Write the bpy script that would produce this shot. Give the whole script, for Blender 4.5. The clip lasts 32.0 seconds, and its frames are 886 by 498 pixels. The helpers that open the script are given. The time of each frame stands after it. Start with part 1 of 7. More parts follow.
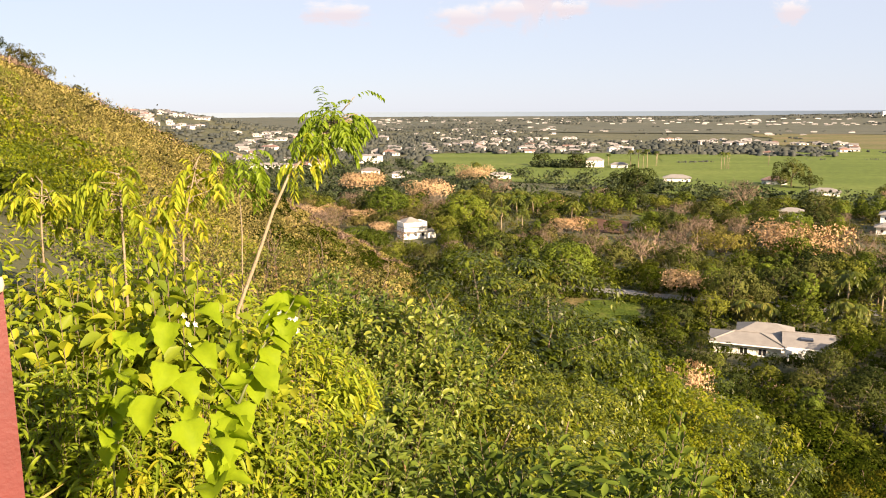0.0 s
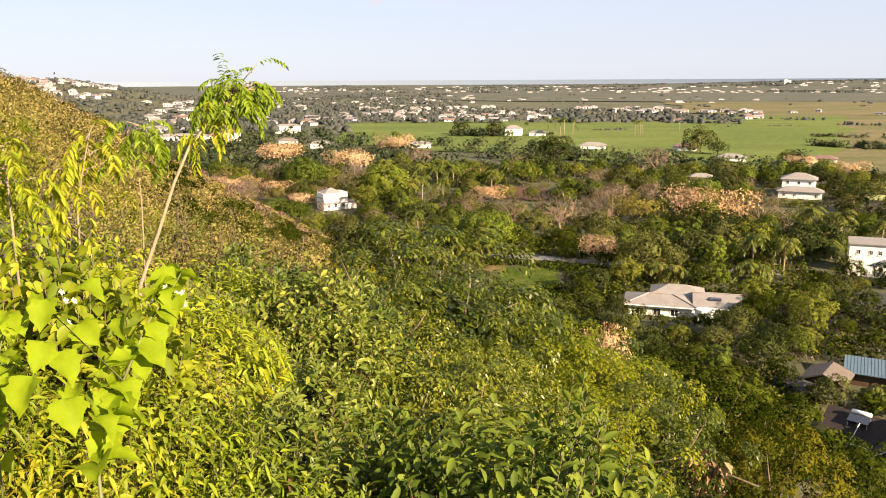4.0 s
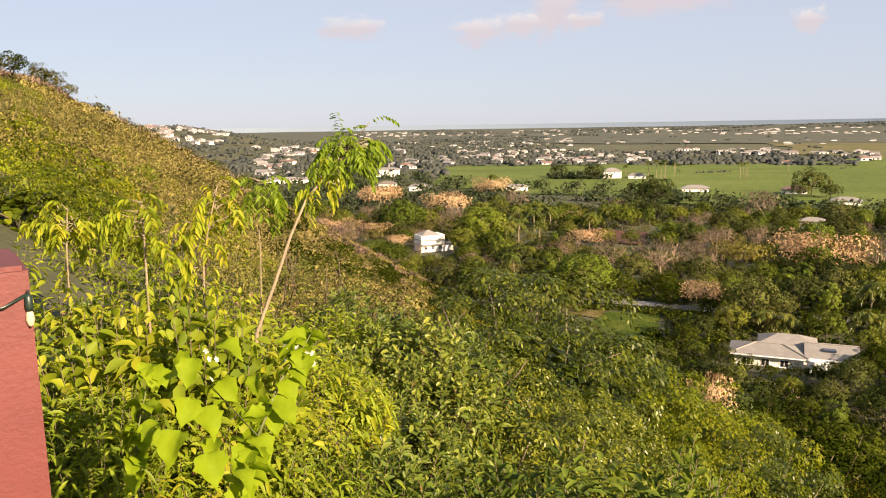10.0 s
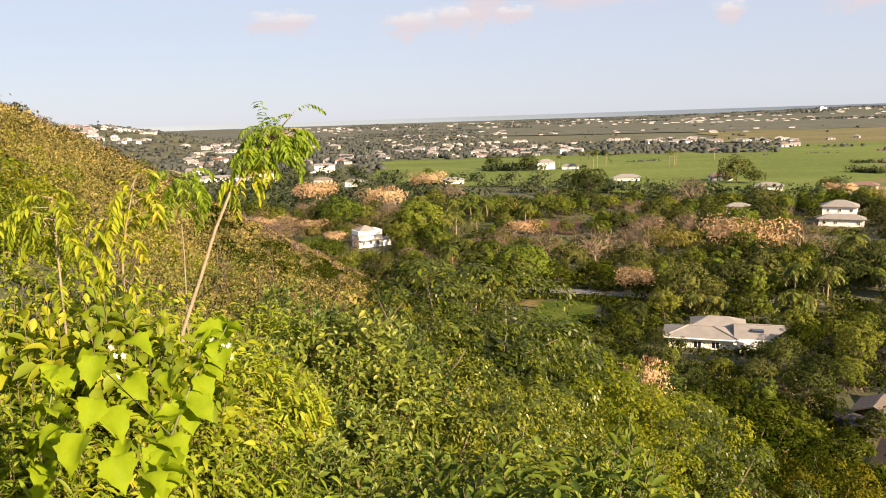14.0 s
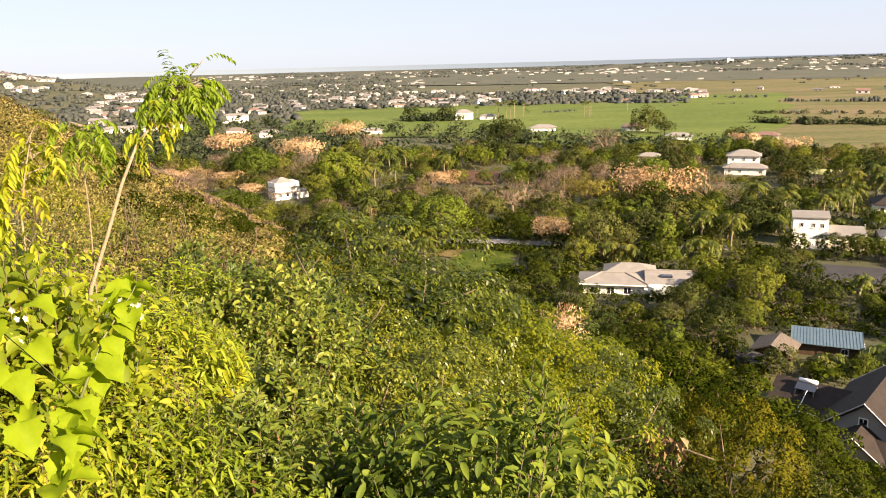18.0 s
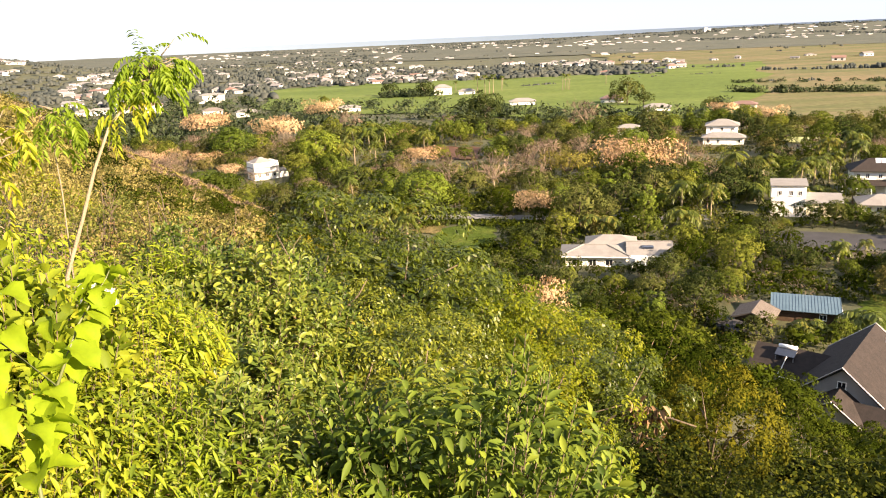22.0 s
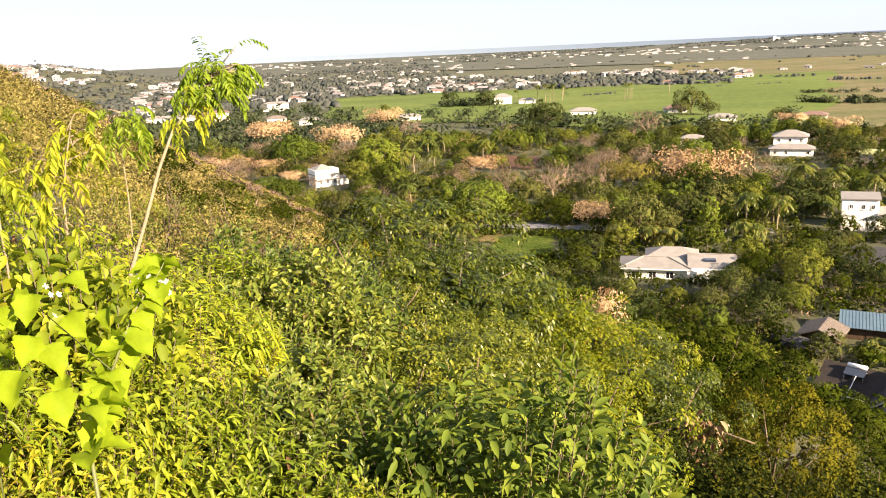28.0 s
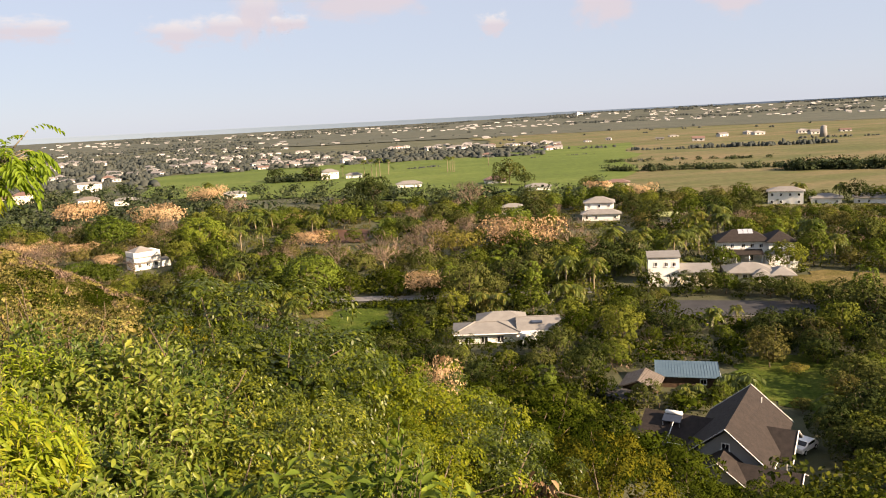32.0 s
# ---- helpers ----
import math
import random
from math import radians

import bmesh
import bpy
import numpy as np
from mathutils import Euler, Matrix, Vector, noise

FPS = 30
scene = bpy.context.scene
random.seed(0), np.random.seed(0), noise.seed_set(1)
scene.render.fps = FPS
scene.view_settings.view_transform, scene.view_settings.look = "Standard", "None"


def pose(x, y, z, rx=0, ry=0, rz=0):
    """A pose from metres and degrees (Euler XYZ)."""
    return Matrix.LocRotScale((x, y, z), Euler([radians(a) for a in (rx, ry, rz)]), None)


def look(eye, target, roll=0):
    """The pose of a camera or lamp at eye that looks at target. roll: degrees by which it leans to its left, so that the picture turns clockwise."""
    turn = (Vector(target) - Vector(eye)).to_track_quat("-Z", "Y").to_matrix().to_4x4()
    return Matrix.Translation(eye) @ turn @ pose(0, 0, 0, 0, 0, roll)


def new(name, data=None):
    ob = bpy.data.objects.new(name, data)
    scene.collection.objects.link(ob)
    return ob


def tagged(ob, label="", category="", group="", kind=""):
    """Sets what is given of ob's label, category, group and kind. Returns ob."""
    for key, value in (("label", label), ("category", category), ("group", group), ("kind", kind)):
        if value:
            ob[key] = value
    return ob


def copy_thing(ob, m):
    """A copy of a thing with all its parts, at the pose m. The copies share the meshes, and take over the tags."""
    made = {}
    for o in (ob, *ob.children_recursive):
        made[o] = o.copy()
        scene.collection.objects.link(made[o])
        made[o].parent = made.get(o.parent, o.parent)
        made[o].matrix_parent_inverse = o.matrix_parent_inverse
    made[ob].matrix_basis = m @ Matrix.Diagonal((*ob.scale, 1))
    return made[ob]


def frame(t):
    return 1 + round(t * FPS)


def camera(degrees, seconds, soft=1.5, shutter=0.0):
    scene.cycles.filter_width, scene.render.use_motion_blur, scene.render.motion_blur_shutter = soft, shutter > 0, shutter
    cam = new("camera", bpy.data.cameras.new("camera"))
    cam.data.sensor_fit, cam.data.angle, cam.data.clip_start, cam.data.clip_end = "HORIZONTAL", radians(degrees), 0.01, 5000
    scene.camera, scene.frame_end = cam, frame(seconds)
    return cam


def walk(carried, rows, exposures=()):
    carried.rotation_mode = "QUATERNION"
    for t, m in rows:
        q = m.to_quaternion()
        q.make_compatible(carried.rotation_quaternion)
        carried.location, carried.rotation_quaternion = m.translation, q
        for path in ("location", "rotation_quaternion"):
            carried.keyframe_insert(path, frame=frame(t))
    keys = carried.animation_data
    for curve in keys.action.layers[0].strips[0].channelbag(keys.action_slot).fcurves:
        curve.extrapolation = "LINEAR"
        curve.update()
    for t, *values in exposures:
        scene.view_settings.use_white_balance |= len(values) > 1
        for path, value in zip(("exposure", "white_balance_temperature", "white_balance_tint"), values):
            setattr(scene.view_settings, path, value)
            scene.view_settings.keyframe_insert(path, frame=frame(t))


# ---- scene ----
# ---------------------------------------------------------------- camera
cam = camera(59.83, 32.0, soft=1.05)
PATH = [
    (0.0, pose(-0.061, 0.025, 41.967, 79.86, 0.24, 10.10)),
    (0.5, pose(-0.037, 0.065, 41.966, 77.35, -0.20, 12.36)),
    (1.0, pose(-0.012, 0.045, 41.963, 76.85, 0.56, 4.47)),
    (1.5, pose(-0.008, 0.048, 41.949, 77.29, -0.13, 4.74)),
    (2.0, pose(-0.012, 0.032, 41.945, 77.37, -0.66, 5.54)),
    (2.5, pose(-0.007, 0.039, 41.948, 77.82, -1.10, 7.37)),
    (3.0, pose(0.006, 0.030, 41.956, 77.92, -1.34, 5.30)),
    (3.5, pose(0.007, 0.042, 41.952, 77.34, -0.32, 4.59)),
    (4.0, pose(0.012, 0.026, 41.964, 77.58, 0.29, 4.17)),
    (4.5, pose(0.014, 0.020, 41.967, 77.66, 1.51, 3.65)),
    (6.5, pose(0.014, -0.031, 41.990, 76.08, 0.25, 1.62)),
    (7.0, pose(0.009, -0.020, 41.988, 76.78, 0.23, 2.52)),
    (7.5, pose(0.009, 0.001, 41.989, 75.60, 1.59, 2.65)),
    (8.0, pose(0.007, -0.001, 42.001, 74.47, 1.43, 0.21)),
    (8.5, pose(0.002, -0.019, 42.015, 74.72, 1.42, 0.03)),
    (9.0, pose(-0.004, -0.035, 42.025, 74.94, 2.17, 1.65)),
    (9.5, pose(-0.027, -0.009, 42.026, 78.86, 1.65, 9.65)),
    (10.0, pose(-0.033, -0.029, 42.033, 80.80, 0.89, 11.31)),
    (10.5, pose(-0.033, -0.037, 42.026, 80.13, 0.73, 9.28)),
    (11.0, pose(-0.011, -0.076, 42.034, 79.26, 0.10, 4.79)),
    (11.5, pose(-0.010, -0.081, 42.033, 80.11, -0.05, 4.00)),
    (12.0, pose(-0.013, -0.036, 42.015, 80.52, -0.29, 4.27)),
    (12.5, pose(-0.007, 0.015, 41.999, 80.67, -0.48, 4.63)),
    (13.0, pose(-0.012, 0.047, 41.990, 80.52, 0.53, 5.28)),
    (13.5, pose(-0.013, 0.049, 41.991, 80.59, 1.41, 6.21)),
    (15.5, pose(-0.003, -0.005, 41.988, 77.86, 2.44, 6.46)),
    (16.0, pose(-0.001, -0.013, 41.995, 77.33, 2.00, 6.88)),
    (16.5, pose(0.004, -0.002, 41.996, 76.53, 1.55, 3.85)),
    (17.0, pose(0.011, 0.025, 41.994, 76.42, 2.46, 4.23)),
    (17.5, pose(0.010, 0.041, 41.998, 77.33, 2.27, 3.20)),
    (18.0, pose(0.002, 0.032, 42.001, 76.45, 1.40, 0.47)),
    (18.5, pose(0.002, 0.022, 42.009, 76.29, 1.49, 0.65)),
    (19.0, pose(-0.011, -0.004, 42.021, 76.42, 1.80, -0.00)),
    (19.5, pose(-0.008, -0.007, 42.021, 76.21, 2.09, -0.77)),
    (20.0, pose(0.005, -0.018, 42.030, 75.95, 2.43, -0.47)),
    (20.5, pose(0.016, 0.001, 42.027, 75.44, 2.06, -1.22)),
    (21.0, pose(0.020, 0.014, 42.012, 75.14, 2.02, -1.09)),
    (21.5, pose(0.015, 0.020, 42.008, 74.79, 2.33, -1.23)),
    (22.0, pose(0.014, 0.038, 42.000, 74.63, 2.44, -1.16)),
    (22.5, pose(0.014, 0.026, 42.008, 74.70, 2.23, -0.81)),
    (23.0, pose(0.010, 0.040, 42.003, 75.10, 2.00, -0.23)),
    (23.5, pose(0.008, 0.023, 42.006, 75.47, 1.74, -0.22)),
    (24.0, pose(0.004, -0.013, 42.016, 76.21, 1.11, 0.38)),
    (24.5, pose(0.004, -0.069, 42.028, 75.74, 1.05, 0.95)),
    (25.0, pose(0.005, -0.104, 42.029, 75.48, 1.07, 2.05)),
    (25.5, pose(0.018, -0.117, 42.023, 76.56, 2.68, 4.65)),
    (27.5, pose(0.068, -0.021, 41.979, 74.54, 3.23, 3.39)),
    (28.0, pose(0.048, 0.012, 41.981, 75.47, 2.53, 3.23)),
    (28.5, pose(0.037, 0.054, 41.989, 79.19, 0.90, 2.63)),
    (29.0, pose(0.038, 0.079, 41.995, 79.50, 1.04, 2.30)),
    (29.5, pose(0.053, 0.099, 42.010, 79.78, 1.30, -0.24)),
    (30.0, pose(0.073, 0.122, 42.012, 80.01, 1.64, -0.67)),
    (30.5, pose(0.124, 0.051, 42.021, 80.64, 2.67, -0.35)),
    (31.0, pose(0.133, 0.042, 42.012, 79.64, 2.40, -2.86)),
    (31.5, pose(0.120, 0.022, 42.009, 80.30, 3.13, -5.52)),
    (32.0, pose(0.122, -0.006, 42.014, 80.29, 2.91, -9.52)),
]
EXPOSURES = [(t, e - .06, k, 17) for t, e, k in ((0.0, 2.14, 6900), (1.0, 2.06, 6900), (2.0, 2.24, 6850), (4.0, 2.15, 6900), (7.0, 2.30, 6750), (9.0, 2.42, 6750), (10.0, 1.88, 6900), (13.0, 1.9, 6900), (16.0, 2.15, 6900), (19.0, 2.28, 6800), (21.0, 2.48, 6650), (25.0, 2.48, 6650), (28.0, 2.42, 6600), (29.0, 2.0, 6800), (32.0, 1.92, 6800))]
walk(cam, PATH, EXPOSURES)

# ---------------------------------------------------------------- sky and sun
SUN_AZ, SUN_EL = 129.0, 24.0      # clockwise from +y, degrees
world = bpy.data.worlds.new("sky")
scene.world = world
world.use_nodes = True
wn = world.node_tree.nodes
sky = wn.new("ShaderNodeTexSky")
sky.sky_type = 'NISHITA'
sky.sun_disc = False
sky.sun_elevation, sky.sun_rotation = radians(SUN_EL), radians(SUN_AZ)
sky.altitude, sky.air_density, sky.dust_density, sky.ozone_density = 100, 1.0, 0.3, 4.0
wn["Background"].inputs["Strength"].default_value = 0.05
haze = wn.new("ShaderNodeMix")        # thin bright haze through the whole sky
haze.data_type = 'RGBA'
haze.inputs[0].default_value = 0.84
haze.inputs[7].default_value = (3.30, 3.76, 4.45, 1)
world.node_tree.links.new(sky.outputs[0], haze.inputs[6])
world.node_tree.links.new(haze.outputs[2], wn["Background"].inputs["Color"])
sun_data = bpy.data.lights.new("sun", 'SUN')
sun_data.energy, sun_data.angle, sun_data.color = 5.0, radians(0.6), (1.0, 0.79, 0.54)
sun = new("sun", sun_data)
_d = Vector((math.sin(radians(SUN_AZ)) * math.cos(radians(SUN_EL)), math.cos(radians(SUN_AZ)) * math.cos(radians(SUN_EL)), math.sin(radians(SUN_EL))))
sun.matrix_world = look((0, 0, 80), Vector((0, 0, 80)) - _d)


# ---------------------------------------------------------------- materials
def nodes_of(name):
    m = bpy.data.materials.new(name)
    m.use_nodes = True
    nt = m.node_tree
    return m, nt, nt.nodes["Principled BSDF"], nt.nodes["Material Output"]


def ramp(nt, fac, stops):
    r = nt.nodes.new("ShaderNodeValToRGB")
    e = r.color_ramp.elements
    while len(e) < len(stops):
        e.new(0.5)
    for el, (p, c) in zip(e, stops):
        el.position, el.color = p, (*c, 1)
    nt.links.new(fac, r.inputs[0])
    return r.outputs[0]


def noise_tex(nt, scale, detail=4, rough=0.6, coord="Object"):
    tc = nt.nodes.new("ShaderNodeTexCoord")
    n = nt.nodes.new("ShaderNodeTexNoise")
    n.inputs["Scale"].default_value, n.inputs["Detail"].default_value, n.inputs["Roughness"].default_value = scale, detail, rough
    nt.links.new(tc.outputs[coord], n.inputs["Vector"])
    return n.outputs["Fac"]


def mixed(nt, a, b, fac, mode='MIX'):
    m = nt.nodes.new("ShaderNodeMix")
    m.data_type, m.blend_type = 'RGBA', mode
    for sock, v in ((m.inputs[0], fac), (m.inputs[6], a), (m.inputs[7], b)):
        if isinstance(v, (int, float)):
            sock.default_value = v
        elif isinstance(v, tuple):
            sock.default_value = (*v, 1)
        else:
            nt.links.new(v, sock)
    return m.outputs[2]


def leaf_material(name, stops, translucency=0.35, rough=0.45, glow=(1.25, 1.2, 0.6), scale=0.6, leafwise=0.5, plantwise=0.42, gloss=0.3):
    """Foliage: colour varied leaf by leaf, plant by plant and in patches; light shines through the blades."""
    m, nt, bsdf, out = nodes_of(name)
    geo, info = nt.nodes.new("ShaderNodeNewGeometry"), nt.nodes.new("ShaderNodeObjectInfo")
    a = nt.nodes.new("ShaderNodeMath"); a.operation = 'MULTIPLY_ADD'
    nt.links.new(geo.outputs["Random Per Island"], a.inputs[0]); a.inputs[1].default_value = leafwise
    b = nt.nodes.new("ShaderNodeMath"); b.operation = 'MULTIPLY_ADD'
    nt.links.new(info.outputs["Random"], b.inputs[0]); b.inputs[1].default_value = plantwise
    c = nt.nodes.new("ShaderNodeMath"); c.operation = 'MULTIPLY_ADD'
    nt.links.new(noise_tex(nt, scale, 3), c.inputs[0]); c.inputs[1].default_value = 0.7; c.inputs[2].default_value = -0.31
    nt.links.new(c.outputs[0], b.inputs[2])
    nt.links.new(b.outputs[0], a.inputs[2])
    col = ramp(nt, a.outputs[0], stops)
    nt.links.new(col, bsdf.inputs["Base Color"])
    bsdf.inputs["Roughness"].default_value = rough + 0.06
    bsdf.inputs["Specular IOR Level"].default_value = gloss
    tr = nt.nodes.new("ShaderNodeBsdfTranslucent")
    nt.links.new(mixed(nt, col, glow, 1.0, 'MULTIPLY'), tr.inputs["Color"])
    mx = nt.nodes.new("ShaderNodeMixShader")
    mx.inputs[0].default_value = translucency
    nt.links.new(bsdf.outputs[0], mx.inputs[1]); nt.links.new(tr.outputs[0], mx.inputs[2])
    nt.links.new(mx.outputs[0], out.inputs["Surface"])
    return m


def plain_material(name, lo, hi, scale=3.0, rough=0.7, bump=0.0, bump_scale=20.0, metallic=0.0, vary=0.0, coord="Object"):
    """A solid surface mottled between two tones, with fine grain relief."""
    m, nt, bsdf, out = nodes_of(name)
    big, fine = noise_tex(nt, scale, 5, 0.6, coord), noise_tex(nt, scale * 9, 4, 0.6, coord)
    f = nt.nodes.new("ShaderNodeMath"); f.operation = 'MULTIPLY_ADD'
    nt.links.new(fine, f.inputs[0]); f.inputs[1].default_value = 0.45
    g = nt.nodes.new("ShaderNodeMath"); g.operation = 'MULTIPLY_ADD'
    nt.links.new(big, g.inputs[0]); g.inputs[1].default_value = 0.9; g.inputs[2].default_value = -0.18
    nt.links.new(g.outputs[0], f.inputs[2])
    col = ramp(nt, f.outputs[0], [(0.2, lo), (0.8, hi)])
    if vary:
        info = nt.nodes.new("ShaderNodeObjectInfo")
        col = mixed(nt, col, ramp(nt, info.outputs["Random"], [(0.0, (1 - vary,) * 3), (1.0, (1, 1, 1))]), 1.0, 'MULTIPLY')
    nt.links.new(col, bsdf.inputs["Base Color"])
    bsdf.inputs["Roughness"].default_value, bsdf.inputs["Metallic"].default_value = rough, metallic
    bsdf.inputs["Specular IOR Level"].default_value = 0.2 if rough > 0.6 else 0.5
    if bump:
        bp = nt.nodes.new("ShaderNodeBump")
        bp.inputs["Strength"].default_value, bp.inputs["Distance"].default_value = bump, 0.05
        nt.links.new(noise_tex(nt, bump_scale, 5, 0.6, coord), bp.inputs["Height"])
        nt.links.new(bp.outputs[0], bsdf.inputs["Normal"])
    return m


def pasture_material(name, stops):
    """Grassland in long streaks along the furrows, with worn patches and a tufted surface."""
    m, nt, bsdf, out = nodes_of(name)
    tc, mp = nt.nodes.new("ShaderNodeTexCoord"), nt.nodes.new("ShaderNodeMapping")
    mp.inputs["Scale"].default_value = (.005, .016, .016)
    nt.links.new(tc.outputs["Object"], mp.inputs["Vector"])
    n = nt.nodes.new("ShaderNodeTexNoise")
    n.inputs["Scale"].default_value, n.inputs["Detail"].default_value, n.inputs["Roughness"].default_value = 1.6, 9, 0.62
    nt.links.new(mp.outputs[0], n.inputs["Vector"])
    col = ramp(nt, n.outputs["Fac"], stops)
    nt.links.new(mixed(nt, col, ramp(nt, noise_tex(nt, .25, 5), [(.3, (.62, .62, .62)), (.7, (1, 1, 1))]), 1.0, 'MULTIPLY'), bsdf.inputs["Base Color"])
    bsdf.inputs["Roughness"].default_value, bsdf.inputs["Specular IOR Level"].default_value = .9, .1
    return m


def turf_material(name, stops):
    """Rough grass: tufts, worn earth and drier patches."""
    m, nt, bsdf, out = nodes_of(name)
    col = ramp(nt, noise_tex(nt, .16, 9, .68), stops)
    nt.links.new(mixed(nt, col, ramp(nt, noise_tex(nt, 1.4, 6, .7), [(.32, (.45, .45, .45)), (.62, (1, 1, 1))]), 1.0, 'MULTIPLY'), bsdf.inputs["Base Color"])
    bsdf.inputs["Roughness"].default_value, bsdf.inputs["Specular IOR Level"].default_value = .95, .05
    bp = nt.nodes.new("ShaderNodeBump")
    bp.inputs["Strength"].default_value, bp.inputs["Distance"].default_value = .8, .25
    nt.links.new(noise_tex(nt, 1.8, 6, .7), bp.inputs["Height"])
    nt.links.new(bp.outputs[0], bsdf.inputs["Normal"])
    return m


M = {}
G = lambda r, g, b: (r, g, b)
M["leaf_yellow"] = leaf_material("leaf_yellow_green", [(0.1, G(0.092, 0.138, 0.012)), (0.5, G(0.204, 0.259, 0.016)), (0.85, G(0.319, 0.314, 0.023)), (1.0, G(0.420, 0.301, 0.034))], 0.45, gloss=.18)
M["leaf_lobed"] = leaf_material("leaf_lobed_bright", [(0.1, G(0.160, 0.239, 0.010)), (0.6, G(0.270, 0.352, 0.013)), (1.0, G(0.370, 0.390, 0.015))], 0.5, 0.55, scale=28, leafwise=.25, plantwise=.1, gloss=.08)
M["leaf_glossy"] = leaf_material("leaf_glossy_green", [(0.1, G(0.035, 0.061, 0.011)), (0.5, G(0.113, 0.160, 0.021)), (0.85, G(0.260, 0.297, 0.033)), (1.0, G(0.362, 0.305, 0.035))], 0.36, 0.45, gloss=.08)
M["leaf_fine"] = leaf_material("leaf_fine_green", [(0.1, G(0.020, 0.034, 0.003)), (0.5, G(0.068, 0.091, 0.006)), (0.85, G(0.187, 0.202, 0.015)), (1.0, G(0.259, 0.168, 0.036))], 0.25, 0.36, gloss=.3)
M["leaf_lance"] = leaf_material("leaf_lance_green", [(0.1, G(.100, .150, .010)), (0.6, G(.210, .270, .016)), (1.0, G(.370, .365, .026))], 0.42, 0.42, gloss=.2)
M["leaf_dead"] = leaf_material("leaf_dead_brown", [(0.1, G(.085, .047, .021)), (0.6, G(.179, .111, .053)), (1.0, G(.264, .190, .106))], 0.2, 0.7, (1.1, .9, .7))
M["leaf_straw"] = leaf_material("grass_straw", [(0.1, G(.089, .095, .016)), (0.5, G(.190, .170, .032)), (1.0, G(.292, .228, .063))], 0.3, 0.6)
# dark, mid and olive tree greens carry extra blue, painted in for airlight
M["leaf_dark"] = leaf_material("leaf_dark_tree", [(0.1, G(0.015, 0.024, 0.009)), (0.5, G(0.038, 0.050, 0.014)), (1.0, G(0.098, 0.104, 0.029))], 0.10, 0.6, scale=0.15, leafwise=.35, plantwise=.6, gloss=.0)
M["leaf_deep"] = leaf_material("leaf_deep_slope", [(0.1, G(0.007, 0.012, 0.002)), (0.5, G(0.020, 0.029, 0.003)), (1.0, G(0.083, 0.088, 0.009))], 0.10, 0.5, scale=0.4, gloss=.03)
M["leaf_mid"] = leaf_material("leaf_mid_tree", [(0.1, G(0.027, 0.042, 0.006)), (0.5, G(0.063, 0.083, 0.013)), (1.0, G(0.133, 0.142, 0.024))], 0.14, 0.6, scale=0.15, leafwise=.35, plantwise=.6, gloss=.0)
M["leaf_bright"] = leaf_material("leaf_mango", [(0.1, G(0.044, 0.069, 0.007)), (0.5, G(0.086, 0.121, 0.012)), (1.0, G(0.149, 0.173, 0.019))], 0.14, 0.5, scale=0.15, leafwise=.35, plantwise=.6, gloss=.1)
M["leaf_olive"] = leaf_material("leaf_olive_tree", [(0.1, G(0.038, 0.042, 0.014)), (0.5, G(0.082, 0.080, 0.024)), (1.0, G(0.158, 0.132, 0.048))], 0.16, 0.6, scale=0.3, leafwise=.35, plantwise=.6, gloss=.0)
M["leaf_orange"] = leaf_material("pods_apricot", [(0.1, G(.34, .225, .125)), (0.5, G(.45, .325, .190)), (1.0, G(.54, .43, .28))], 0.15, 0.7, (1.1, .9, .7), scale=0.2, leafwise=.45, plantwise=.3, gloss=.0)
M["leaf_gold"] = leaf_material("blossom_gold", [(0.1, G(.090, .094, .025)), (0.5, G(.200, .176, .040)), (1.0, G(.320, .270, .070))], 0.2, 0.6, scale=0.2, leafwise=.5, plantwise=.3, gloss=.0)
M["twig_grey"] = leaf_material("twigs_grey_brown", [(0.1, G(.075, .053, .036)), (0.5, G(.155, .108, .077)), (1.0, G(.242, .174, .129))], 0.1, 0.8, (1, 1, 1), scale=0.2)
M["leaf_scrub"] = leaf_material("scrub_golden", [(0.1, G(0.097, 0.098, 0.023)), (0.45, G(0.208, 0.184, 0.048)), (0.8, G(0.290, 0.239, 0.084)), (1.0, G(0.305, 0.231, 0.121))], 0.3, 0.6, scale=0.25, leafwise=.25, plantwise=.67)
M["leaf_palm"] = leaf_material("palm_frond", [(0.1, G(0.044, 0.066, 0.008)), (0.6, G(0.088, 0.110, 0.013)), (1.0, G(0.185, 0.158, 0.029))], 0.25, 0.4, scale=0.3)
# far wood greens are greyed and blued to stand for haze
M["far_leaf"] = leaf_material("far_wood_leaf", [(0.1, G(0.024, 0.037, 0.018)), (0.5, G(0.053, 0.070, 0.030)), (0.8, G(0.086, 0.097, 0.045)), (1.0, G(0.132, 0.108, 0.075))], 0.15, 0.6, scale=0.03, leafwise=.55, gloss=.08)
M["leaf_olivelight"] = leaf_material("leaf_olive_light", [(0.1, G(0.034, 0.054, 0.003)), (0.5, G(0.102, 0.130, 0.005)), (0.85, G(0.204, 0.219, 0.011)), (1.0, G(0.233, 0.153, 0.023))], 0.36, 0.4, gloss=.14)
M["leaf_glossylight"] = leaf_material("leaf_glossy_light", [(0.1, G(0.033, 0.059, 0.010)), (0.5, G(0.095, 0.136, 0.019)), (0.85, G(0.193, 0.222, 0.032)), (1.0, G(0.349, 0.297, 0.043))], 0.32, 0.32, gloss=.22)
M["leaf_dryyellow"] = leaf_material("leaf_dry_yellow", [(0.1, G(0.065, 0.082, 0.017)), (0.5, G(0.151, 0.169, 0.033)), (0.8, G(0.248, 0.207, 0.065)), (1.0, G(0.295, 0.189, 0.099))], 0.3, 0.55, gloss=.12)
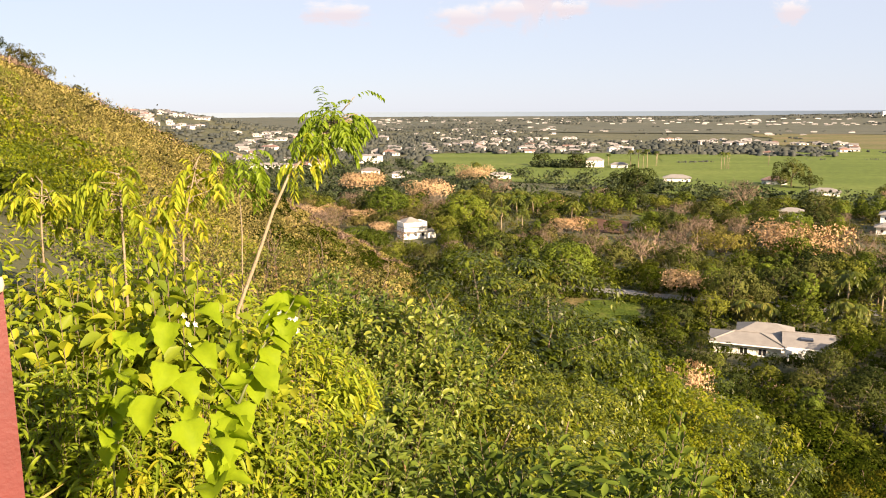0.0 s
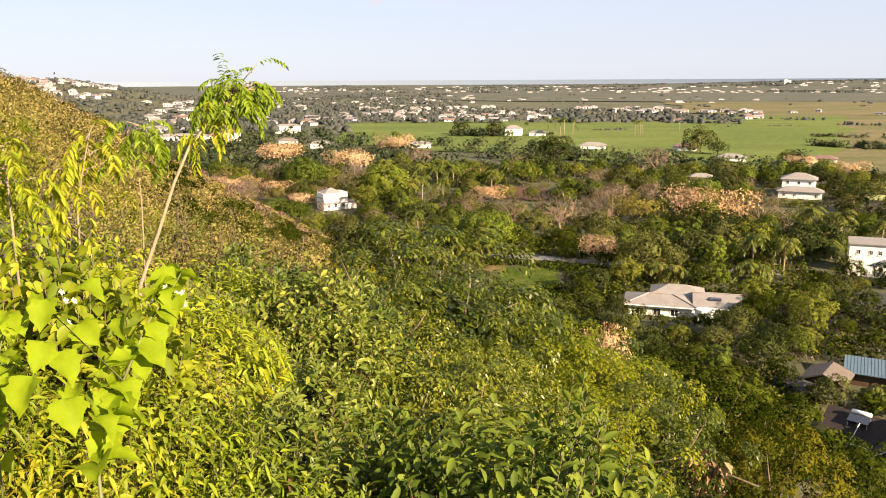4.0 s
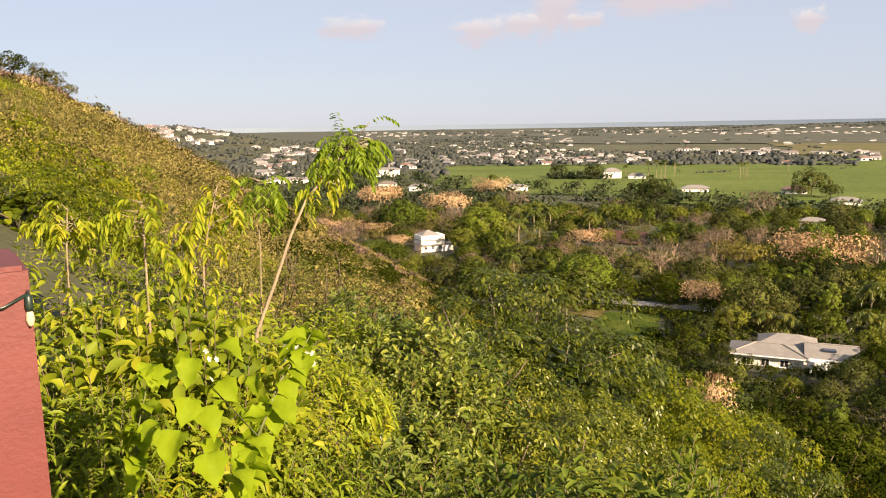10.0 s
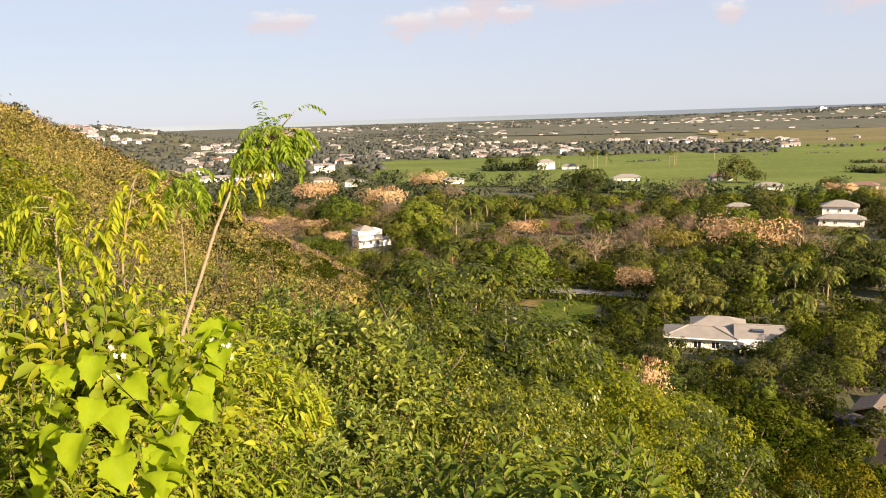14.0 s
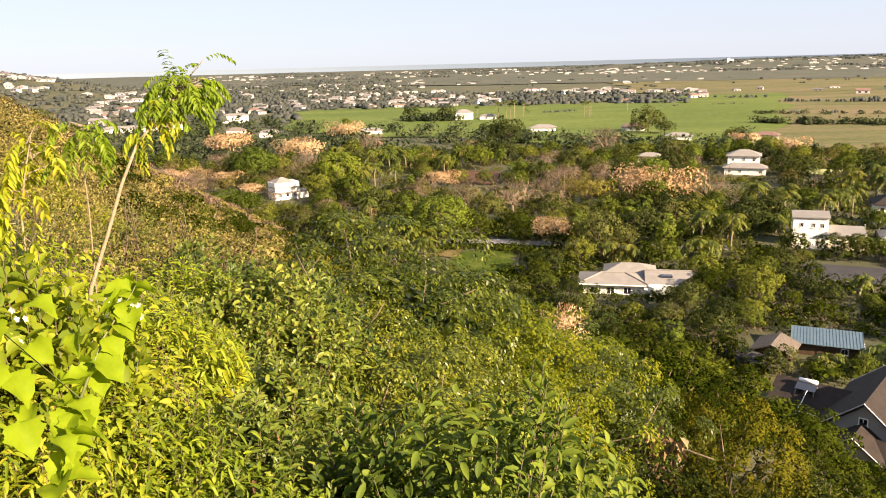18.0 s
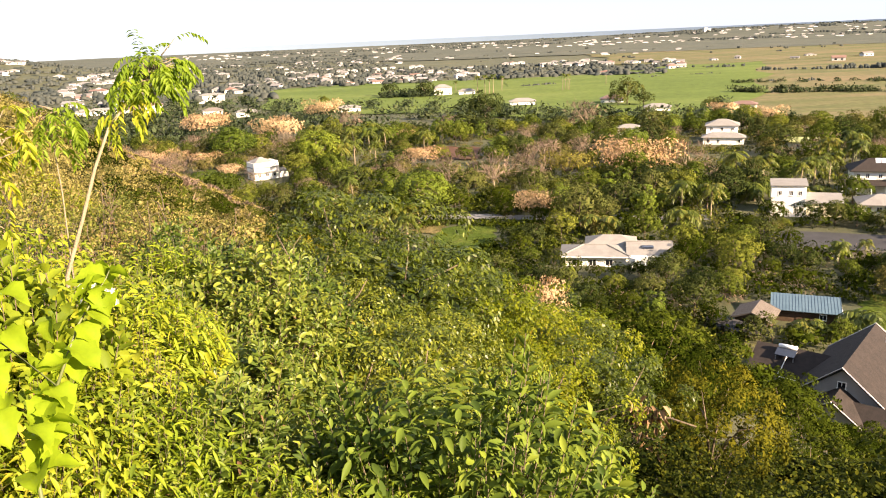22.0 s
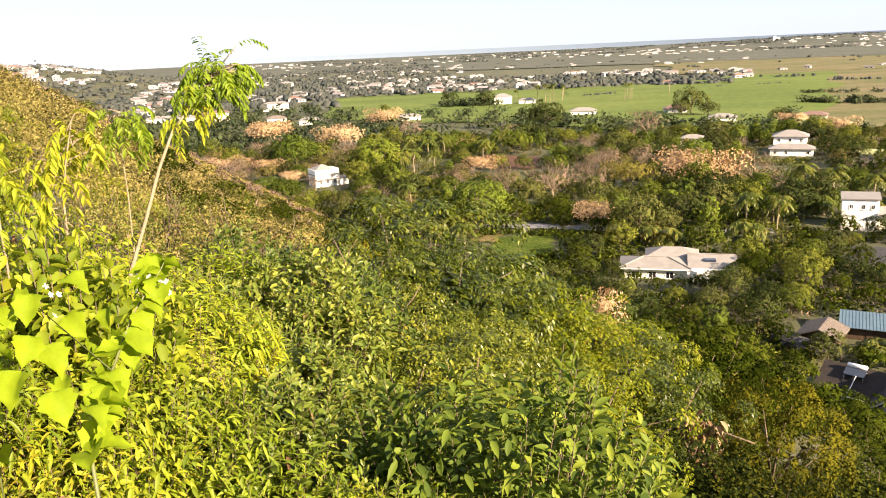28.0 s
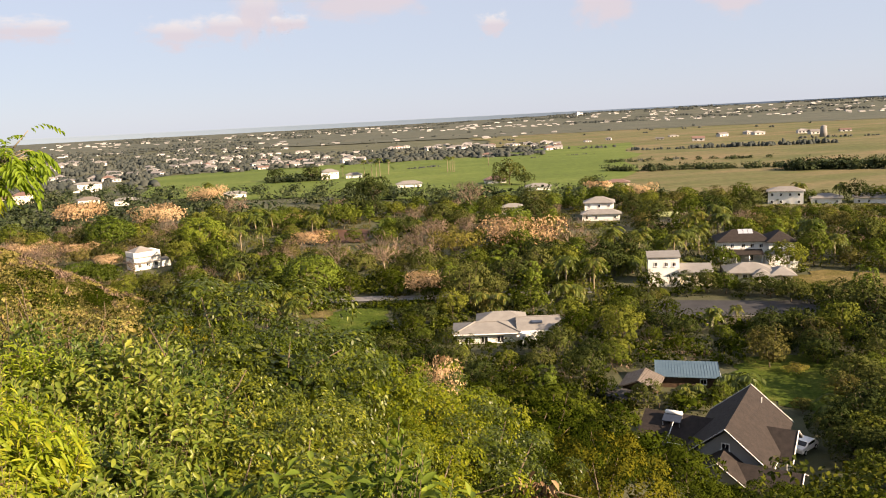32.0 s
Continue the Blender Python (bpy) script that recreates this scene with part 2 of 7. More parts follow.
# distance haze painted into the leaf colour as a dull bluish grey
M["haze_leaf"] = leaf_material("distant_wood_haze_leaf", [(0.1, G(0.025, 0.032, 0.034)), (0.5, G(0.040, 0.048, 0.046)), (1.0, G(0.060, 0.066, 0.058))], 0.1, 0.8, scale=0.006, leafwise=.8, gloss=.05)
M["leaf_sapling"] = leaf_material("leaf_sapling_green", [(0.1, G(0.117, 0.188, 0.013)), (0.6, G(0.196, 0.277, 0.019)), (1.0, G(0.249, 0.304, 0.026))], 0.5, 0.45)
M["leaf_lush"] = leaf_material("leaf_lush_slope", [(0.1, G(0.007, 0.012, 0.001)), (0.5, G(0.020, 0.030, 0.003)), (1.0, G(0.067, 0.083, 0.009))], 0.10, 0.6, scale=0.5, leafwise=.28, plantwise=.55, gloss=.0)
M["leaf_lusholive"] = leaf_material("leaf_lush_olive", [(0.1, G(0.038, 0.042, 0.006)), (0.5, G(0.108, 0.100, 0.008)), (1.0, G(0.242, 0.198, 0.015))], 0.14, 0.6, scale=0.5, leafwise=.4, gloss=.0)
M["stem_green"] = plain_material("stem_green", (.05, .065, .018), (.10, .115, .035), 20, 0.6)
M["petal"] = plain_material("white_petal", (.42, .42, .34), (.60, .60, .52), 40, 0.5)
M["bark"] = plain_material("bark_grey", (.053, .040, .026), (.158, .124, .085), 3, 0.85, 0.5, 25)
M["bark_pale"] = plain_material("bark_pale", (.138, .111, .074), (.254, .211, .142), 5, 0.8, 0.4, 40)
M["white"] = plain_material("wall_white_render", (.70, .68, .63), (.83, .82, .78), 0.6, 0.75, 0.15, 12)
M["cream"] = plain_material("wall_cream_render", (.72, .66, .47), (.84, .78, .58), 0.6, 0.75, 0.15, 12)
# white walls of the gabled house, given a grey that stands for shade
M["shade_greywall"] = plain_material("wall_white_shade_grey", (.232, .232, .232), (.306, .306, .301), 0.6, 0.8, 0.2, 12)
M["far_wall"] = plain_material("far_wall_paint", (.42, .41, .40), (.66, .65, .63), 0.05, 0.8, vary=0.35)
M["far_roof"] = plain_material("far_roof_sheet", (.20, .185, .175), (.36, .34, .33), 0.08, 0.6, vary=0.6)
M["roof_red"] = plain_material("roof_red_sheet", (.165, .092, .070), (.235, .150, .122), 0.4, 0.6, vary=0.3)
M["roof_pale"] = plain_material("roof_pale_tile", (.150, .143, .135), (.225, .217, .205), 0.7, 0.7, 0.2, 6)
M["roof_dark"] = plain_material("roof_dark_shingle", (.014, .012, .011), (.038, .030, .027), 1.6, 0.85, 0.5, 12)
M["roof_blue"] = plain_material("roof_blue_sheet", (.045, .085, .115), (.095, .145, .18), 0.8, 0.4, 0.1, 6)
M["roof_rust"] = plain_material("roof_rust_sheet", (.09, .072, .058), (.175, .150, .126), 1.5, 0.6, 0.2, 8)
M["roof_green"] = plain_material("roof_lime_sheet", (.222, .243, .085), (.290, .306, .138), 0.6, 0.6)
M["timber"] = plain_material("shed_timber", (.037, .024, .016), (.106, .069, .042), 2, 0.85, 0.4, 20)
M["trim"] = plain_material("trim_white_paint", (.70, .70, .68), (.84, .84, .82), 4, 0.5)
M["glass"] = plain_material("window_glass_dark", (.006, .006, .009), (.016, .018, .024), 1, 0.08)
M["solar"] = plain_material("solar_panel_glass", (.016, .021, .037), (.032, .042, .063), 2, 0.12)
M["steel"] = plain_material("steel_galvanised", (.50, .51, .52), (.68, .69, .70), 6, 0.4, metallic=0.6)
M["red_paint"] = plain_material("red_painted_render", (.078, .014, .013), (.115, .023, .021), 5, 0.6, 0.10, 60)
M["plastic_dark"] = plain_material("lamp_holder_plastic", (.006, .016, .012), (.010, .026, .018), 30, 0.4)
M["bulb"] = plain_material("clear_bulb", (.36, .29, .19), (.52, .43, .30), 30, 0.08)
M["concrete"] = plain_material("concrete_weathered", (.126, .116, .100), (.211, .201, .179), 1.2, 0.85, 0.4, 30)
M["asphalt"] = plain_material("road_asphalt", (.023, .023, .026), (.051, .051, .053), 0.25, 0.8, 0.3, 8)
M["road_pale"] = plain_material("road_worn_pale", (.116, .116, .122), (.190, .190, .190), 0.3, 0.8, 0.3, 8)
M["field_green"] = pasture_material("field_cane_green", [(.25, (.074, .108, .024)), (.5, (.100, .140, .030)), (.66, (.130, .165, .042)), (.8, (.170, .160, .060))])
# Haze painted into the colours: field_dry bluer, field_far paler and greyer
M["field_dry"] = pasture_material("field_dry_pasture", [(.25, (.072, .086, .034)), (.42, (.104, .112, .044)), (.56, (.150, .132, .066)), (.72, (.205, .152, .090)), (.85, (.12, .13, .05))])
M["field_far"] = pasture_material("field_far_haze_pale", [(.3, (.060, .070, .056)), (.5, (.090, .098, .076)), (.7, (.128, .124, .094))])
M["soil"] = plain_material("soil_ploughed", (.053, .027, .018), (.095, .053, .037), 0.15, 0.9, 0.7, 1.5)
M["lawn"] = turf_material("lawn_grass", [(.28, (.030, .050, .008)), (.45, (.055, .085, .012)), (.60, (.085, .110, .020)), (.74, (.130, .110, .040))])
M["drygrass"] = turf_material("dry_grass", [(.28, (.075, .078, .020)), (.45, (.120, .104, .036)), (.62, (.180, .140, .065)), (.8, (.140, .090, .050))])
M["sea"] = plain_material("sea_far", (.105, .150, .210), (.118, .165, .228), 0.002, 0.6)
M["carpaint"] = plain_material("car_white_paint", (.72, .72, .72), (.82, .82, .82), 2, 0.25)
M["rubber"] = plain_material("tyre_rubber", (.008, .008, .008), (.016, .016, .016), 9, 0.8)


def ground_material():
    """Earth, dry grass and green scrub in patches; wooded green far out on the plain."""
    m, nt, bsdf, out = nodes_of("ground_scrub")
    near = ramp(nt, noise_tex(nt, 0.5, 8, 0.7), [(0.30, (.014, .016, .006)), (0.5, (.042, .042, .013)), (0.72, (.085, .066, .028))])
    wide = ramp(nt, noise_tex(nt, 0.012, 9, 0.68), [(0.32, (.018, .028, .010)), (0.5, (.044, .052, .018)), (0.62, (.074, .074, .028)), (0.75, (.105, .09, .042))])
    nt.links.new(mixed(nt, near, wide, 0.6), bsdf.inputs["Base Color"])
    bsdf.inputs["Roughness"].default_value = 0.9
    bp = nt.nodes.new("ShaderNodeBump")
    bp.inputs["Strength"].default_value, bp.inputs["Distance"].default_value = 0.6, 0.2
    nt.links.new(noise_tex(nt, 3, 6, 0.7), bp.inputs["Height"])
    nt.links.new(bp.outputs[0], bsdf.inputs["Normal"])
    return m


M["ground"] = ground_material()


def cloud_material():
    m, nt, bsdf, out = nodes_of("cloud_vapour")
    tc = nt.nodes.new("ShaderNodeTexCoord")
    ln = nt.nodes.new("ShaderNodeVectorMath"); ln.operation = 'LENGTH'
    nt.links.new(tc.outputs["Object"], ln.inputs[0])
    info = nt.nodes.new("ShaderNodeObjectInfo")
    off = nt.nodes.new("ShaderNodeVectorMath"); off.operation = 'ADD'
    nt.links.new(tc.outputs["Object"], off.inputs[0])
    nt.links.new(info.outputs["Location"], off.inputs[1])
    n = nt.nodes.new("ShaderNodeTexNoise")
    n.inputs["Scale"].default_value, n.inputs["Detail"].default_value, n.inputs["Roughness"].default_value = 1.7, 7, 0.55
    nt.links.new(off.outputs[0], n.inputs["Vector"])
    s = nt.nodes.new("ShaderNodeMath"); s.operation = 'MULTIPLY_ADD'
    nt.links.new(ln.outputs["Value"], s.inputs[0]); s.inputs[1].default_value = -0.62
    nt.links.new(n.outputs["Fac"], s.inputs[2])
    mr = nt.nodes.new("ShaderNodeMapRange")
    mr.interpolation_type = 'SMOOTHSTEP'
    mr.inputs[1].default_value, mr.inputs[2].default_value, mr.inputs[3].default_value, mr.inputs[4].default_value = -0.05, 0.34, 0.0, 0.85
    nt.links.new(s.outputs[0], mr.inputs[0])
    sep = nt.nodes.new("ShaderNodeSeparateXYZ")
    nt.links.new(tc.outputs["Object"], sep.inputs[0])
    col = ramp(nt, sep.outputs["Y"], [(0.0, (.82, .77, .82)), (0.5, (1.0, .975, .96))])
    em, tr, mx = nt.nodes.new("ShaderNodeEmission"), nt.nodes.new("ShaderNodeBsdfTransparent"), nt.nodes.new("ShaderNodeMixShader")
    em.inputs["Strength"].default_value = 0.245
    nt.links.new(col, em.inputs["Color"])
    nt.links.new(mr.outputs[0], mx.inputs[0]); nt.links.new(tr.outputs[0], mx.inputs[1]); nt.links.new(em.outputs[0], mx.inputs[2])
    nt.links.new(mx.outputs[0], out.inputs["Surface"])
    return m


M["cloud"] = cloud_material()


# ---------------------------------------------------------------- mesh helpers
def mesh_of(name, verts, faces, material, smooth=False):
    me = bpy.data.meshes.new(name)
    me.from_pydata([tuple(v) for v in verts], [], [tuple(f) for f in faces])
    me.materials.append(material)
    if smooth:
        me.polygons.foreach_set("use_smooth", [True] * len(me.polygons))
    me.update()
    return me


def part(name, me, parent, label=""):
    """Links a mesh as one object under a thing or a part."""
    ob = new(name, me)
    ob.parent = parent
    if label:
        ob["label"] = label
    return ob


class Geo:
    """Collects boxes, prisms, tubes and sheets into one mesh."""

    def __init__(self):
        self.v, self.f = [], []

    def add(self, verts, faces):
        o = len(self.v)
        self.v += [tuple(p) for p in verts]
        self.f += [tuple(i + o for i in q) for q in faces]
        return self

    def box(self, x0, x1, y0, y1, z0, z1):
        return self.add([(x, y, z) for z in (z0, z1) for x, y in ((x0, y0), (x1, y0), (x1, y1), (x0, y1))],
                        [(3, 2, 1, 0), (4, 5, 6, 7), (0, 1, 5, 4), (1, 2, 6, 5), (2, 3, 7, 6), (3, 0, 4, 7)])

    def tube(self, pts, radii, n=6):
        pts = [Vector(p) for p in pts]
        rings = []
        for i, p in enumerate(pts):
            d = (pts[min(i + 1, len(pts) - 1)] - pts[max(i - 1, 0)]).normalized()
            a = d.orthogonal().normalized()
            b = d.cross(a)
            rings += [p + (a * math.cos(k * 2 * math.pi / n) + b * math.sin(k * 2 * math.pi / n)) * radii[i] for k in range(n)]
        fs = [(i * n + k, i * n + (k + 1) % n, (i + 1) * n + (k + 1) % n, (i + 1) * n + k) for i in range(len(pts) - 1) for k in range(n)]
        fs += [tuple(range(n))[::-1], tuple((len(pts) - 1) * n + k for k in range(n))]
        return self.add(rings, fs)

    def slab(self, quad, t):
        """A sheet with thickness t below the given corners."""
        a = [Vector(p) for p in quad]
        k = len(a)
        lo = [p - Vector((0, 0, t)) for p in a]
        return self.add(a + lo, [tuple(range(k)), tuple(range(2 * k - 1, k - 1, -1))] + [(i, k + i, k + (i + 1) % k, (i + 1) % k) for i in range(k)])

    def hip(self, x0, x1, y0, y1, z, h, t=0.18):
        """A hipped roof of thickness t over a rectangle, ridge along the longer side."""
        w, d = x1 - x0, y1 - y0
        if w >= d:
            r = [(x0 + d / 2, (y0 + y1) / 2, z + h), (x1 - d / 2, (y0 + y1) / 2, z + h)]
            qs = [[(x0, y0, z), (x1, y0, z), r[1], r[0]], [(x1, y1, z), (x0, y1, z), r[0], r[1]], [(x0, y1, z), (x0, y0, z), r[0]], [(x1, y0, z), (x1, y1, z), r[1]]]
        else:
            r = [((x0 + x1) / 2, y0 + w / 2, z + h), ((x0 + x1) / 2, y1 - w / 2, z + h)]
            qs = [[(x0, y1, z), (x0, y0, z), r[0], r[1]], [(x1, y0, z), (x1, y1, z), r[1], r[0]], [(x0, y0, z), (x1, y0, z), r[0]], [(x1, y1, z), (x0, y1, z), r[1]]]
        for q in qs:
            self.slab(q, t)
        return self

    def gable(self, x0, x1, y0, y1, z, h, along="y", t=0.18):
        """Two roof slopes with the ridge along an axis."""
        if along == "y":
            m = (x0 + x1) / 2
            self.slab([(x0, y1, z), (x0, y0, z), (m, y0, z + h), (m, y1, z + h)], t)
            self.slab([(x1, y0, z), (x1, y1, z), (m, y1, z + h), (m, y0, z + h)], t)
        else:
            m = (y0 + y1) / 2
            self.slab([(x0, y0, z), (x1, y0, z), (x1, m, z + h), (x0, m, z + h)], t)
            self.slab([(x1, y1, z), (x0, y1, z), (x0, m, z + h), (x1, m, z + h)], t)
        return self

    def prism(self, x0, x1, y0, y1, z0, z1, h, along="y"):
        """Walls with a gable at each end."""
        if along == "y":
            m = (x0 + x1) / 2
            ends = [[(x0, y, z0), (x1, y, z0), (x1, y, z1), (m, y, z1 + h), (x0, y, z1)] for y in (y0, y1)]
        else:
            m = (y0 + y1) / 2
            ends = [[(x, y0, z0), (x, y1, z0), (x, y1, z1), (x, m, z1 + h), (x, y0, z1)] for x in (x0, x1)]
        return self.add(ends[0] + ends[1], [(0, 1, 2, 3, 4), (9, 8, 7, 6, 5)] + [(i, 5 + i, 5 + (i + 1) % 5, (i + 1) % 5) for i in range(5)])

    def mesh(self, name, material, smooth=False):
        return mesh_of(name, self.v, self.f, material, smooth)


rng = np.random.default_rng(7)


def unit(a):
    return a / np.maximum(np.linalg.norm(a, axis=-1, keepdims=True), 1e-9)


def leaves(name, base, axis, length, width, material, fold=0.25, droop=0.25, simple=False, seed=1, out=None):
    """Leaf blades: each springs from its base along its axis, folded at the midrib and drooping at the tip."""
    r = np.random.default_rng(seed)
    n = len(base)
    axis = unit(axis)
    side = unit(np.cross(axis, unit(r.normal(0, .35, (n, 3)) + [0, 0, 1])))
    up = np.cross(side, axis)
    if out is not None:
        turn = np.where((up * out).sum(1, keepdims=True) < 0, -1.0, 1.0)
        side, up = side * turn, up * turn
    L, Wd = length[:, None], width[:, None]
    down = np.array([0, 0, 1.0])
    if simple == "blade":
        cut = ((.13, .26), (.34, .47), (.60, .45), (.82, .25))
        bend = lambda u: -down * L * droop * u * u
        rim = [[base + axis * L * u + bend(u) + side * Wd * w * sg + up * Wd * fold * w * 1.8 for u, w in cut] for sg in (1, -1)]
        rib = [base + axis * L * u + bend(u) for u, w in cut]
        P = [base, *rim[0], base + axis * L + bend(1.0), *rim[1][::-1], *rib]
        v = np.stack(P, 1).reshape(-1, 3)
        f = np.array([[0, 1, 10], [1, 2, 11], [1, 11, 10], [2, 3, 12], [2, 12, 11], [3, 4, 13], [3, 13, 12], [4, 5, 13], [0, 10, 9], [10, 11, 8], [10, 8, 9], [11, 12, 7], [11, 7, 8], [12, 13, 6], [12, 6, 7], [13, 5, 6]])
        f = (np.arange(n)[:, None, None] * 14 + f).reshape(-1, 3)
    elif simple == "oval":
        P = [base, base + axis * L * .28 + side * Wd * .42, base + axis * L * .66 + side * Wd * .40 - down * L * droop * .3, base + axis * L - down * L * droop * .8,
             base + axis * L * .66 - side * Wd * .40 - down * L * droop * .3, base + axis * L * .28 - side * Wd * .42]
        v = np.stack(P, 1).reshape(-1, 3)
        f = (np.arange(n)[:, None] * 6 + np.arange(6))
    elif simple:
        P = [base, base + axis * L * .5 + side * Wd * .5, base + axis * L - down * L * droop * .6, base + axis * L * .5 - side * Wd * .5]
        v = np.stack(P, 1).reshape(-1, 3)
        f = (np.arange(n)[:, None] * 4 + [0, 1, 2, 3])
    else:
        lift = up * Wd * fold
        P = [base, base + axis * L * .25 + side * Wd * .40 + lift * .8, base + axis * L * .62 + side * Wd * .46 + lift - down * L * droop * .3, base + axis * L - down * L * droop,
             base + axis * L * .62 - side * Wd * .46 + lift - down * L * droop * .3, base + axis * L * .25 - side * Wd * .40 + lift * .8, base + axis * L * .48 - down * L * droop * .15]
        v = np.stack(P, 1).reshape(-1, 3)
        f = (np.arange(n)[:, None, None] * 7 + np.array([[0, 1, 6], [1, 2, 6], [2, 3, 6], [3, 4, 6], [4, 5, 6], [5, 0, 6]])).reshape(-1, 3)
    loops, sizes = f.astype(np.int32).ravel(), np.full(len(f), f.shape[1])
    me = bpy.data.meshes.new(name)
    me.vertices.add(len(v))
    me.vertices.foreach_set("co", v.astype(np.float32).ravel())
    me.loops.add(len(loops))
    me.loops.foreach_set("vertex_index", loops.astype(np.int32))
    me.polygons.add(len(sizes))
    me.polygons.foreach_set("loop_start", (np.cumsum(sizes) - sizes).astype(np.int32))
    me.materials.append(material)
    me.update(calc_edges=True)
    if out is not None:            # foliage takes the light as the lumps of its crown do
        me.normals_split_custom_set_from_vertices(np.repeat(unit(out * .8 + up * .45), len(P), 0))
    return me


def tips_on(blobs, n, r, depth=0.35, tufts=0, puff=0.1):
    """Twig tips on and just inside a set of ellipsoid boughs, with their outward ways; gathered in tufts if wanted."""
    if tufts:
        c, w = tips_on(blobs, tufts, r, depth)
        pick = r.integers(0, tufts, n)
        off = r.normal(0, 1, (n, 3))
        off = unit(off) * np.abs(r.normal(.75, .3, (n, 1)))
        size = puff * (.6 + .8 * r.random((tufts, 1)))
        return c[pick] + off * size[pick] * [1, 1, .75], unit(w[pick] * .6 + off * .75 + [0, 0, .1])
    w = np.array([b[3] * b[4] for b in blobs])
    pick = r.choice(len(blobs), n, p=w / w.sum())
    B = np.array(blobs)[pick]
    d = unit(r.normal(0, 1, (n, 3)) + [0, 0, .25])
    k = 1 - depth * r.random((n, 1)) ** 1.6 + 0.10 * r.normal(0, 1, (n, 1))
    return B[:, :3] + d * np.stack([B[:, 3], B[:, 3], B[:, 4]], 1) * k, d


def rosettes(tips, out, per, r, spread=0.9, lift=0.1):
    """Several leaf axes round each twig tip."""
    base = np.repeat(tips, per, 0)
    ax = unit(np.repeat(out, per, 0) + spread * unit(r.normal(0, 1, (len(base), 3))) + [0, 0, lift])
    return base, ax


def boughs(rad, height, n, r, flat=0.7, low=0.35):
    """Ellipsoids (x, y, z, horizontal radius, vertical radius) that make up an uneven crown."""
    out = [(0, 0, height * (low + 1) / 2, rad * .6, height * (1 - low) * .44)]
    for i in range(n):
        a, q = 2 * math.pi * (i + r.random()) / n, rad * (.5 + .32 * r.random())
        z = height * (low + (1 - low) * (.15 + .65 * r.random()))
        s = rad * (.24 + .24 * r.random())
        out.append((q * math.cos(a), q * math.sin(a), z, s, s * flat))
    return out


def inner_leaves(blobs, n, r, shrink):
    """Tips, ways and sizes of the larger, denser leafage inside the boughs that keeps the light out."""
    w = np.array([q[3] * q[4] for q in blobs])
    B = np.array(blobs)[r.choice(len(blobs), n, p=w / w.sum())]
    d = unit(r.normal(0, 1, (n, 3)) + [0, 0, .2])
    t = B[:, :3] + d * np.stack([B[:, 3], B[:, 3], B[:, 4]], 1) * shrink * (.75 + .35 * r.random((n, 1)))
    ax = unit(np.cross(d, r.normal(0, 1, (n, 3))) + .25 * d)
    size = np.minimum(B[:, 3], B[:, 4]) * (.75 + .4 * r.random(n))
    return t - ax * size[:, None] * .5, ax, size, d


def wood(name, blobs, r, height, base_r, material, lean=0.1, n=6, bare=0, deep=.4):
    """A tapered trunk that forks into limbs reaching the boughs."""
    g = Geo()
    fork = Vector((lean * height * .3, 0, height * .32))
    g.tube([(0, 0, -deep), (lean * height * .1, 0, height * .15), fork], [base_r * 1.25, base_r, base_r * .8], n)
    for (x, y, z, a, b) in blobs:
        e = Vector((x, y, z + b * .3))
        mid = fork.lerp(e, .5) + Vector(r.normal(0, .05 * height, 3))
        g.tube([fork, mid, e], [base_r * .6, base_r * .38, base_r * .12], max(4, n - 1))
        for k in range(bare):
            d = Vector(unit(r.normal(0, 1, 3) + [0, 0, .5]))
            g.tube([mid.lerp(e, .6 * r.random()), e + d * a * .5, e + d * a * 1.05], [base_r * .25, base_r * .14, base_r * .05], 4)
    return g.mesh(name, material, True)


# ---------------------------------------------------------------- the land
def smooth(a, b, v):
    k = min(max((v - a) / (b - a), 0), 1)
    return k * k * (3 - 2 * k)


def height(x, y):
    """The escarpment falls to the right of a crest that runs forward and to the left; beyond its foot lies the plain."""
    s, l = .788 * x + .616 * y, -.616 * x + .788 * y
    face = 40.4 - .53 * max(s, -2) - 2.2 * smooth(0, 9, s) + .06 * min(max(l, 0), 175) * smooth(-30, 20, 60 - s) + .12 * max(-2 - s, 0) * (s > -120)
    z = 3 * math.log1p(math.exp(min(face / 3, 60)))
    z *= 1 - smooth(165, 300, l)
    r = math.hypot(x, y)
    z += 8 * smooth(1400, 4800, r)
    z += 44 * math.exp(-(((x + 790) * .88 + (y - 1290) * .47) / 210) ** 2 - (((y - 1290) * .88 - (x + 790) * .47) / 420) ** 2)
    az = math.degrees(math.atan2(x, y))
    z += 25 * smooth(6, 26, az) * smooth(2300, 3400, r) * (1 - .4 * smooth(3400, 4600, r))
    if r > 300:
        z += .8 * noise.noise(Vector((x * .004, y * .004, 0)))
    return z


def polar(az, d):
    return d * math.sin(radians(az)), d * math.cos(radians(az))


radii = [0.0] + [1.2 * 1.062 ** i for i in range(140)]
radii = [q for q in radii if q < 4900] + [4930.0]
SEG = 220
gv, gf = [(0, 0, height(0, 0))], []
for i, q in enumerate(radii[1:]):
    for k in range(SEG):
        a = 360 * k / SEG
        x, y = polar(a, q)
        gv.append((x, y, height(x, y)))
for k in range(SEG):
    gf.append((0, 1 + (k + 1) % SEG, 1 + k))
for i in range(len(radii) - 2):
    for k in range(SEG):
        a, b = 1 + i * SEG, 1 + (i + 1) * SEG
        gf.append((a + k, a + (k + 1) % SEG, b + (k + 1) % SEG, b + k))
tagged(new("ground", mesh_of("ground", gv, gf, M["ground"], True)), "scrubby ground falling from a hillside to a wide plain", "ground", kind="structure")


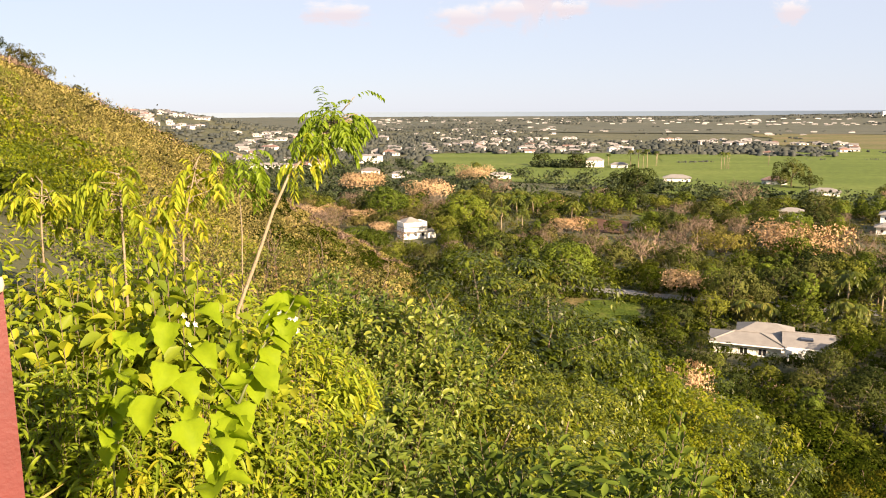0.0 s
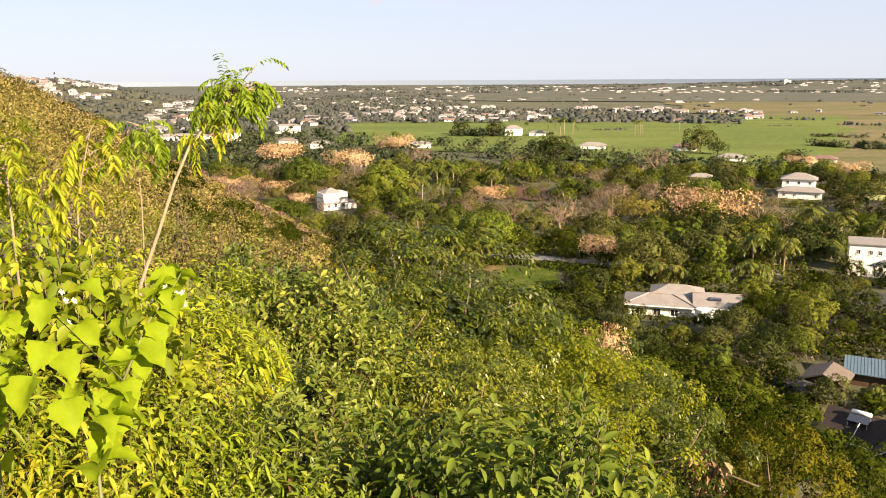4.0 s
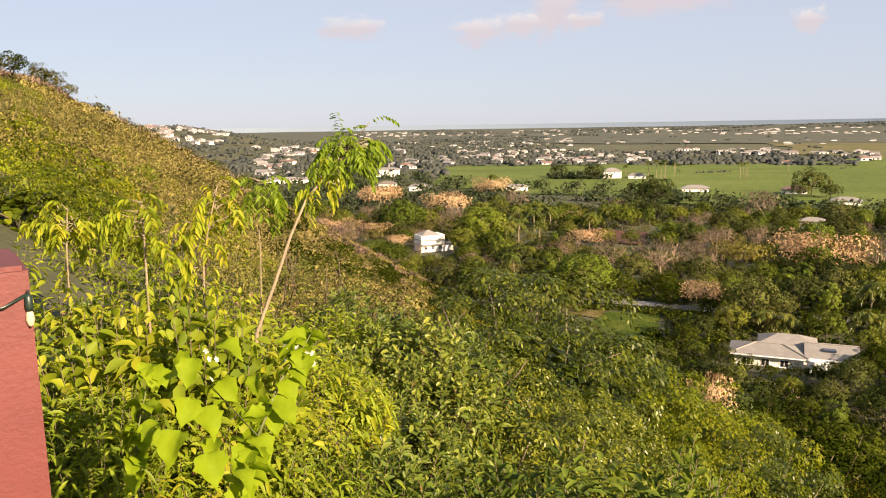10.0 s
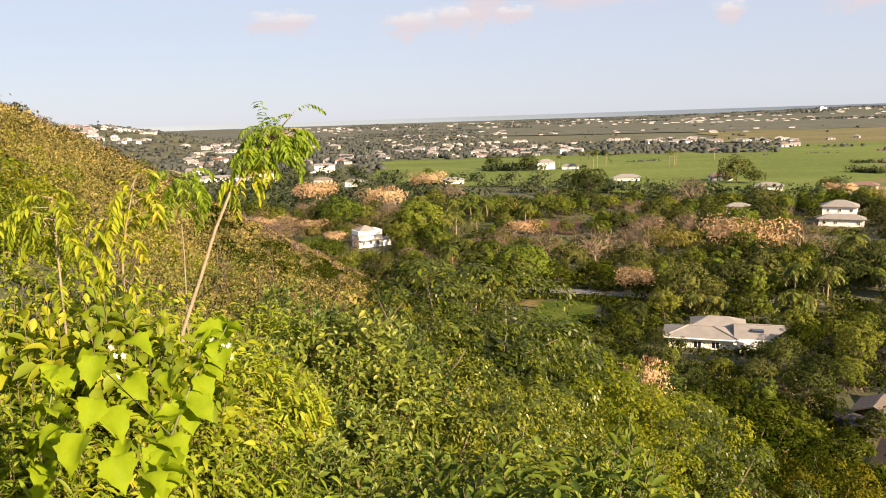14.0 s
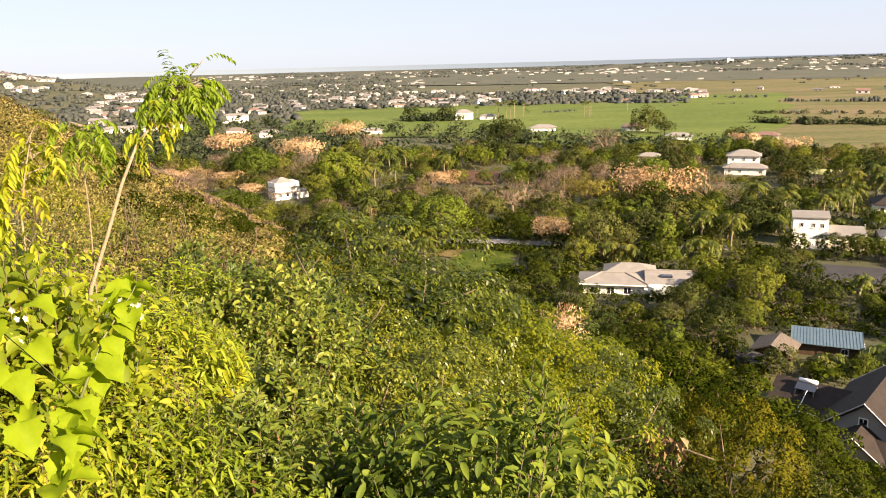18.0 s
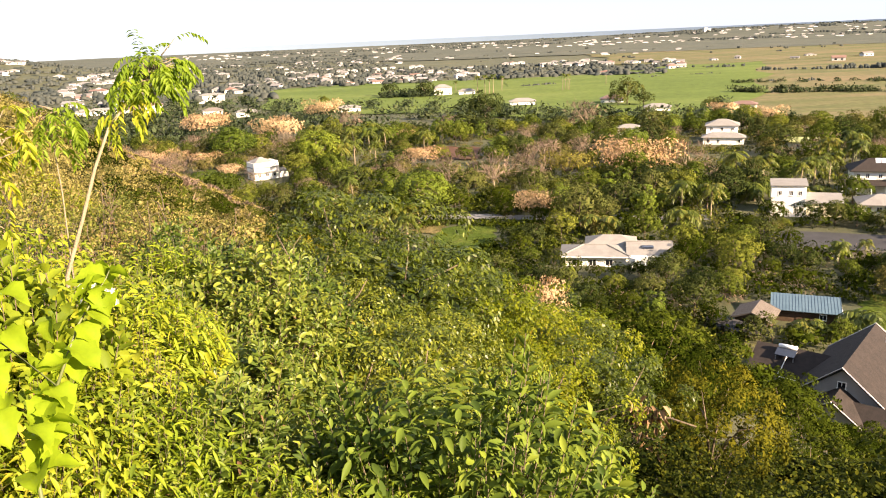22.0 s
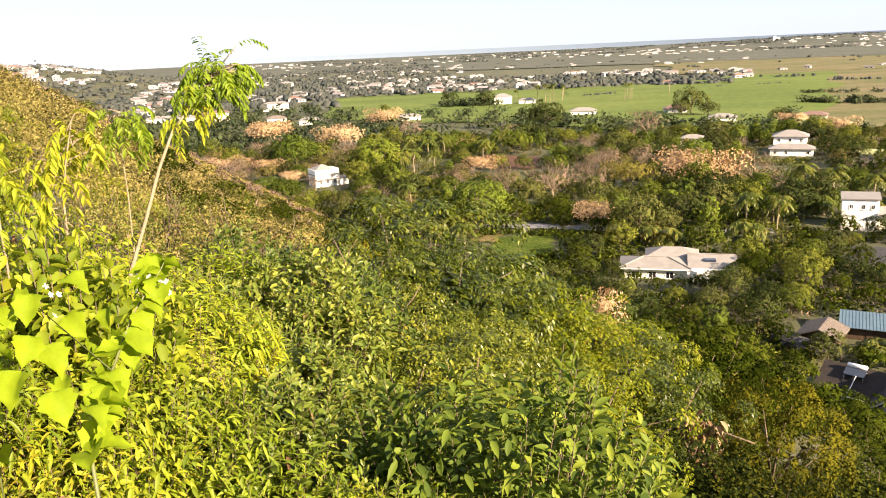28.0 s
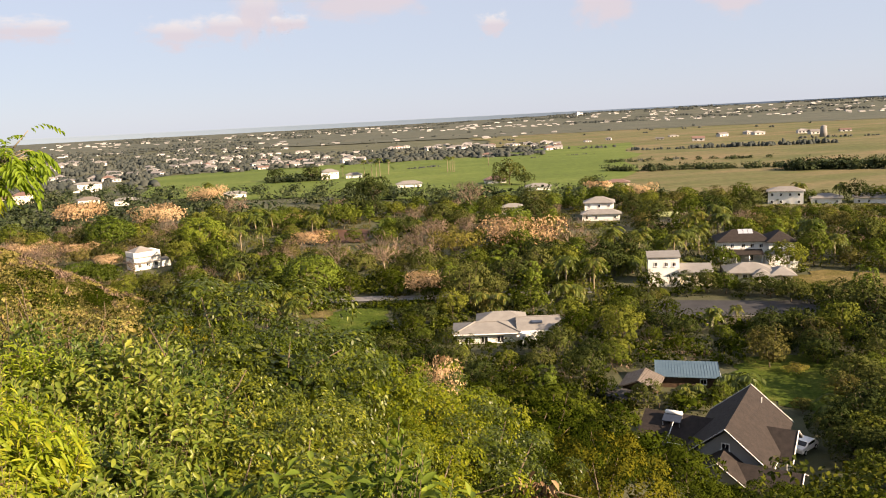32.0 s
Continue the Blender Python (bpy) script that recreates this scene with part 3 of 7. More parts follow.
def sheet(name, corners, material, label, category, lift=0.12, cells=12):
    """A four-cornered patch of land laid over the ground."""
    c = [Vector((*p, 0)) for p in corners]
    vs, fs = [], []
    for i in range(cells + 1):
        for j in range(cells + 1):
            u, v = i / cells, j / cells
            p = c[0] * (1 - u) * (1 - v) + c[1] * u * (1 - v) + c[2] * u * v + c[3] * (1 - u) * v
            w = 0.16 * (c[1] - c[0]).length if name in ("lawn", "verge", "meadow", "field") else 0.02 * (c[1] - c[0]).length
            k = 1.6 / (c[1] - c[0]).length if w > 1.5 else .02
            p += Vector((noise.noise(p * k * 3) * w, noise.noise(p * k * 3 + Vector((9, 4, 2))) * w, 0))
            vs.append((p.x, p.y, height(p.x, p.y) + lift))
    n = cells + 1
    fs = [(i * n + j, (i + 1) * n + j, (i + 1) * n + j + 1, i * n + j + 1) for i in range(cells) for j in range(cells)]
    return tagged(new(name, mesh_of(name, vs, fs, material, True)), label, category, kind="structure")


WOOD_EDGE = [(-33, 640), (-12.5, 640), (-11, 560), (-6, 505), (0, 492), (6, 445), (10, 408), (14, 405), (18, 388), (21.5, 415), (26, 352), (30, 340), (34, 350), (48, 345)]


def field(az0, az1, near_d, far_d, material, label, lift):
    """A stretch of open land between two distances, over a span of azimuths."""
    nu, nv, vs = 40, 18, []
    for i in range(nu + 1):
        az = az0 + (az1 - az0) * i / nu
        d0, d1 = (float(np.interp(az, [p for p, _ in q], [w for _, w in q])) for q in (near_d, far_d))
        for j in range(nv + 1):
            d = d0 * (d1 / d0) ** (j / nv)
            x, y = polar(az + 1.6 * noise.noise(Vector((d * .012, .3 * az, 0))), d * (1 + .02 * noise.noise(Vector((az * .6, j, 3)))))
            vs.append((x, y, height(x, y) + lift))
    n = nv + 1
    fs = [(i * n + j, (i + 1) * n + j, (i + 1) * n + j + 1, i * n + j + 1) for i in range(nu) for j in range(nv)]
    return tagged(new("field", mesh_of("field", vs, fs, material, True)), label, "field", kind="structure")


INNER = [(a, d - 45) for a, d in WOOD_EDGE]
field(-11.3, 5.5, INNER, [(-11, 770), (-6, 800), (0, 790), (6, 770)], M["field_green"], "green cane field on the plain", .5)
field(5.3, 23, INNER, [(5, 775), (10, 775), (14, 800), (18, 960), (24, 1050)], M["field_green"], "green pasture with worn streaks", .8)
field(22, 49, INNER, [(20, 1000), (30, 1150), (49, 1150)], M["field_dry"], "dry yellowing pasture crossed by hedges", .65)
field(12, 49, [(12, 1000), (20, 930), (30, 1080), (49, 1080)], [(12, 1500), (49, 1700)], M["field_dry"], "dull pasture by the far road", .9)
field(-36, 49, [(-36, 2000), (-10, 1850), (0, 1500), (12, 1450), (49, 1600)], [(-36, 4880), (49, 4880)], M["field_far"], "farmland below the horizon, coloured pale for distance haze", 1.3)
sheet("field", [(-3, 304), (20, 299), (16, 267), (-2, 274)], M["soil"], "reddish brown ploughed field", "field", .3)
sheet("field", [(24, 330), (48, 322), (44, 298), (22, 302)], M["lawn"], "rough green meadow between trees", "field", .25)
sheet("lawn", [(-1, 171), (14, 171), (12, 148), (-1, 152)], M["lawn"], "mown green grass plot beside the road", "lawn", .16)
sheet("verge", [(-9, 178), (3, 177), (1, 166), (-7, 166)], M["drygrass"], "dry trampled verge", "grass", .2)
sheet("road", [(-6, 185), (62, 171), (61, 166), (-6, 180)], M["road_pale"], "worn grey lane", "road", .3)
# the dark tone of the next two lanes stands for shade over them
sheet("road", [(62, 158), (92, 146), (88, 132), (66, 144)], M["asphalt"], "wide asphalt lane, grey darkened for tree shade", "road", .3)
sheet("road", [(92, 146), (150, 128), (146, 116), (88, 132)], M["asphalt"], "asphalt lane, colour darkened for tree shade", "road", .3)
sheet("lawn", [(57, 102), (67, 114), (86, 109), (67, 85)], M["lawn"], "sunlit lawn behind the dark-roofed house", "lawn", .1)
sheet("lawn", [(104, 168), (150, 160), (140, 142), (100, 150)], M["drygrass"], "pale dry lawn by the large house", "lawn", .2)
sheet("meadow", [(-92, 262), (-64, 250), (-58, 214), (-80, 222)], M["drygrass"], "straw-coloured clearing on a rise", "grass", .3)

# the sea and the clouds, far out
sv, sf = [], []
for k in range(121):
    x, y = polar(-62 + k * 124 / 120, 4960)
    sv += [(x, y, 0), (x, y, 37)]
    if k:
        sf.append((2 * k - 2, 2 * k, 2 * k + 1, 2 * k - 1))
tagged(new("backdrop", mesh_of("backdrop", sv, sf, M["sea"])), "hazy grey-blue sea at the horizon", "sea", kind="structure")


def cloud(az, el, w, h):
    x, y = polar(az, 4700 * math.cos(radians(el)))
    z = 42 + 4700 * math.sin(radians(el))
    g = Geo()
    n = 8
    g.add([(-1 + 2 * i / n, -1 + 2 * j / n, .03 * math.sin(i) * math.cos(j)) for j in range(n + 1) for i in range(n + 1)],
          [(j * (n + 1) + i, j * (n + 1) + i + 1, (j + 1) * (n + 1) + i + 1, (j + 1) * (n + 1) + i) for j in range(n) for i in range(n)])
    ob = tagged(new("backdrop_cloud", g.mesh("cloud", M["cloud"])), "small soft pinkish white cloud", "cloud", "clouds", "structure")
    ob.matrix_world = look((x, y, z), (0, 0, 42)) @ Matrix.Rotation(math.pi, 4, 'Y') @ Matrix.Diagonal((w, h, 1, 1))
    return ob


for az, el, w, h in ((-17.6, 6.8, 230, 75), (-8.6, 6.5, 210, 95), (-5.6, 6.9, 200, 80), (-3.2, 8.0, 170, 230), (4.0, 8.4, 420, 130), (13.4, 6.3, 110, 70), (21.2, 7.4, 230, 160), (-1.2, 7.0, 150, 60), (30, 7.2, 240, 110)):
    cloud(az, el, w * 1.1, h * 1.35)


# ---------------------------------------------------------------- trees
CAP_NEAR = [(-50, 1.0), (-40, -2.5), (-30, -5.5), (-24, -8.5), (-19, -10.5), (-11, -12.6), (-3.5, -12.9), (2.7, -15.5), (9, -18.6), (13, -21.6), (17, -24.2), (20, -23.6), (24, -24.4), (28, -25.6), (31, -26.5), (35, -24.5), (42, -22), (60, -20)]
CAP_SLOPE = [(-50, 5), (-40, 3.2), (-35, 1.5), (-31, -0.4), (-28, -2.4), (-25, -5.2), (-20, -9.5), (-15, -13), (-8, -14), (0, -15.2), (5, -16.4), (10, -17), (16, -18), (20, -21), (26, -21.8), (28.5, -26), (32, -26.8), (34.5, -24.5), (37, -21), (42, -19), (60, -15)]
# things that stay in sight: from azimuth, to azimuth, distance, lowest elevation
SIGHTS = [(31.6, 35.2, 335, -6.9), (34.6, 37.2, 338, -6.9), (37.4, 39.8, 340, -6.9), (4.5, 11.0, 69, -19.6), (9.3, 18.2, 125, -15.7), (-2, 5.2, 150, -15.3), (0, 7, 178, -13.0), (23.0, 28.6, 175, -12.3), (24.6, 34.6, 130, -15.2), (28.6, 35.0, 180, -11.2),
          (18.0, 23.2, 274, -8.7), (18.6, 23.0, 296, -8.0), (-14.0, -10.6, 245, -9.4), (21.8, 30.4, 100, -20.9), (29.6, 38, 90, -20.3), (-1, 4.2, 268, -8.9), (4.2, 13, 250, -9.2),
          (-19.6, -15.6, 215, -10.6), (13.6, 15.2, 315, -7.4), (24.6, 27.4, 250, -8.4), (25, 34, 62, -27.0), (34, 41, 145, -13.0)]
CLEAR = [(5, 161, 12), (33, 137, 15), (44, 80, 16), (55, 75, 17), (70, 99, 14), (62, 92, 8), (48, 105, 9), (58, 105, 9), (78, 145, 12), (90, 140, 10), (83, 172, 11), (112, 186, 15),
         (100, 166, 10), (107, 288, 13), (-55, 250, 9), (8, 286, 17), (28, 305, 10), (36, 314, 12), (-75, 240, 17), (20, 175, 5), (10, 180, 5), (120, 152, 17), (81, 314, 7), (127, 260, 8), (96, 60, 0)]


def interp(table, v):
    return float(np.interp(v, [p for p, _ in table], [q for _, q in table]))


def azd(x, y):
    return math.degrees(math.atan2(x, y)), math.hypot(x, y)


def in_sight(x, y, top):
    az, d = azd(x, y)
    el = math.degrees(math.atan2(top - 42, d))
    w = math.degrees(2.5 / d)
    return all(not (a - w < az < b + w and d < dist and el > low) for a, b, dist, low in SIGHTS)


def tree(name, label, leaf, rad, tall, nb, ntips, per, L, W, seed, flat=.7, low=.35, trunk=.16, simple=True, core=.72, bark="bark", bare=0, droop=.25, spread=.9, lift=.1, depth=.28, inner=240):
    r = np.random.default_rng(seed)
    bl = boughs(rad, tall, nb, r, flat, low)
    root = tagged(new(name), label, name.split("_")[-1])
    stem = "trunk" if trunk > .1 else "branching_stem"
    part(stem, wood(stem, bl, r, tall, trunk, M[bark], .1, 6 if trunk > .1 else 4, bare), root)
    tips, out = tips_on(bl, ntips, r, depth, 70 if core and trunk < .14 else 0, rad * .13)
    base, ax = rosettes(tips, out, per, r, spread, lift)
    n = len(base)
    ln = L * (.7 + .6 * r.random(n))
    way = np.repeat(unit(out * .5 + unit(tips - [0, 0, tall * (.5 * low + .2)]) * .8), per, 0)
    wd = ln * W
    if core:
        t2, a2, l2, o2 = inner_leaves(bl, inner, r, core)
        l2 = np.minimum(l2, 1.7 * L * (.7 + .6 * r.random(inner)))
        base, ax, ln, wd, way = np.concatenate([base, t2]), np.concatenate([ax, a2]), np.concatenate([ln, l2]), np.concatenate([wd, l2 * .8]), np.concatenate([way, o2])
    part("crown", leaves("crown", base, ax, ln, wd, M[leaf], .25, droop, simple, seed, way), root)
    return root


def dome(name, label, leaf, rad, tall, n, per, L, W, seed, low=.12, trunk=.16, bark="bark", droop=.2, rough=.2, drop=.0, simple=True, deep=.4, puff=2.7):
    """A tree whose crown is a cluster of leafy lumps with dark hollows between them."""
    r = np.random.default_rng(seed)
    root = tagged(new(name), label, name.split("_")[-1])
    c, half = np.array([0, 0, tall * (1 + low) / 2]), np.array([rad, rad, tall * (1 - low) / 2])
    k = np.arange(n) + .5
    z = 1 - 1.35 * k / n
    a = 2.39996 * k + r.normal(0, .25, n)
    d = np.stack([np.sqrt(1 - z * z) * np.cos(a), np.sqrt(1 - z * z) * np.sin(a), z], 1)
    size = rad * math.sqrt(puff / n) * r.uniform(.7, 1.25, n)
    lump = c + d * half * (.78 + rough * r.normal(0, 1, (n, 1)) * .6) - [0, 0, 1] * size[:, None] * .25
    big = np.argsort(-size)[:7]
    bl = [(*lump[i], size[i], size[i] * .8) for i in big]
    stem = "trunk" if trunk > .1 else "branching_stem"
    part(stem, wood(stem, bl, r, tall, trunk, M[bark], .1, 6 if trunk > .1 else 4, 0, deep), root)
    pick = np.repeat(np.arange(n), per)
    m = len(pick)
    w = unit(unit(r.normal(0, 1, (m, 3))) + d[pick] * .75 + [0, 0, .2])
    tip = lump[pick] + w * size[pick][:, None] * [1, 1, .85] * (.98 - .3 * r.random((m, 1)) ** 2 + .07 * r.normal(0, 1, (m, 1)))
    ax = unit(np.cross(w, r.normal(0, 1, (m, 3))) + .55 * w - [0, 0, drop])
    ln = L * (.6 + .8 * r.random(m))
    q = 26 + n if simple is True else 420
    w2 = unit(r.normal(0, 1, (q, 3)) + [0, 0, .3])
    t2, a2 = c + w2 * half * (.56 if simple is True else .52), unit(np.cross(w2, r.normal(0, 1, (q, 3))))
    l2 = np.full(q, min(rad * .55, 3.2 * L))
    base = np.concatenate([tip - ax * ln[:, None] * .35, t2 - a2 * l2[:, None] * .5])
    way = np.concatenate([unit(w * .85 + d[pick] * .35), w2])
    part("crown", leaves("crown", base, np.concatenate([ax, a2]), np.concatenate([ln, l2]), np.concatenate([ln * W, l2 * .9]), M[leaf], .25, droop, simple, seed, way if simple is True else None), root)
    return root


def palm(name, label, tall, crown, nf, seed, lean=.05):
    """A palm: a slim ringed trunk and arching fronds of narrow leaflets."""
    r = np.random.default_rng(seed)
    root = tagged(new(name), label, "palm")
    g = Geo()
    b = r.normal(0, lean, 2) * tall
    pts = [(b[0] * k * k, b[1] * k * k, tall * k - .4 * (k == 0)) for k in np.linspace(0, 1, 7)]
    g.tube(pts, [.26 - .1 * k for k in np.linspace(0, 1, 7)], 7)
    part("trunk", g.mesh("trunk", M["bark_pale"], True), root)
    top = np.array(pts[-1])
    base, ax, ln = [], [], []
    for i in range(nf):
        a, up = 2 * math.pi * i / nf + r.random() * .4, r.uniform(-.35, 1.1)
        h = np.array([math.cos(a), math.sin(a), 0])
        prev = top
        for k in range(1, 13):
            u = k / 12
            p = top + h * crown * u * (1 - .12 * up) + np.array([0, 0, crown * (up * u * .9 - 1.15 * u * u * .75)])
            d = unit(p - prev)
            sd = np.cross(d, [0, 0, 1.0])
            for sgn in (-1, 1):
                base.append(p)
                ax.append(unit(sgn * sd + d * .55 + np.array([0, 0, -.45])))
                ln.append(crown * (.40 - .26 * abs(u - .4)))
            base.append(prev); ax.append(d); ln.append(crown * .13)
            prev = p
    ln = np.array(ln)
    part("fronds", leaves("fronds", np.array(base), np.array(ax), ln, ln * .24 + .05, M["leaf_palm"], .2, .3, True, seed), root)
    return root


KINDS = {
    "mid": lambda s: dome("leafy_tree", "mid-green broadleaf tree with an uneven crown", "leaf_mid", 3.9, 7.0, 30, 70, .36, .62, s),
    "dark": lambda s: dome("shade_tree", "dark green dense broadleaf tree", "leaf_dark", 4.2, 7.4, 26, 80, .38, .62, s),
    "olive": lambda s: dome("olive_tree", "olive-green rounded tree in dry leaf", "leaf_olive", 3.6, 6.0, 30, 64, .32, .58, s, rough=.3),
    "mango": lambda s: dome("mango_tree", "bright green domed mango tree", "leaf_bright", 5.6, 9.0, 64, 80, .40, .6, s, low=.04, rough=.12),
    "vine": lambda s: dome("creeper_tree", "tall tree hung with green creepers", "leaf_bright", 2.6, 9.5, 34, 60, .36, .6, s, low=.02, rough=.3, drop=.7),
    "flame": lambda s: tree("flame_tree", "flat-topped tree covered in apricot seed pods", "leaf_orange", 6.2, 5.8, 12, 1250, 3, .40, .5, s, flat=.5, low=.45, core=0, bare=2, depth=.45),
    "gold": lambda s: tree("gold_tree", "spreading tree in yellow blossom", "leaf_gold", 6.0, 6.0, 11, 1100, 3, .40, .5, s, flat=.5, low=.4, core=0, bare=2, depth=.45),
    "bare": lambda s: tree("bare_tree", "leafless grey-brown tree of fine twigs", "twig_grey", 4.2, 6.4, 8, 220, 4, 1.0, .07, s, core=0, bare=2, droop=0, depth=.8, spread=.7, bark="bark_pale"),
    "scrub": lambda s: tree("hill_scrub", "golden-green dry hillside bush", "leaf_scrub", 2.6, 3.4, 10, 560, 4, .15, .5, s, low=.10, trunk=.07, core=.55, inner=300),
    "scrubgreen": lambda s: tree("hill_bush", "olive green bush on the hillside", "leaf_olive", 2.4, 3.2, 10, 560, 4, .145, .5, s, low=.10, trunk=.07, core=.55, inner=300),
    "palm": lambda s: palm("coconut_palm", "coconut palm with drooping fronds", 8.5, 3.6, 16, s),
    "royal": lambda s: palm("royal_palm", "tall royal palm with a slim pale trunk", 12.5, 2.5, 14, s, .012),
    "palmlow": lambda s: palm("date_palm", "short palm with long arching fronds", 3.2, 4.2, 20, s),
    "slopedark": lambda s: dome("slope_tree", "dark green tree on the steep slope", "leaf_deep", 2.9, 5.0, 30, 110, .20, .55, s, trunk=.1, puff=2.0),
    "slopemid": lambda s: dome("slope_tree", "green leafy tree on the steep slope", "leaf_lush", 2.7, 4.8, 34, 110, .19, .55, s, trunk=.1, rough=.3, puff=2.0),
    "lush": lambda s: dome("lush_tree", "dense dark green tree with lumpy crown on the slope", "leaf_lush", 2.6, 4.6, 44, 200, .11, .55, s, low=.05, trunk=.09, puff=2.0),
    "lusholive": lambda s: dome("lush_tree", "olive-green tree with lumpy crown on the slope", "leaf_lusholive", 2.6, 4.8, 48, 220, .10, .55, s, low=.05, trunk=.09, rough=.25, puff=2.0),
    "thicket": lambda s: dome("thicket_tree", "lush green tree at the foot of the slope", "leaf_lush", 3.0, 5.2, 30, 90, .24, .58, s, low=.04, trunk=.12, rough=.3, drop=.3, puff=2.0),
    "slopeolive": lambda s: dome("slope_tree", "olive-leaved tree on the steep slope", "leaf_olive", 2.4, 4.4, 32, 110, .18, .55, s, trunk=.09, rough=.3, puff=2.0),
    "slopefine": lambda s: tree("slope_shrub", "fine-leaved olive-green shrub on the slope", "leaf_fine", 1.9, 3.0, 8, 480, 6, .14, .48, s, low=.1, trunk=.05, core=.5),
}
TALL = {"vine": 10, "royal": 14, "mid": 8, "dark": 8.5, "olive": 7, "mango": 10.2, "flame": 6.8, "gold": 6.8, "bare": 7.4, "scrub": 4, "scrubgreen": 3.8, "palm": 9.5, "palmlow": 5.5, "slopedark": 5.8, "slopemid": 5.5, "slopeolive": 5.0, "slopefine": 3.5, "lush": 5.0, "lusholive": 5.2, "thicket": 5.8}
PROTO, COUNT, SPOTS = {}, {}, []
VARIANTS = {"palm": 3, "palmlow": 2, "lusholive": 2}


def plant(kind, x, y, size=1.0, z=None, stretch=1.0):
    n = COUNT[kind] = COUNT.get(kind, 0) + 1
    key = (kind, n % VARIANTS.get(kind, 3))
    m = Matrix.Translation((x, y, height(x, y) - .15 if z is None else z)) @ Matrix.Rotation(rng.random() * 6.28, 4, 'Z')
    if key in PROTO:
        p = PROTO[key].scale
        return copy_thing(PROTO[key], m @ Matrix.Diagonal((size / p.x, size / p.y, size * stretch / p.z, 1)))
    ob = PROTO[key] = KINDS[kind](11 * len(PROTO) + 5)
    ob.matrix_basis = m
    ob.scale = (size, size, size * stretch)
    return ob


def placed(x, y, gap):
    if any((x - a) ** 2 + (y - b) ** 2 < (.5 * (gap + g)) ** 2 for a, b, g in SPOTS):
        return False
    SPOTS.append((x, y, gap))
    return True


# trees picked out by their shape and colour: kind, x, y, size
for kind, x, y, s in (("mango", -39, 262, 1.6), ("mango", -74, 288, 1.55), ("mango", -2.5, 184, 1.3), ("mango", -66, 221, .9), ("mango", 68, 262, 1.1), ("flame", -107, 372, 2.05), ("flame", -68, 342, 1.8), ("flame", -60, 438, 1.75), ("flame", -10.6, 326, .85), ("flame", -4, 260, 1.1),
                      ("flame", 59, 221, 1.85), ("flame", 24, 180, .95), ("flame", 136, 360, 1.2), ("flame", 143, 327, 1.25), ("gold", 39.5, 221, 1.45), ("bare", 17, 212, 1.7), ("bare", 4, 216, 1.3), ("bare", -38, 352, 1.8),
                      ("bare", 28, 214, 1.5), ("bare", 66, 333, 1.9), ("dark", 27, 384, 2.1), ("dark", 113, 446, 2.1), ("dark", -3, 580, 1.7), ("dark", -30, 602, 1.5), ("bare", 72, 217, 1.7), ("bare", -84, 270, .9), ("bare", -92, 276, 1.0), ("olive", -78, 262, 1.1), ("dark", 78, 186, 1.3), ("dark", 70, 182, 1.3), ("mid", 60, 184, 1.3)):
    SPOTS.append((x, y, 7 * s))
    plant(kind, x, y, s)
for kind, x, y, s in (("palm", -22, 206, .72), ("palmlow", -8, 181, .95), ("palm", -24, 298, .95), ("palm", -27, 267, .9), ("palm", 80, 199, 1.0), ("palm", 86, 197, .95), ("palm", 56, 170, .85), ("palmlow", 34.6, 157, 1.1), ("palm", -30, 300, 1.0),
                      ("palm", -18, 303, .9), ("palm", 112, 215, 1.0), ("palm", 118, 212, .95), ("palm", 123, 222, 1.05), ("palmlow", 90, 180, .9), ("palmlow", 94, 181, .8), ("palm", 62, 168, .8), ("palmlow", 58, 98, .8), ("palm", 70, 128, .5), ("palm", -24.7, 319, .95), ("palm", -3, 294, .8), ("palm", -47.6, 317, .95), ("palm", -65, 485, 1.0), ("palmlow", 78.5, 184, 1.3), ("palmlow", 53, 161, 1.0), ("palm", 98, 194, .85), ("palm", 93, 191, .8), ("palm", 106, 202, .85), ("palm", -20, 272, .75)):
    SPOTS.extend([(x, y, 7 * s), (x * .965, y * .965, 8 * s), (x * .93, y * .93, 7 * s)])
    plant(kind, x, y, s * 1.12)
for kind, x, y, s in (("mid", -50.8, 204.6, .85), ("olive", -42, 207, .95), ("mid", -33, 206, .95), ("mango", -49.6, 188, .55), ("vine", 7.7, 318, 1.2), ("vine", 3, 321, 1.1), ("vine", 12, 317, 1.05), ("vine", -23, 306, 1.0), ("vine", -17, 312, 1.1), ("dark", 20, 431, 1.25), ("dark", 30, 428, 1.3), ("dark", 106, 438, 1.2), ("dark", 120, 436, 1.15), ("olive", 33.2, 157.8, .85), ("dark", 95.9, 143.1, .72),
                      ("dark", 140, 388, 1.0), ("dark", 146, 392, 1.0), ("vine", 49, 196, .9), ("vine", 44, 190, .85), ("dark", 52, 182, 1.2), ("dark", 44, 178, 1.1), ("mid", 64, 176, 1.1), ("dark", 60, 188, 1.1)):
    SPOTS.append((x, y, 6 * s))
    plant(kind, x, y, s)
for x, y, s in ((35.6, 579, 1.05), (41, 576.5, 1.1), (44, 573, 1.0), (46.5, 569, 1.15), (55, 594, .95), (20, 588, .8), (98, 574.5, 1.0), (102.5, 578.5, .95)):
    plant("royal", x, y, s)
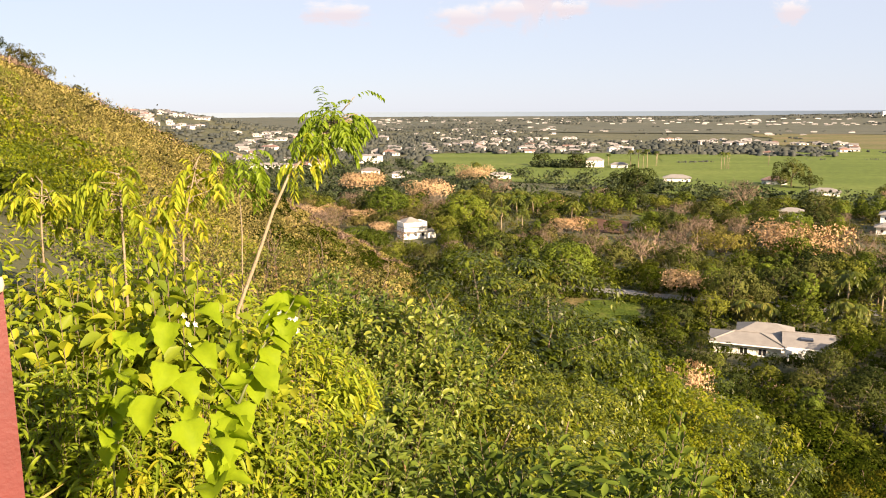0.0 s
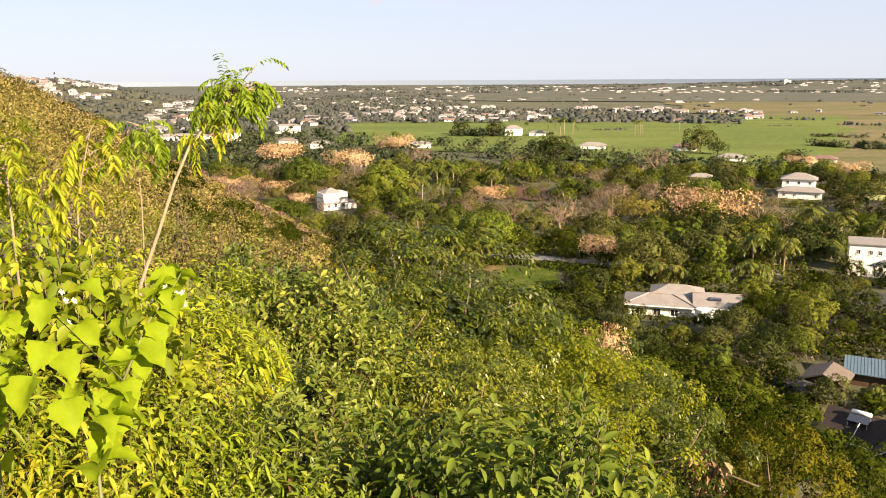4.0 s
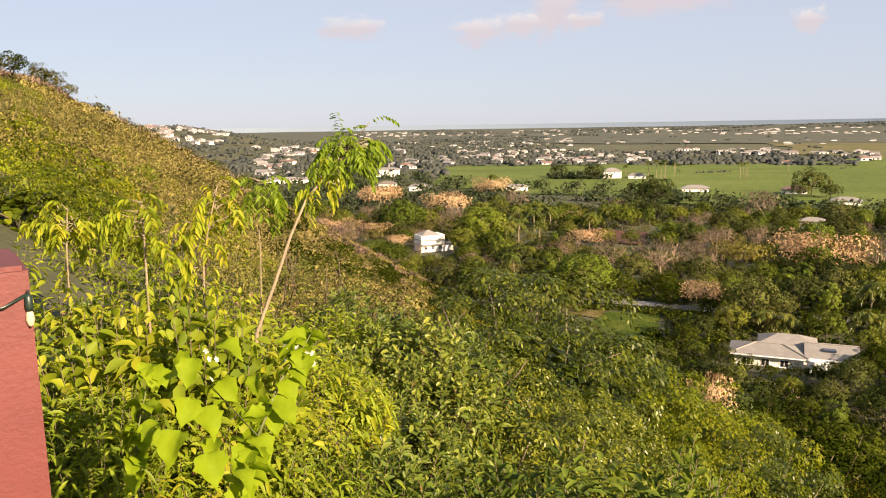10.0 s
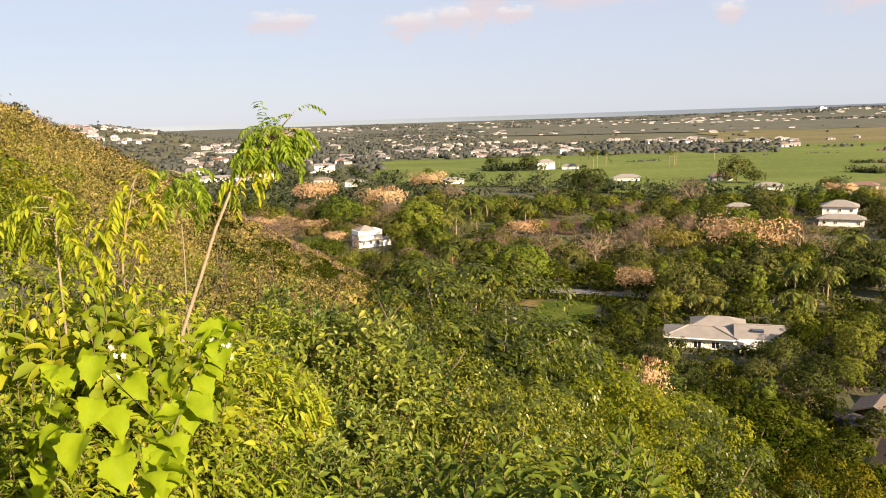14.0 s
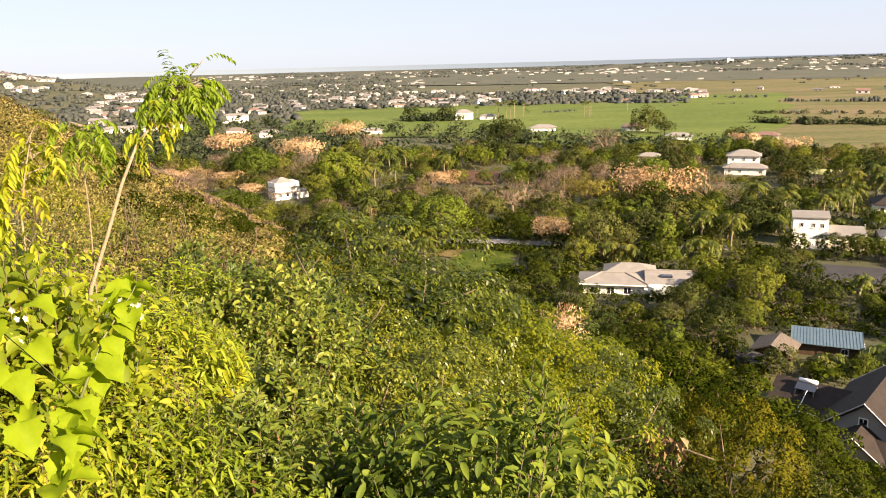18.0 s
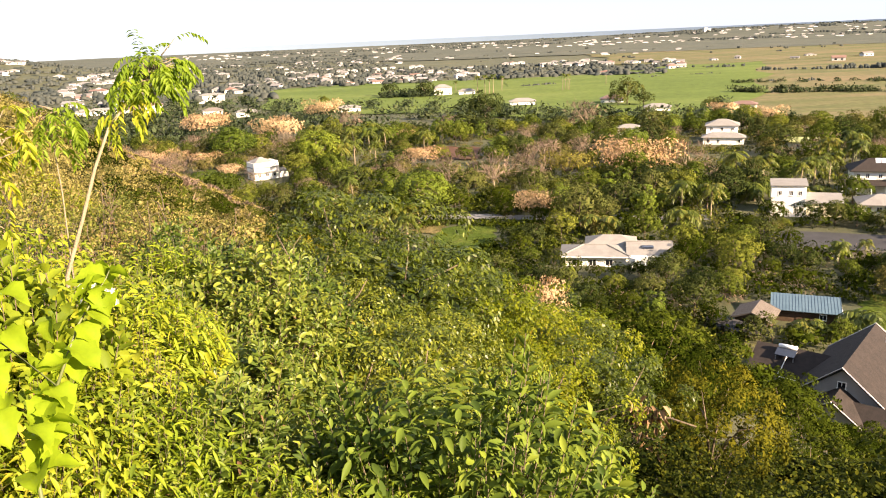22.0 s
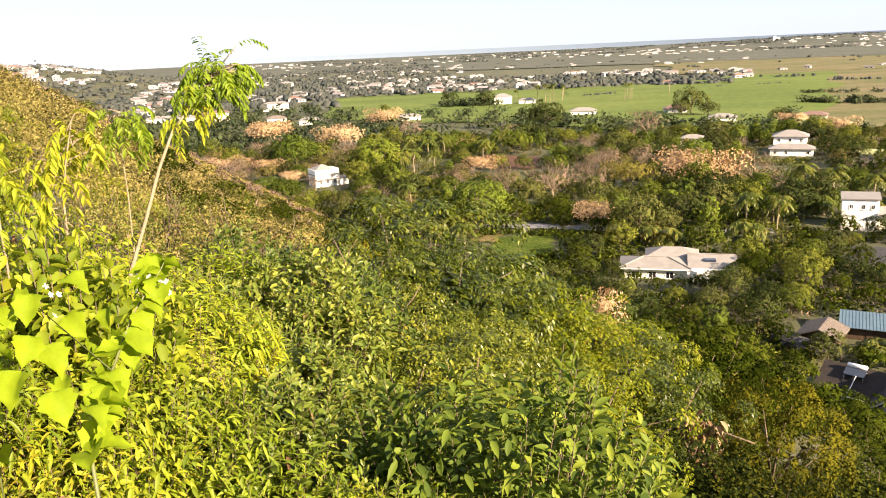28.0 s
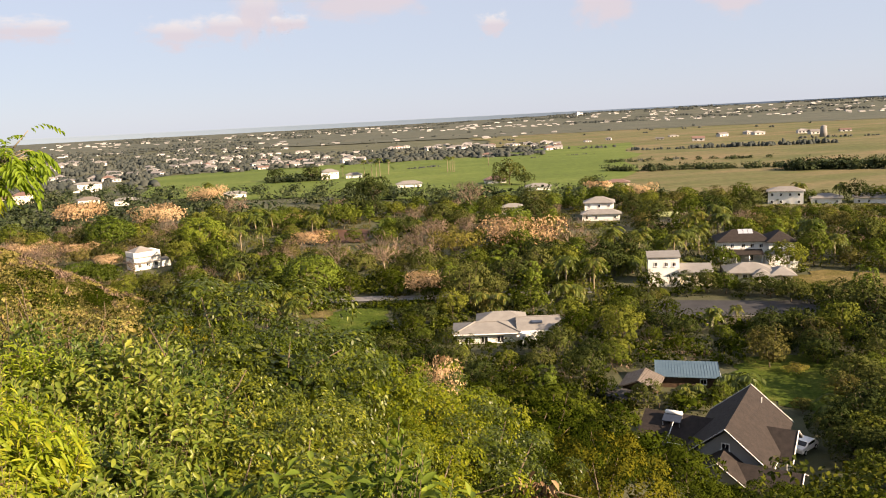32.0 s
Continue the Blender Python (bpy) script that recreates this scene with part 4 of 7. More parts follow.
# tall trees added to shade the lane and, out of view, the dark-roofed house; then trees round the lawn and lane
for kind, x, y, s in (("mid", 92, 124, .8), ("dark", 97, 121, 1.25), ("dark", 106, 118, 1.35), ("mid", 91, 117, .75), ("dark", 69, 62, 1.5), ("dark", 76, 66, 1.5), ("mid", 63, 56, 1.5), ("dark", 82, 58, 1.6), ("dark", 74, 54, 1.5),
                      # the .42 palm stands in for a thin bare tree by the lane
                      ("dark", 84.5, 157, .72), ("mid", 88, 155, .72), ("dark", 91.5, 152, .58), ("dark", 95, 149, .6), ("dark", 99, 147, .6), ("mid", 103, 144, .6), ("dark", 107, 141, .65), ("mid", 86, 160, .75), ("dark", 80, 160, .7), ("olive", 69, 108, .8), ("gold", 71, 104, .32), ("dark", 77, 107.5, .75), ("mid", 85, 108, .8), ("mid", 78, 96, .5), ("olive", 62.5, 90, .4), ("palm", 77.2, 131.8, .42), ("palmlow", 80, 126, .8), ("mid", 84, 125, .6), ("dark", 98, 132, .9), ("thicket", 74, 126, .5), ("thicket", 66, 117, .55), ("olive", 72, 116, .6),
                      ("palmlow", 50.6, 98.6, .62), ("palmlow", 53.2, 97.2, .5), ("mid", 54.2, 96.5, .45), ("dark", 59.5, 79, .7), ("mid", 62, 76, .8), ("dark", 58.6, 74.5, .7), ("dark", 66, 82.5, .8), ("olive", 70.5, 92, .7), ("dark", 74, 95, .8), ("palmlow", 64.5, 86.5, .7), ("palmlow", 66.8, 89.0, .6), ("thicket", 48, 97.5, .45), ("dark", 74.5, 120, .5), ("olive", 79, 118, .5), ("mid", 69, 123, .5)):
    SPOTS.append((x, y, 5 * s))
    plant(kind, x, y, s)

plant("flame", *polar(7.8, 71), .5, stretch=1.8)
SPOTS.append((*polar(8.2, 71), 4))
plant("lusholive", *polar(21.4, 17.5), .66, stretch=1.24)
SPOTS.append((*polar(20.8, 17.5), 3.6))
# dark crowns on the slope before the dark-roofed house
for az, d, el in ((27.6, 26, -25.2), (30.2, 30, -25.6), (32.6, 34, -25.2), (25.4, 22, -27.0), (29.0, 21, -28.6), (33.6, 25, -28.4)):
    x, y = polar(az, d)
    SPOTS.append((x, y, 2.2))
    plant("lush", x, y, max(.45, (42 + d * math.tan(radians(el)) - height(x, y)) / TALL["lush"]))
# trees round the lawn and before the houses
for kind, x, y, s in (("olive", 71.5, 112.5, .95), ("mango", 77, 108.5, .42), ("olive", 81, 112, .95), ("mid", 86, 114, 1.1), ("dark", 88, 108, 1.0), ("dark", 71, 87, .62), ("mid", 66.5, 84.5, .5), ("dark", 75, 91, .7), ("mid", 78.5, 97, .75), ("dark", 60, 72, .75), ("dark", 64, 76, .8), ("mid", 68, 80, .75), ("dark", 72, 82, .9),
                      ("dark", 84, 101, .9), ("mid", 56, 68, .7), ("olive", 61.5, 83.5, .42), ("slopemid", 24.5, 130.5, .75), ("slopemid", 28, 129, .62), ("slopedark", 31.5, 128, .62), ("slopemid", 35, 127.5, .72), ("slopemid", 38.5, 127.5, .85), ("slopedark", 41.5, 129, .95), ("slopemid", 44.5, 132, 1.1), ("slopedark", 21, 133, .9), ("slopemid", 47, 136, 1.1)):
    SPOTS.append((x, y, 6 * s))
    plant(kind, x, y, s)

# the wooded plain
for i in range(9000):
    d = math.sqrt(rng.uniform(88 ** 2, 345 ** 2))
    x, y = polar(rng.uniform(-31, 44), d)
    s = .788 * x + .616 * y
    if s < 84 or any((x - a) ** 2 + (y - b) ** 2 < q * q for a, b, q in CLEAR):
        continue
    patch = noise.noise(Vector((x * .018, y * .018, 3)))
    kind = rng.choice(["mid", "dark", "olive", "bare", "vine", "palm"], p=[.40, .30, .15, .08, .05, .02] if patch < .12 else [.28, .18, .25, .27, .01, .01])
    if d < 215 and x > 8 and kind == "bare":
        kind = "mid"
    if d < 160 and x > 8 and kind == "olive":
        kind = "dark"
    if d < 200 and kind in ("mid", "olive") and rng.random() < .6:
        kind = "thicket"
    if x < -50 and y > 215 and y < 300:
        kind = rng.choice(["bare", "olive", "mid", "flame"], p=[.5, .25, .2, .05])
    size = rng.uniform(.7, 1.35) * (.75 if d < 150 else 1) * (.8 if kind in ("vine", "palm") else 1)
    g = height(x, y)
    if not in_sight(x, y, g + TALL[kind] * size):
        size *= .45
        if kind in ("flame", "bare", "palm", "vine") or not in_sight(x, y, g + TALL[kind] * size):
            continue
    if placed(x, y, (4.2 if kind in ("vine", "palm") else 6.6) * size):
        plant(kind, x, y, size, stretch=rng.uniform(.85, 1.15))

# the steep slope below the viewpoint
for i in range(5000):
    d, az = math.sqrt(rng.uniform(14 ** 2, 110 ** 2)), rng.uniform(-14, 44)
    x, y = polar(az, d)
    s = .788 * x + .616 * y
    if s > 86 or any((x - a) ** 2 + (y - b) ** 2 < q * q for a, b, q in CLEAR):
        continue
    kind = "slopefine" if d < 26 and az < 11 else rng.choice(["lush", "lusholive"], p=[.96, .04]) if d < 34 else rng.choice(["thicket", "slopedark", "slopemid", "slopeolive"], p=[.5, .2, .2, .1])
    g = height(x, y)
    cap = 42 + d * math.tan(radians(interp(CAP_NEAR if d < 30 else CAP_SLOPE, az))) - g
    size = min(rng.uniform(.7, 1.25), cap / TALL[kind])
    if size < .3 or not in_sight(x, y, g + TALL[kind] * size):
        continue
    if placed(x, y, (2.6 if kind == "slopefine" else 3.6 if d < 34 else 4.0) * size):
        plant(kind, x, y, size)



def clumps(name, label, category, spots, n, L, W, leaf, seed, core=.62, simple=True):
    """Countless bushes as one mass: each a few lumpy shells under a coat of leaf sprays."""
    r = np.random.default_rng(seed)
    base, ax, ways, lens, wide = [], [], [], [], []
    for x, y, z, rad, tall in spots:
        bl = [(0, 0, tall * .5, rad * .8, tall * .5)]
        for k in range(3):
            a = 2.1 * k + r.random()
            bl.append((rad * .55 * math.cos(a), rad * .55 * math.sin(a), tall * r.uniform(.4, .75), rad * r.uniform(.35, .6), tall * r.uniform(.25, .4)))
        t, o = tips_on(bl, n // 2, r, .25)
        ways.append(np.repeat(unit(o * .55 + unit(t - [0, 0, tall * .3]) * .75), 2, 0))
        b, w = rosettes(t + [x, y, z], o, 2, r, .9, .1)
        ln = L * (.6 + .8 * r.random(len(b)))
        base.append(b); ax.append(w); lens.append(ln); wide.append(ln * W)
        if core:
            t2, a2, l2, o2 = inner_leaves(bl, 18, r, core)
            l2 = np.minimum(l2, 3 * L)
            base.append(t2 + [x, y, z]); ax.append(a2); ways.append(o2); lens.append(l2); wide.append(l2 * .8)
    me = leaves(name, np.concatenate(base), np.concatenate(ax), np.concatenate(lens), np.concatenate(wide), M[leaf], .25, .2, simple, seed, np.concatenate(ways))
    return tagged(new(name, me), label, category, kind="stuff")


# taller trees along the crest of the hill
for az, d, kind, size in ((-39.8, 150, "dark", .6), (-38.4, 146, "olive", .55), (-36.9, 150, "olive", .5), (-35.2, 152, "olive", .6), (-33.6, 158, "olive", .5), (-32.6, 160, "mid", .45), (-31.2, 150, "olive", .45), (-29.8, 150, "olive", .5), (-28, 146, "mid", .45), (-41, 140, "olive", .6), (-43, 135, "olive", .6), (-37.8, 120, "olive", .5), (-33, 118, "mid", .45), (-30, 112, "olive", .45), (-27.4, 130, "olive", .5), (-26, 118, "mid", .45)):
    x, y = polar(az, d)
    SPOTS.append((x, y, 4 * size))
    plant(kind, x, y, size)

# bushes on the spur between the hillside and the slope
for i in range(900):
    d, az = math.sqrt(rng.uniform(13 ** 2, 75 ** 2)), rng.uniform(-24, -6)
    x, y = polar(az, d)
    g = height(x, y)
    cap = 42 + d * math.tan(radians(interp(CAP_NEAR if d < 30 else CAP_SLOPE, az) + .5)) - g
    size = min(rng.uniform(.5, 1.1), cap / 4)
    if size < .3:
        size = .34
    if placed(x, y, 3.2 * size):
        plant(rng.choice(["scrub", "scrubgreen", "slopemid"], p=[.25, .6, .15]) if d > 22 else "scrubgreen", x, y, size if d > 22 else size * .8)

# scrub over the hillside: the nearer bushes singly, the rest as one mass
mass = {"leaf_scrub": [], "leaf_olive": [], "twig_grey": []}
for i in range(14000):
    d, az = 9 + 215 * rng.random() ** .75, rng.uniform(-48, -11)
    x, y = polar(az, d)
    s, l = .788 * x + .616 * y, -.616 * x + .788 * y
    if s > 90 or s < -14 or l > 260:
        continue
    g = height(x, y)
    cap = 42 + d * math.tan(radians(interp(CAP_SLOPE, az) - .1)) - g
    size = min(rng.uniform(.4, 1.5), cap / 4)
    if size < .2:
        size = .2
    if placed(x, y, 3.3 * size + .006 * d):
        pick = rng.random()
        if d < 28:
            continue
        if d < 52:
            plant("scrub" if pick < .7 else "scrubgreen", x, y, size)
        else:
            mass["leaf_scrub" if pick < .62 else "leaf_olive" if pick < .86 else "twig_grey"].append((x, y, g - .2, 2.4 * size, 3.4 * size))
clumps("hillside_scrub", "dense golden dry scrub over the hillside", "scrub", mass["leaf_scrub"], 380, .23, .5, "leaf_scrub", 81, 0)
clumps("hillside_bushes", "olive green bushes over the hillside", "scrub", mass["leaf_olive"], 380, .23, .5, "leaf_olive", 82, 0)
clumps("hillside_twigs", "grey leafless twiggy bushes over the hillside", "scrub", mass["twig_grey"], 170, .7, .12, "twig_grey", 83, 0)

# dry brush close over the ground of the hillside
brush = []
for i in range(5200):
    d, az = 12 + 110 * rng.random() ** .8, rng.uniform(-48, -12)
    x, y = polar(az, d)
    s = .788 * x + .616 * y
    if s < -14 or s > 90:
        continue
    h = rng.uniform(.5, 1.3)
    top = 42 + d * math.tan(radians(interp(CAP_SLOPE if d > 30 or az < -22 else CAP_NEAR, az) - .1))
    if height(x, y) + h < top:
        brush.append((x, y, height(x, y) - .1, h * rng.uniform(1.0, 1.5), h))
close = [q for q in brush if math.hypot(q[0], q[1]) < 40]
wide = [q for q in brush if math.hypot(q[0], q[1]) >= 40]
clumps("dry_brush", "low golden dry brush on the near hillside", "scrub", close[::2], 380, .055, .45, "leaf_scrub", 84, 0)
clumps("dry_brush", "low brownish brush on the near hillside", "scrub", close[1::2], 380, .055, .42, "leaf_olive", 86, 0)
clumps("dry_brush", "low golden brush over the hillside", "scrub", wide, 80, .19, .45, "leaf_scrub", 85, 0)

# lush low growth at the foot of the slope
low = []
for i in range(9000):
    d = math.sqrt(rng.uniform(62 ** 2, 205 ** 2))
    x, y = polar(rng.uniform(-4, 44), d)
    if .788 * x + .616 * y < 70 or any((x - a) ** 2 + (y - b) ** 2 < (.95 * q) ** 2 for a, b, q in CLEAR):
        continue
    h = rng.uniform(1.5, 3.4)
    if not in_sight(x, y, height(x, y) + h):
        h = .9 if in_sight(x, y, height(x, y) + .9) else .5
        if not in_sight(x, y, height(x, y) + h):
            continue
    if placed(x, y, 1.0 + .34 * h):
        low.append((x, y, height(x, y) - .2, h * rng.uniform(.9, 1.4), h))
clumps("thicket", "lush green thicket at the foot of the slope", "undergrowth", low, 130, .36, .52, "leaf_lush", 88, .5)

# bushes that fill the ground between the trees of the plain
fill = {"leaf_dark": [], "leaf_mid": [], "leaf_olive": [], "twig_grey": []}
for i in range(3600):
    d = math.sqrt(rng.uniform(88 ** 2, 350 ** 2))
    x, y = polar(rng.uniform(-31, 44), d)
    s = .788 * x + .616 * y
    if s < 80 or any((x - a) ** 2 + (y - b) ** 2 < (.92 * q) ** 2 for a, b, q in CLEAR):
        continue
    h = rng.uniform(1.0, 2.6)
    if not in_sight(x, y, height(x, y) + h):
        h = 1.0
        if not in_sight(x, y, height(x, y) + h):
            continue
    patch = noise.noise(Vector((x * .02, y * .02, 7)))
    fill["twig_grey" if patch > .22 and rng.random() < .6 else rng.choice(["leaf_dark", "leaf_mid", "leaf_olive"], p=[.35, .4, .25])].append((x, y, height(x, y) - .2, h * rng.uniform(1.0, 1.7), h))
for k, (leaf, spots) in enumerate(fill.items()):
    clumps("undergrowth", "bushy undergrowth between the trees of the plain", "undergrowth", spots, 90, .6, .5 if leaf != "twig_grey" else .12, leaf, 90 + k, 0)

# far woods, hedges and town greenery
far, dusk = [], []
OPEN = [(108, 462), (117, 400), (56, 472), (10, 592), (160, 395), (-113, 484), (-50, 481), (-140, 505), (-172, 622), (-205, 552), (-232, 545)]
OPEN = [azd(x, y) for x, y in OPEN]
for i in range(5200):
    az = rng.uniform(-33, 46)
    d = 345 * (1700 / 345) ** (rng.random() ** .8)
    x, y = polar(az, d)
    edge = interp(WOOD_EDGE, az) + 18 * noise.noise(Vector((az * .8, 0, 0)))
    left = az < -11.5
    if d < edge:
        keep = 1.0
    elif d < (790 if az < 13 else 1250):
        keep = .0 if not left else .8
    else:
        keep = .03 if d > 1080 and az > -2 else .6 if noise.noise(Vector((x * .003, y * .006, 1))) > (-.1 if d < 1500 else .1) else .08
    if rng.random() > keep or any(abs(az - a) < math.degrees(10 / q) and q - 32 < d < q + 9 for a, q in OPEN):
        continue
    h = rng.uniform(3.5, 8) if d < 600 or left else rng.uniform(3, 6.5)
    (far if d < 620 else dusk).append((x, y, height(x, y) - .4, h * rng.uniform(.7, 1.2), h))
# hedgerows across the pastures: ends, height
for (x0, y0), (x1, y1), n, h in (((196, 492), (268, 455), 60, 7), ((268, 455), (345, 420), 50, 6), ((280, 425), (330, 392), 60, 11), ((345, 700), (470, 640), 60, 9), ((300, 730), (345, 700), 20, 6), ((520, 620), (640, 600), 50, 10), ((178, 690), (262, 700), 26, 3.5), ((78, 640), (106, 655), 26, 4), ((262, 560), (330, 520), 22, 4.5), ((225, 570), (250, 560), 14, 5.5), ((500, 760), (640, 690), 30, 6), ((-32, 585), (4, 580), 34, 9), ((160, 850), (330, 800), 40, 6)):
    for i in range(n):
        u = rng.random()
        x, y, k = x0 + (x1 - x0) * u + rng.normal(0, 3), y0 + (y1 - y0) * u + rng.normal(0, 4), h * rng.uniform(.35, .8)
        (far if math.hypot(x, y) < 620 else dusk).append((x, y, height(x, y) - .4, k * rng.uniform(.6, 1.0), k))
for i in range(760):
    az, d = rng.uniform(-14, 46), rng.uniform(1500, 4500)
    x, y = polar(az, d)
    if (d > 2300 or az < -3) and noise.noise(Vector((x * .0012, y * .003, 4))) > -.1:
        dusk.append((x, y, height(x, y) - 1, rng.uniform(18, 60), rng.uniform(5, 10)))
for i in range(1700):
    az, d = rng.uniform(-32, 17), 765 + 1300 * rng.random() ** 1.3
    if az > -3 and d > 1090 + 40 * noise.noise(Vector((az, 0, 5))) and rng.random() < .97:
        continue
    x, y = polar(az, d)
    dusk.append((x, y, height(x, y) - .5, rng.uniform(5, 12), rng.uniform(3.5, 6.5)))
clumps("far_wood", "woods and hedges at the far edge of the village", "woods", far, 90, 1.0, .6, "far_leaf", 101, .7)


def tree_belt(name, label, spots, leaf, seed):
    """Far tree crowns as uneven leafy lumps, three or four to a tree."""
    r = np.random.default_rng(seed)
    vs, fs = [], []
    ring = [(z, math.sqrt(1 - z * z)) for z in (-.2, .45, .85)]
    for x, y, z, rad, tall in spots:
        for k in range(max(3, int(rad / 3))):
            s, h = rad * r.uniform(.28, .5) if rad < 14 else r.uniform(3, 6), tall * r.uniform(.35, .55)
            cx, cy, cz = x + r.normal(0, .42) * rad, y + r.normal(0, .42) * rad, z + tall * r.uniform(.2, .5)
            o = len(vs)
            for q, w in ring:
                a0 = r.random()
                vs += [(cx + s * w * math.cos(a0 + 1.2566 * j) * (f := r.uniform(.75, 1.2)), cy + s * w * math.sin(a0 + 1.2566 * j) * f, cz + h * q * f) for j in range(5)]
            vs.append((cx, cy, cz + h))
            fs += [(o + 5 * i + j, o + 5 * i + (j + 1) % 5, o + 5 * i + 5 + (j + 1) % 5, o + 5 * i + 5 + j) for i in (0, 1) for j in range(5)]
            fs += [(o + 10 + j, o + 10 + (j + 1) % 5, o + 15) for j in range(5)]
    return tagged(new(name, mesh_of(name, vs, fs, M[leaf], True)), label, "woods", kind="stuff")


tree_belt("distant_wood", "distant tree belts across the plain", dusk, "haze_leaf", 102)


# ---------------------------------------------------------------- houses
def house_root(name, label, x, y, turn, z=0.0, category="house", group=""):
    ob = tagged(new(name), label, category, group)
    ob.matrix_basis = pose(x, y, z, 0, 0, turn)
    return ob


def window(parent, x, y, z, w, h, face="-y", shutters=False, frame_mat="trim"):
    """A window set on a wall: a frame standing proud, a dark recessed pane and a sill."""
    turn = {"-y": 0, "+x": 90, "+y": 180, "-x": -90}[face]
    g = Geo()
    t = .09
    for a, b, c, d in ((-w / 2, w / 2, h - t, h), (-w / 2, w / 2, 0, t), (-w / 2, -w / 2 + t, t, h - t), (w / 2 - t, w / 2, t, h - t), (-t / 3, t / 3, t, h - t)):
        g.box(a, b, -.07, .02, c, d)
    ob = part("window", g.mesh("window", M[frame_mat]), parent)
    ob.matrix_basis = pose(x, y, z, 0, 0, turn)
    part("pane", Geo().box(-w / 2 + t, w / 2 - t, -.03, .01, t, h - t).mesh("pane", M["glass"]), ob)
    part("sill", Geo().box(-w / 2 - .08, w / 2 + .08, -.14, .01, -.08, 0).mesh("sill", M[frame_mat]), ob)
    return ob


def door(parent, x, y, z, w, h, face="-y", mat="trim"):
    turn = {"-y": 0, "+x": 90, "+y": 180, "-x": -90}[face]
    g = Geo().box(-w / 2, w / 2, -.05, .02, 0, h)
    for k in range(4):
        g.box(-w / 2 + .1, w / 2 - .1, -.08, -.05, .1 + k * h / 4, h / 4 - .06 + k * h / 4)
    ob = part("door", g.mesh("door", M[mat]), parent)
    ob.matrix_basis = pose(x, y, z, 0, 0, turn)
    part("lintel", Geo().box(-w / 2 - .1, w / 2 + .1, -.06, .02, h, h + .12).mesh("lintel", M["trim"]), ob)
    return ob


def battens(parent, quad, n, material, w=.06, name="roof_rib", label=""):
    """Standing ribs that run down a roof slope from ridge to eave."""
    a, b, c, d = [Vector(p) for p in quad]     # eave start, eave end, ridge end, ridge start
    g = Geo()
    for i in range(n + 1):
        k = i / n
        p, q = a.lerp(b, k), d.lerp(c, k)
        g.tube([p + Vector((0, 0, .03)), q + Vector((0, 0, .03))], [w / 2, w / 2], 4)
    return part(name, g.mesh(name, material), parent, label)


# the pale-roofed bungalow
b = house_root("bungalow", "low bungalow with pale hipped tile roofs and white walls", 33.4, 139, -12, -.9)
part("wall", Geo().box(-9, 2, -3.9, 3.4, -.6, 3.0).box(2, 9.6, -3.2, 5.5, -.6, 3.2).mesh("wall", M["white"]), b)
part("roof", Geo().hip(-10, 2.9, -4.8, 3.8, 3.0, 1.15).mesh("roof", M["roof_pale"]), b, "pale tiled hipped roof")
part("roof", Geo().gable(2.1, 10.6, -3.9, 6.2, 3.05, 1.35, "x").mesh("roof", M["roof_pale"]), b, "pale tiled gable roof")
part("roof", Geo().hip(-5.5, 4.5, 2.2, 9.0, 3.3, 1.3).mesh("roof", M["roof_pale"]), b, "pale tiled rear roof")
for q in ([(-10, -4.8, 3.0), (-5.7, -.5, 4.15)], [(2.9, -4.8, 3.0), (-1.4, -.5, 4.15)], [(-5.7, -.5, 4.15), (-1.4, -.5, 4.15)], [(2.1, 1.15, 4.4), (10.6, 1.15, 4.4)]):
    part("ridge_cap", Geo().tube([Vector(q[0]) + Vector((0, 0, .05)), Vector(q[1]) + Vector((0, 0, .05))], [.14, .14], 6).mesh("ridge_cap", M["roof_pale"]), b)
part("skylight", Geo().box(5.0, 7.0, -1.6, -.4, 3.75, 4.1).mesh("skylight", M["solar"]), b, "dark sunken roof light")
part("fascia", Geo().box(2.1, 10.6, -4.02, -3.9, 2.86, 3.06).mesh("fascia", M["trim"]), b, "white painted fascia")
part("fascia", Geo().box(-10, 2.9, -4.92, -4.8, 2.84, 3.0).mesh("fascia", M["trim"]), b, "white painted fascia")
g = Geo()
ring = [(4.2 + 1.7 * math.cos(a), -4.6 + 1.7 * math.sin(a)) for a in np.linspace(math.pi, 2 * math.pi, 9)]
g.add([(x, y, 2.0) for x, y in ring] + [(x, y, 3.1) for x, y in ring], [(i, i + 1, i + 10, i + 9) for i in range(8)] + [tuple(range(9, 18)), tuple(range(8, -1, -1))])
part("porch_canopy", g.mesh("porch_canopy", M["white"]), b, "white rounded porch canopy")
part("porch_post", Geo().tube([(3.0, -5.8, 0), (3.0, -5.8, 2.0)], [.16, .16], 8).mesh("porch_post", M["white"], True), b)
part("porch_post", Geo().tube([(5.4, -5.8, 0), (5.4, -5.8, 2.0)], [.16, .16], 8).mesh("porch_post", M["white"], True), b)
for x in (-7, -4, -1):
    window(b, x, -3.9, 1.0, 1.4, 1.3)
window(b, 8, -3.2, 1.1, 1.2, 1.3)
window(b, 9.6, 0, 1.1, 1.4, 1.3, "+x")

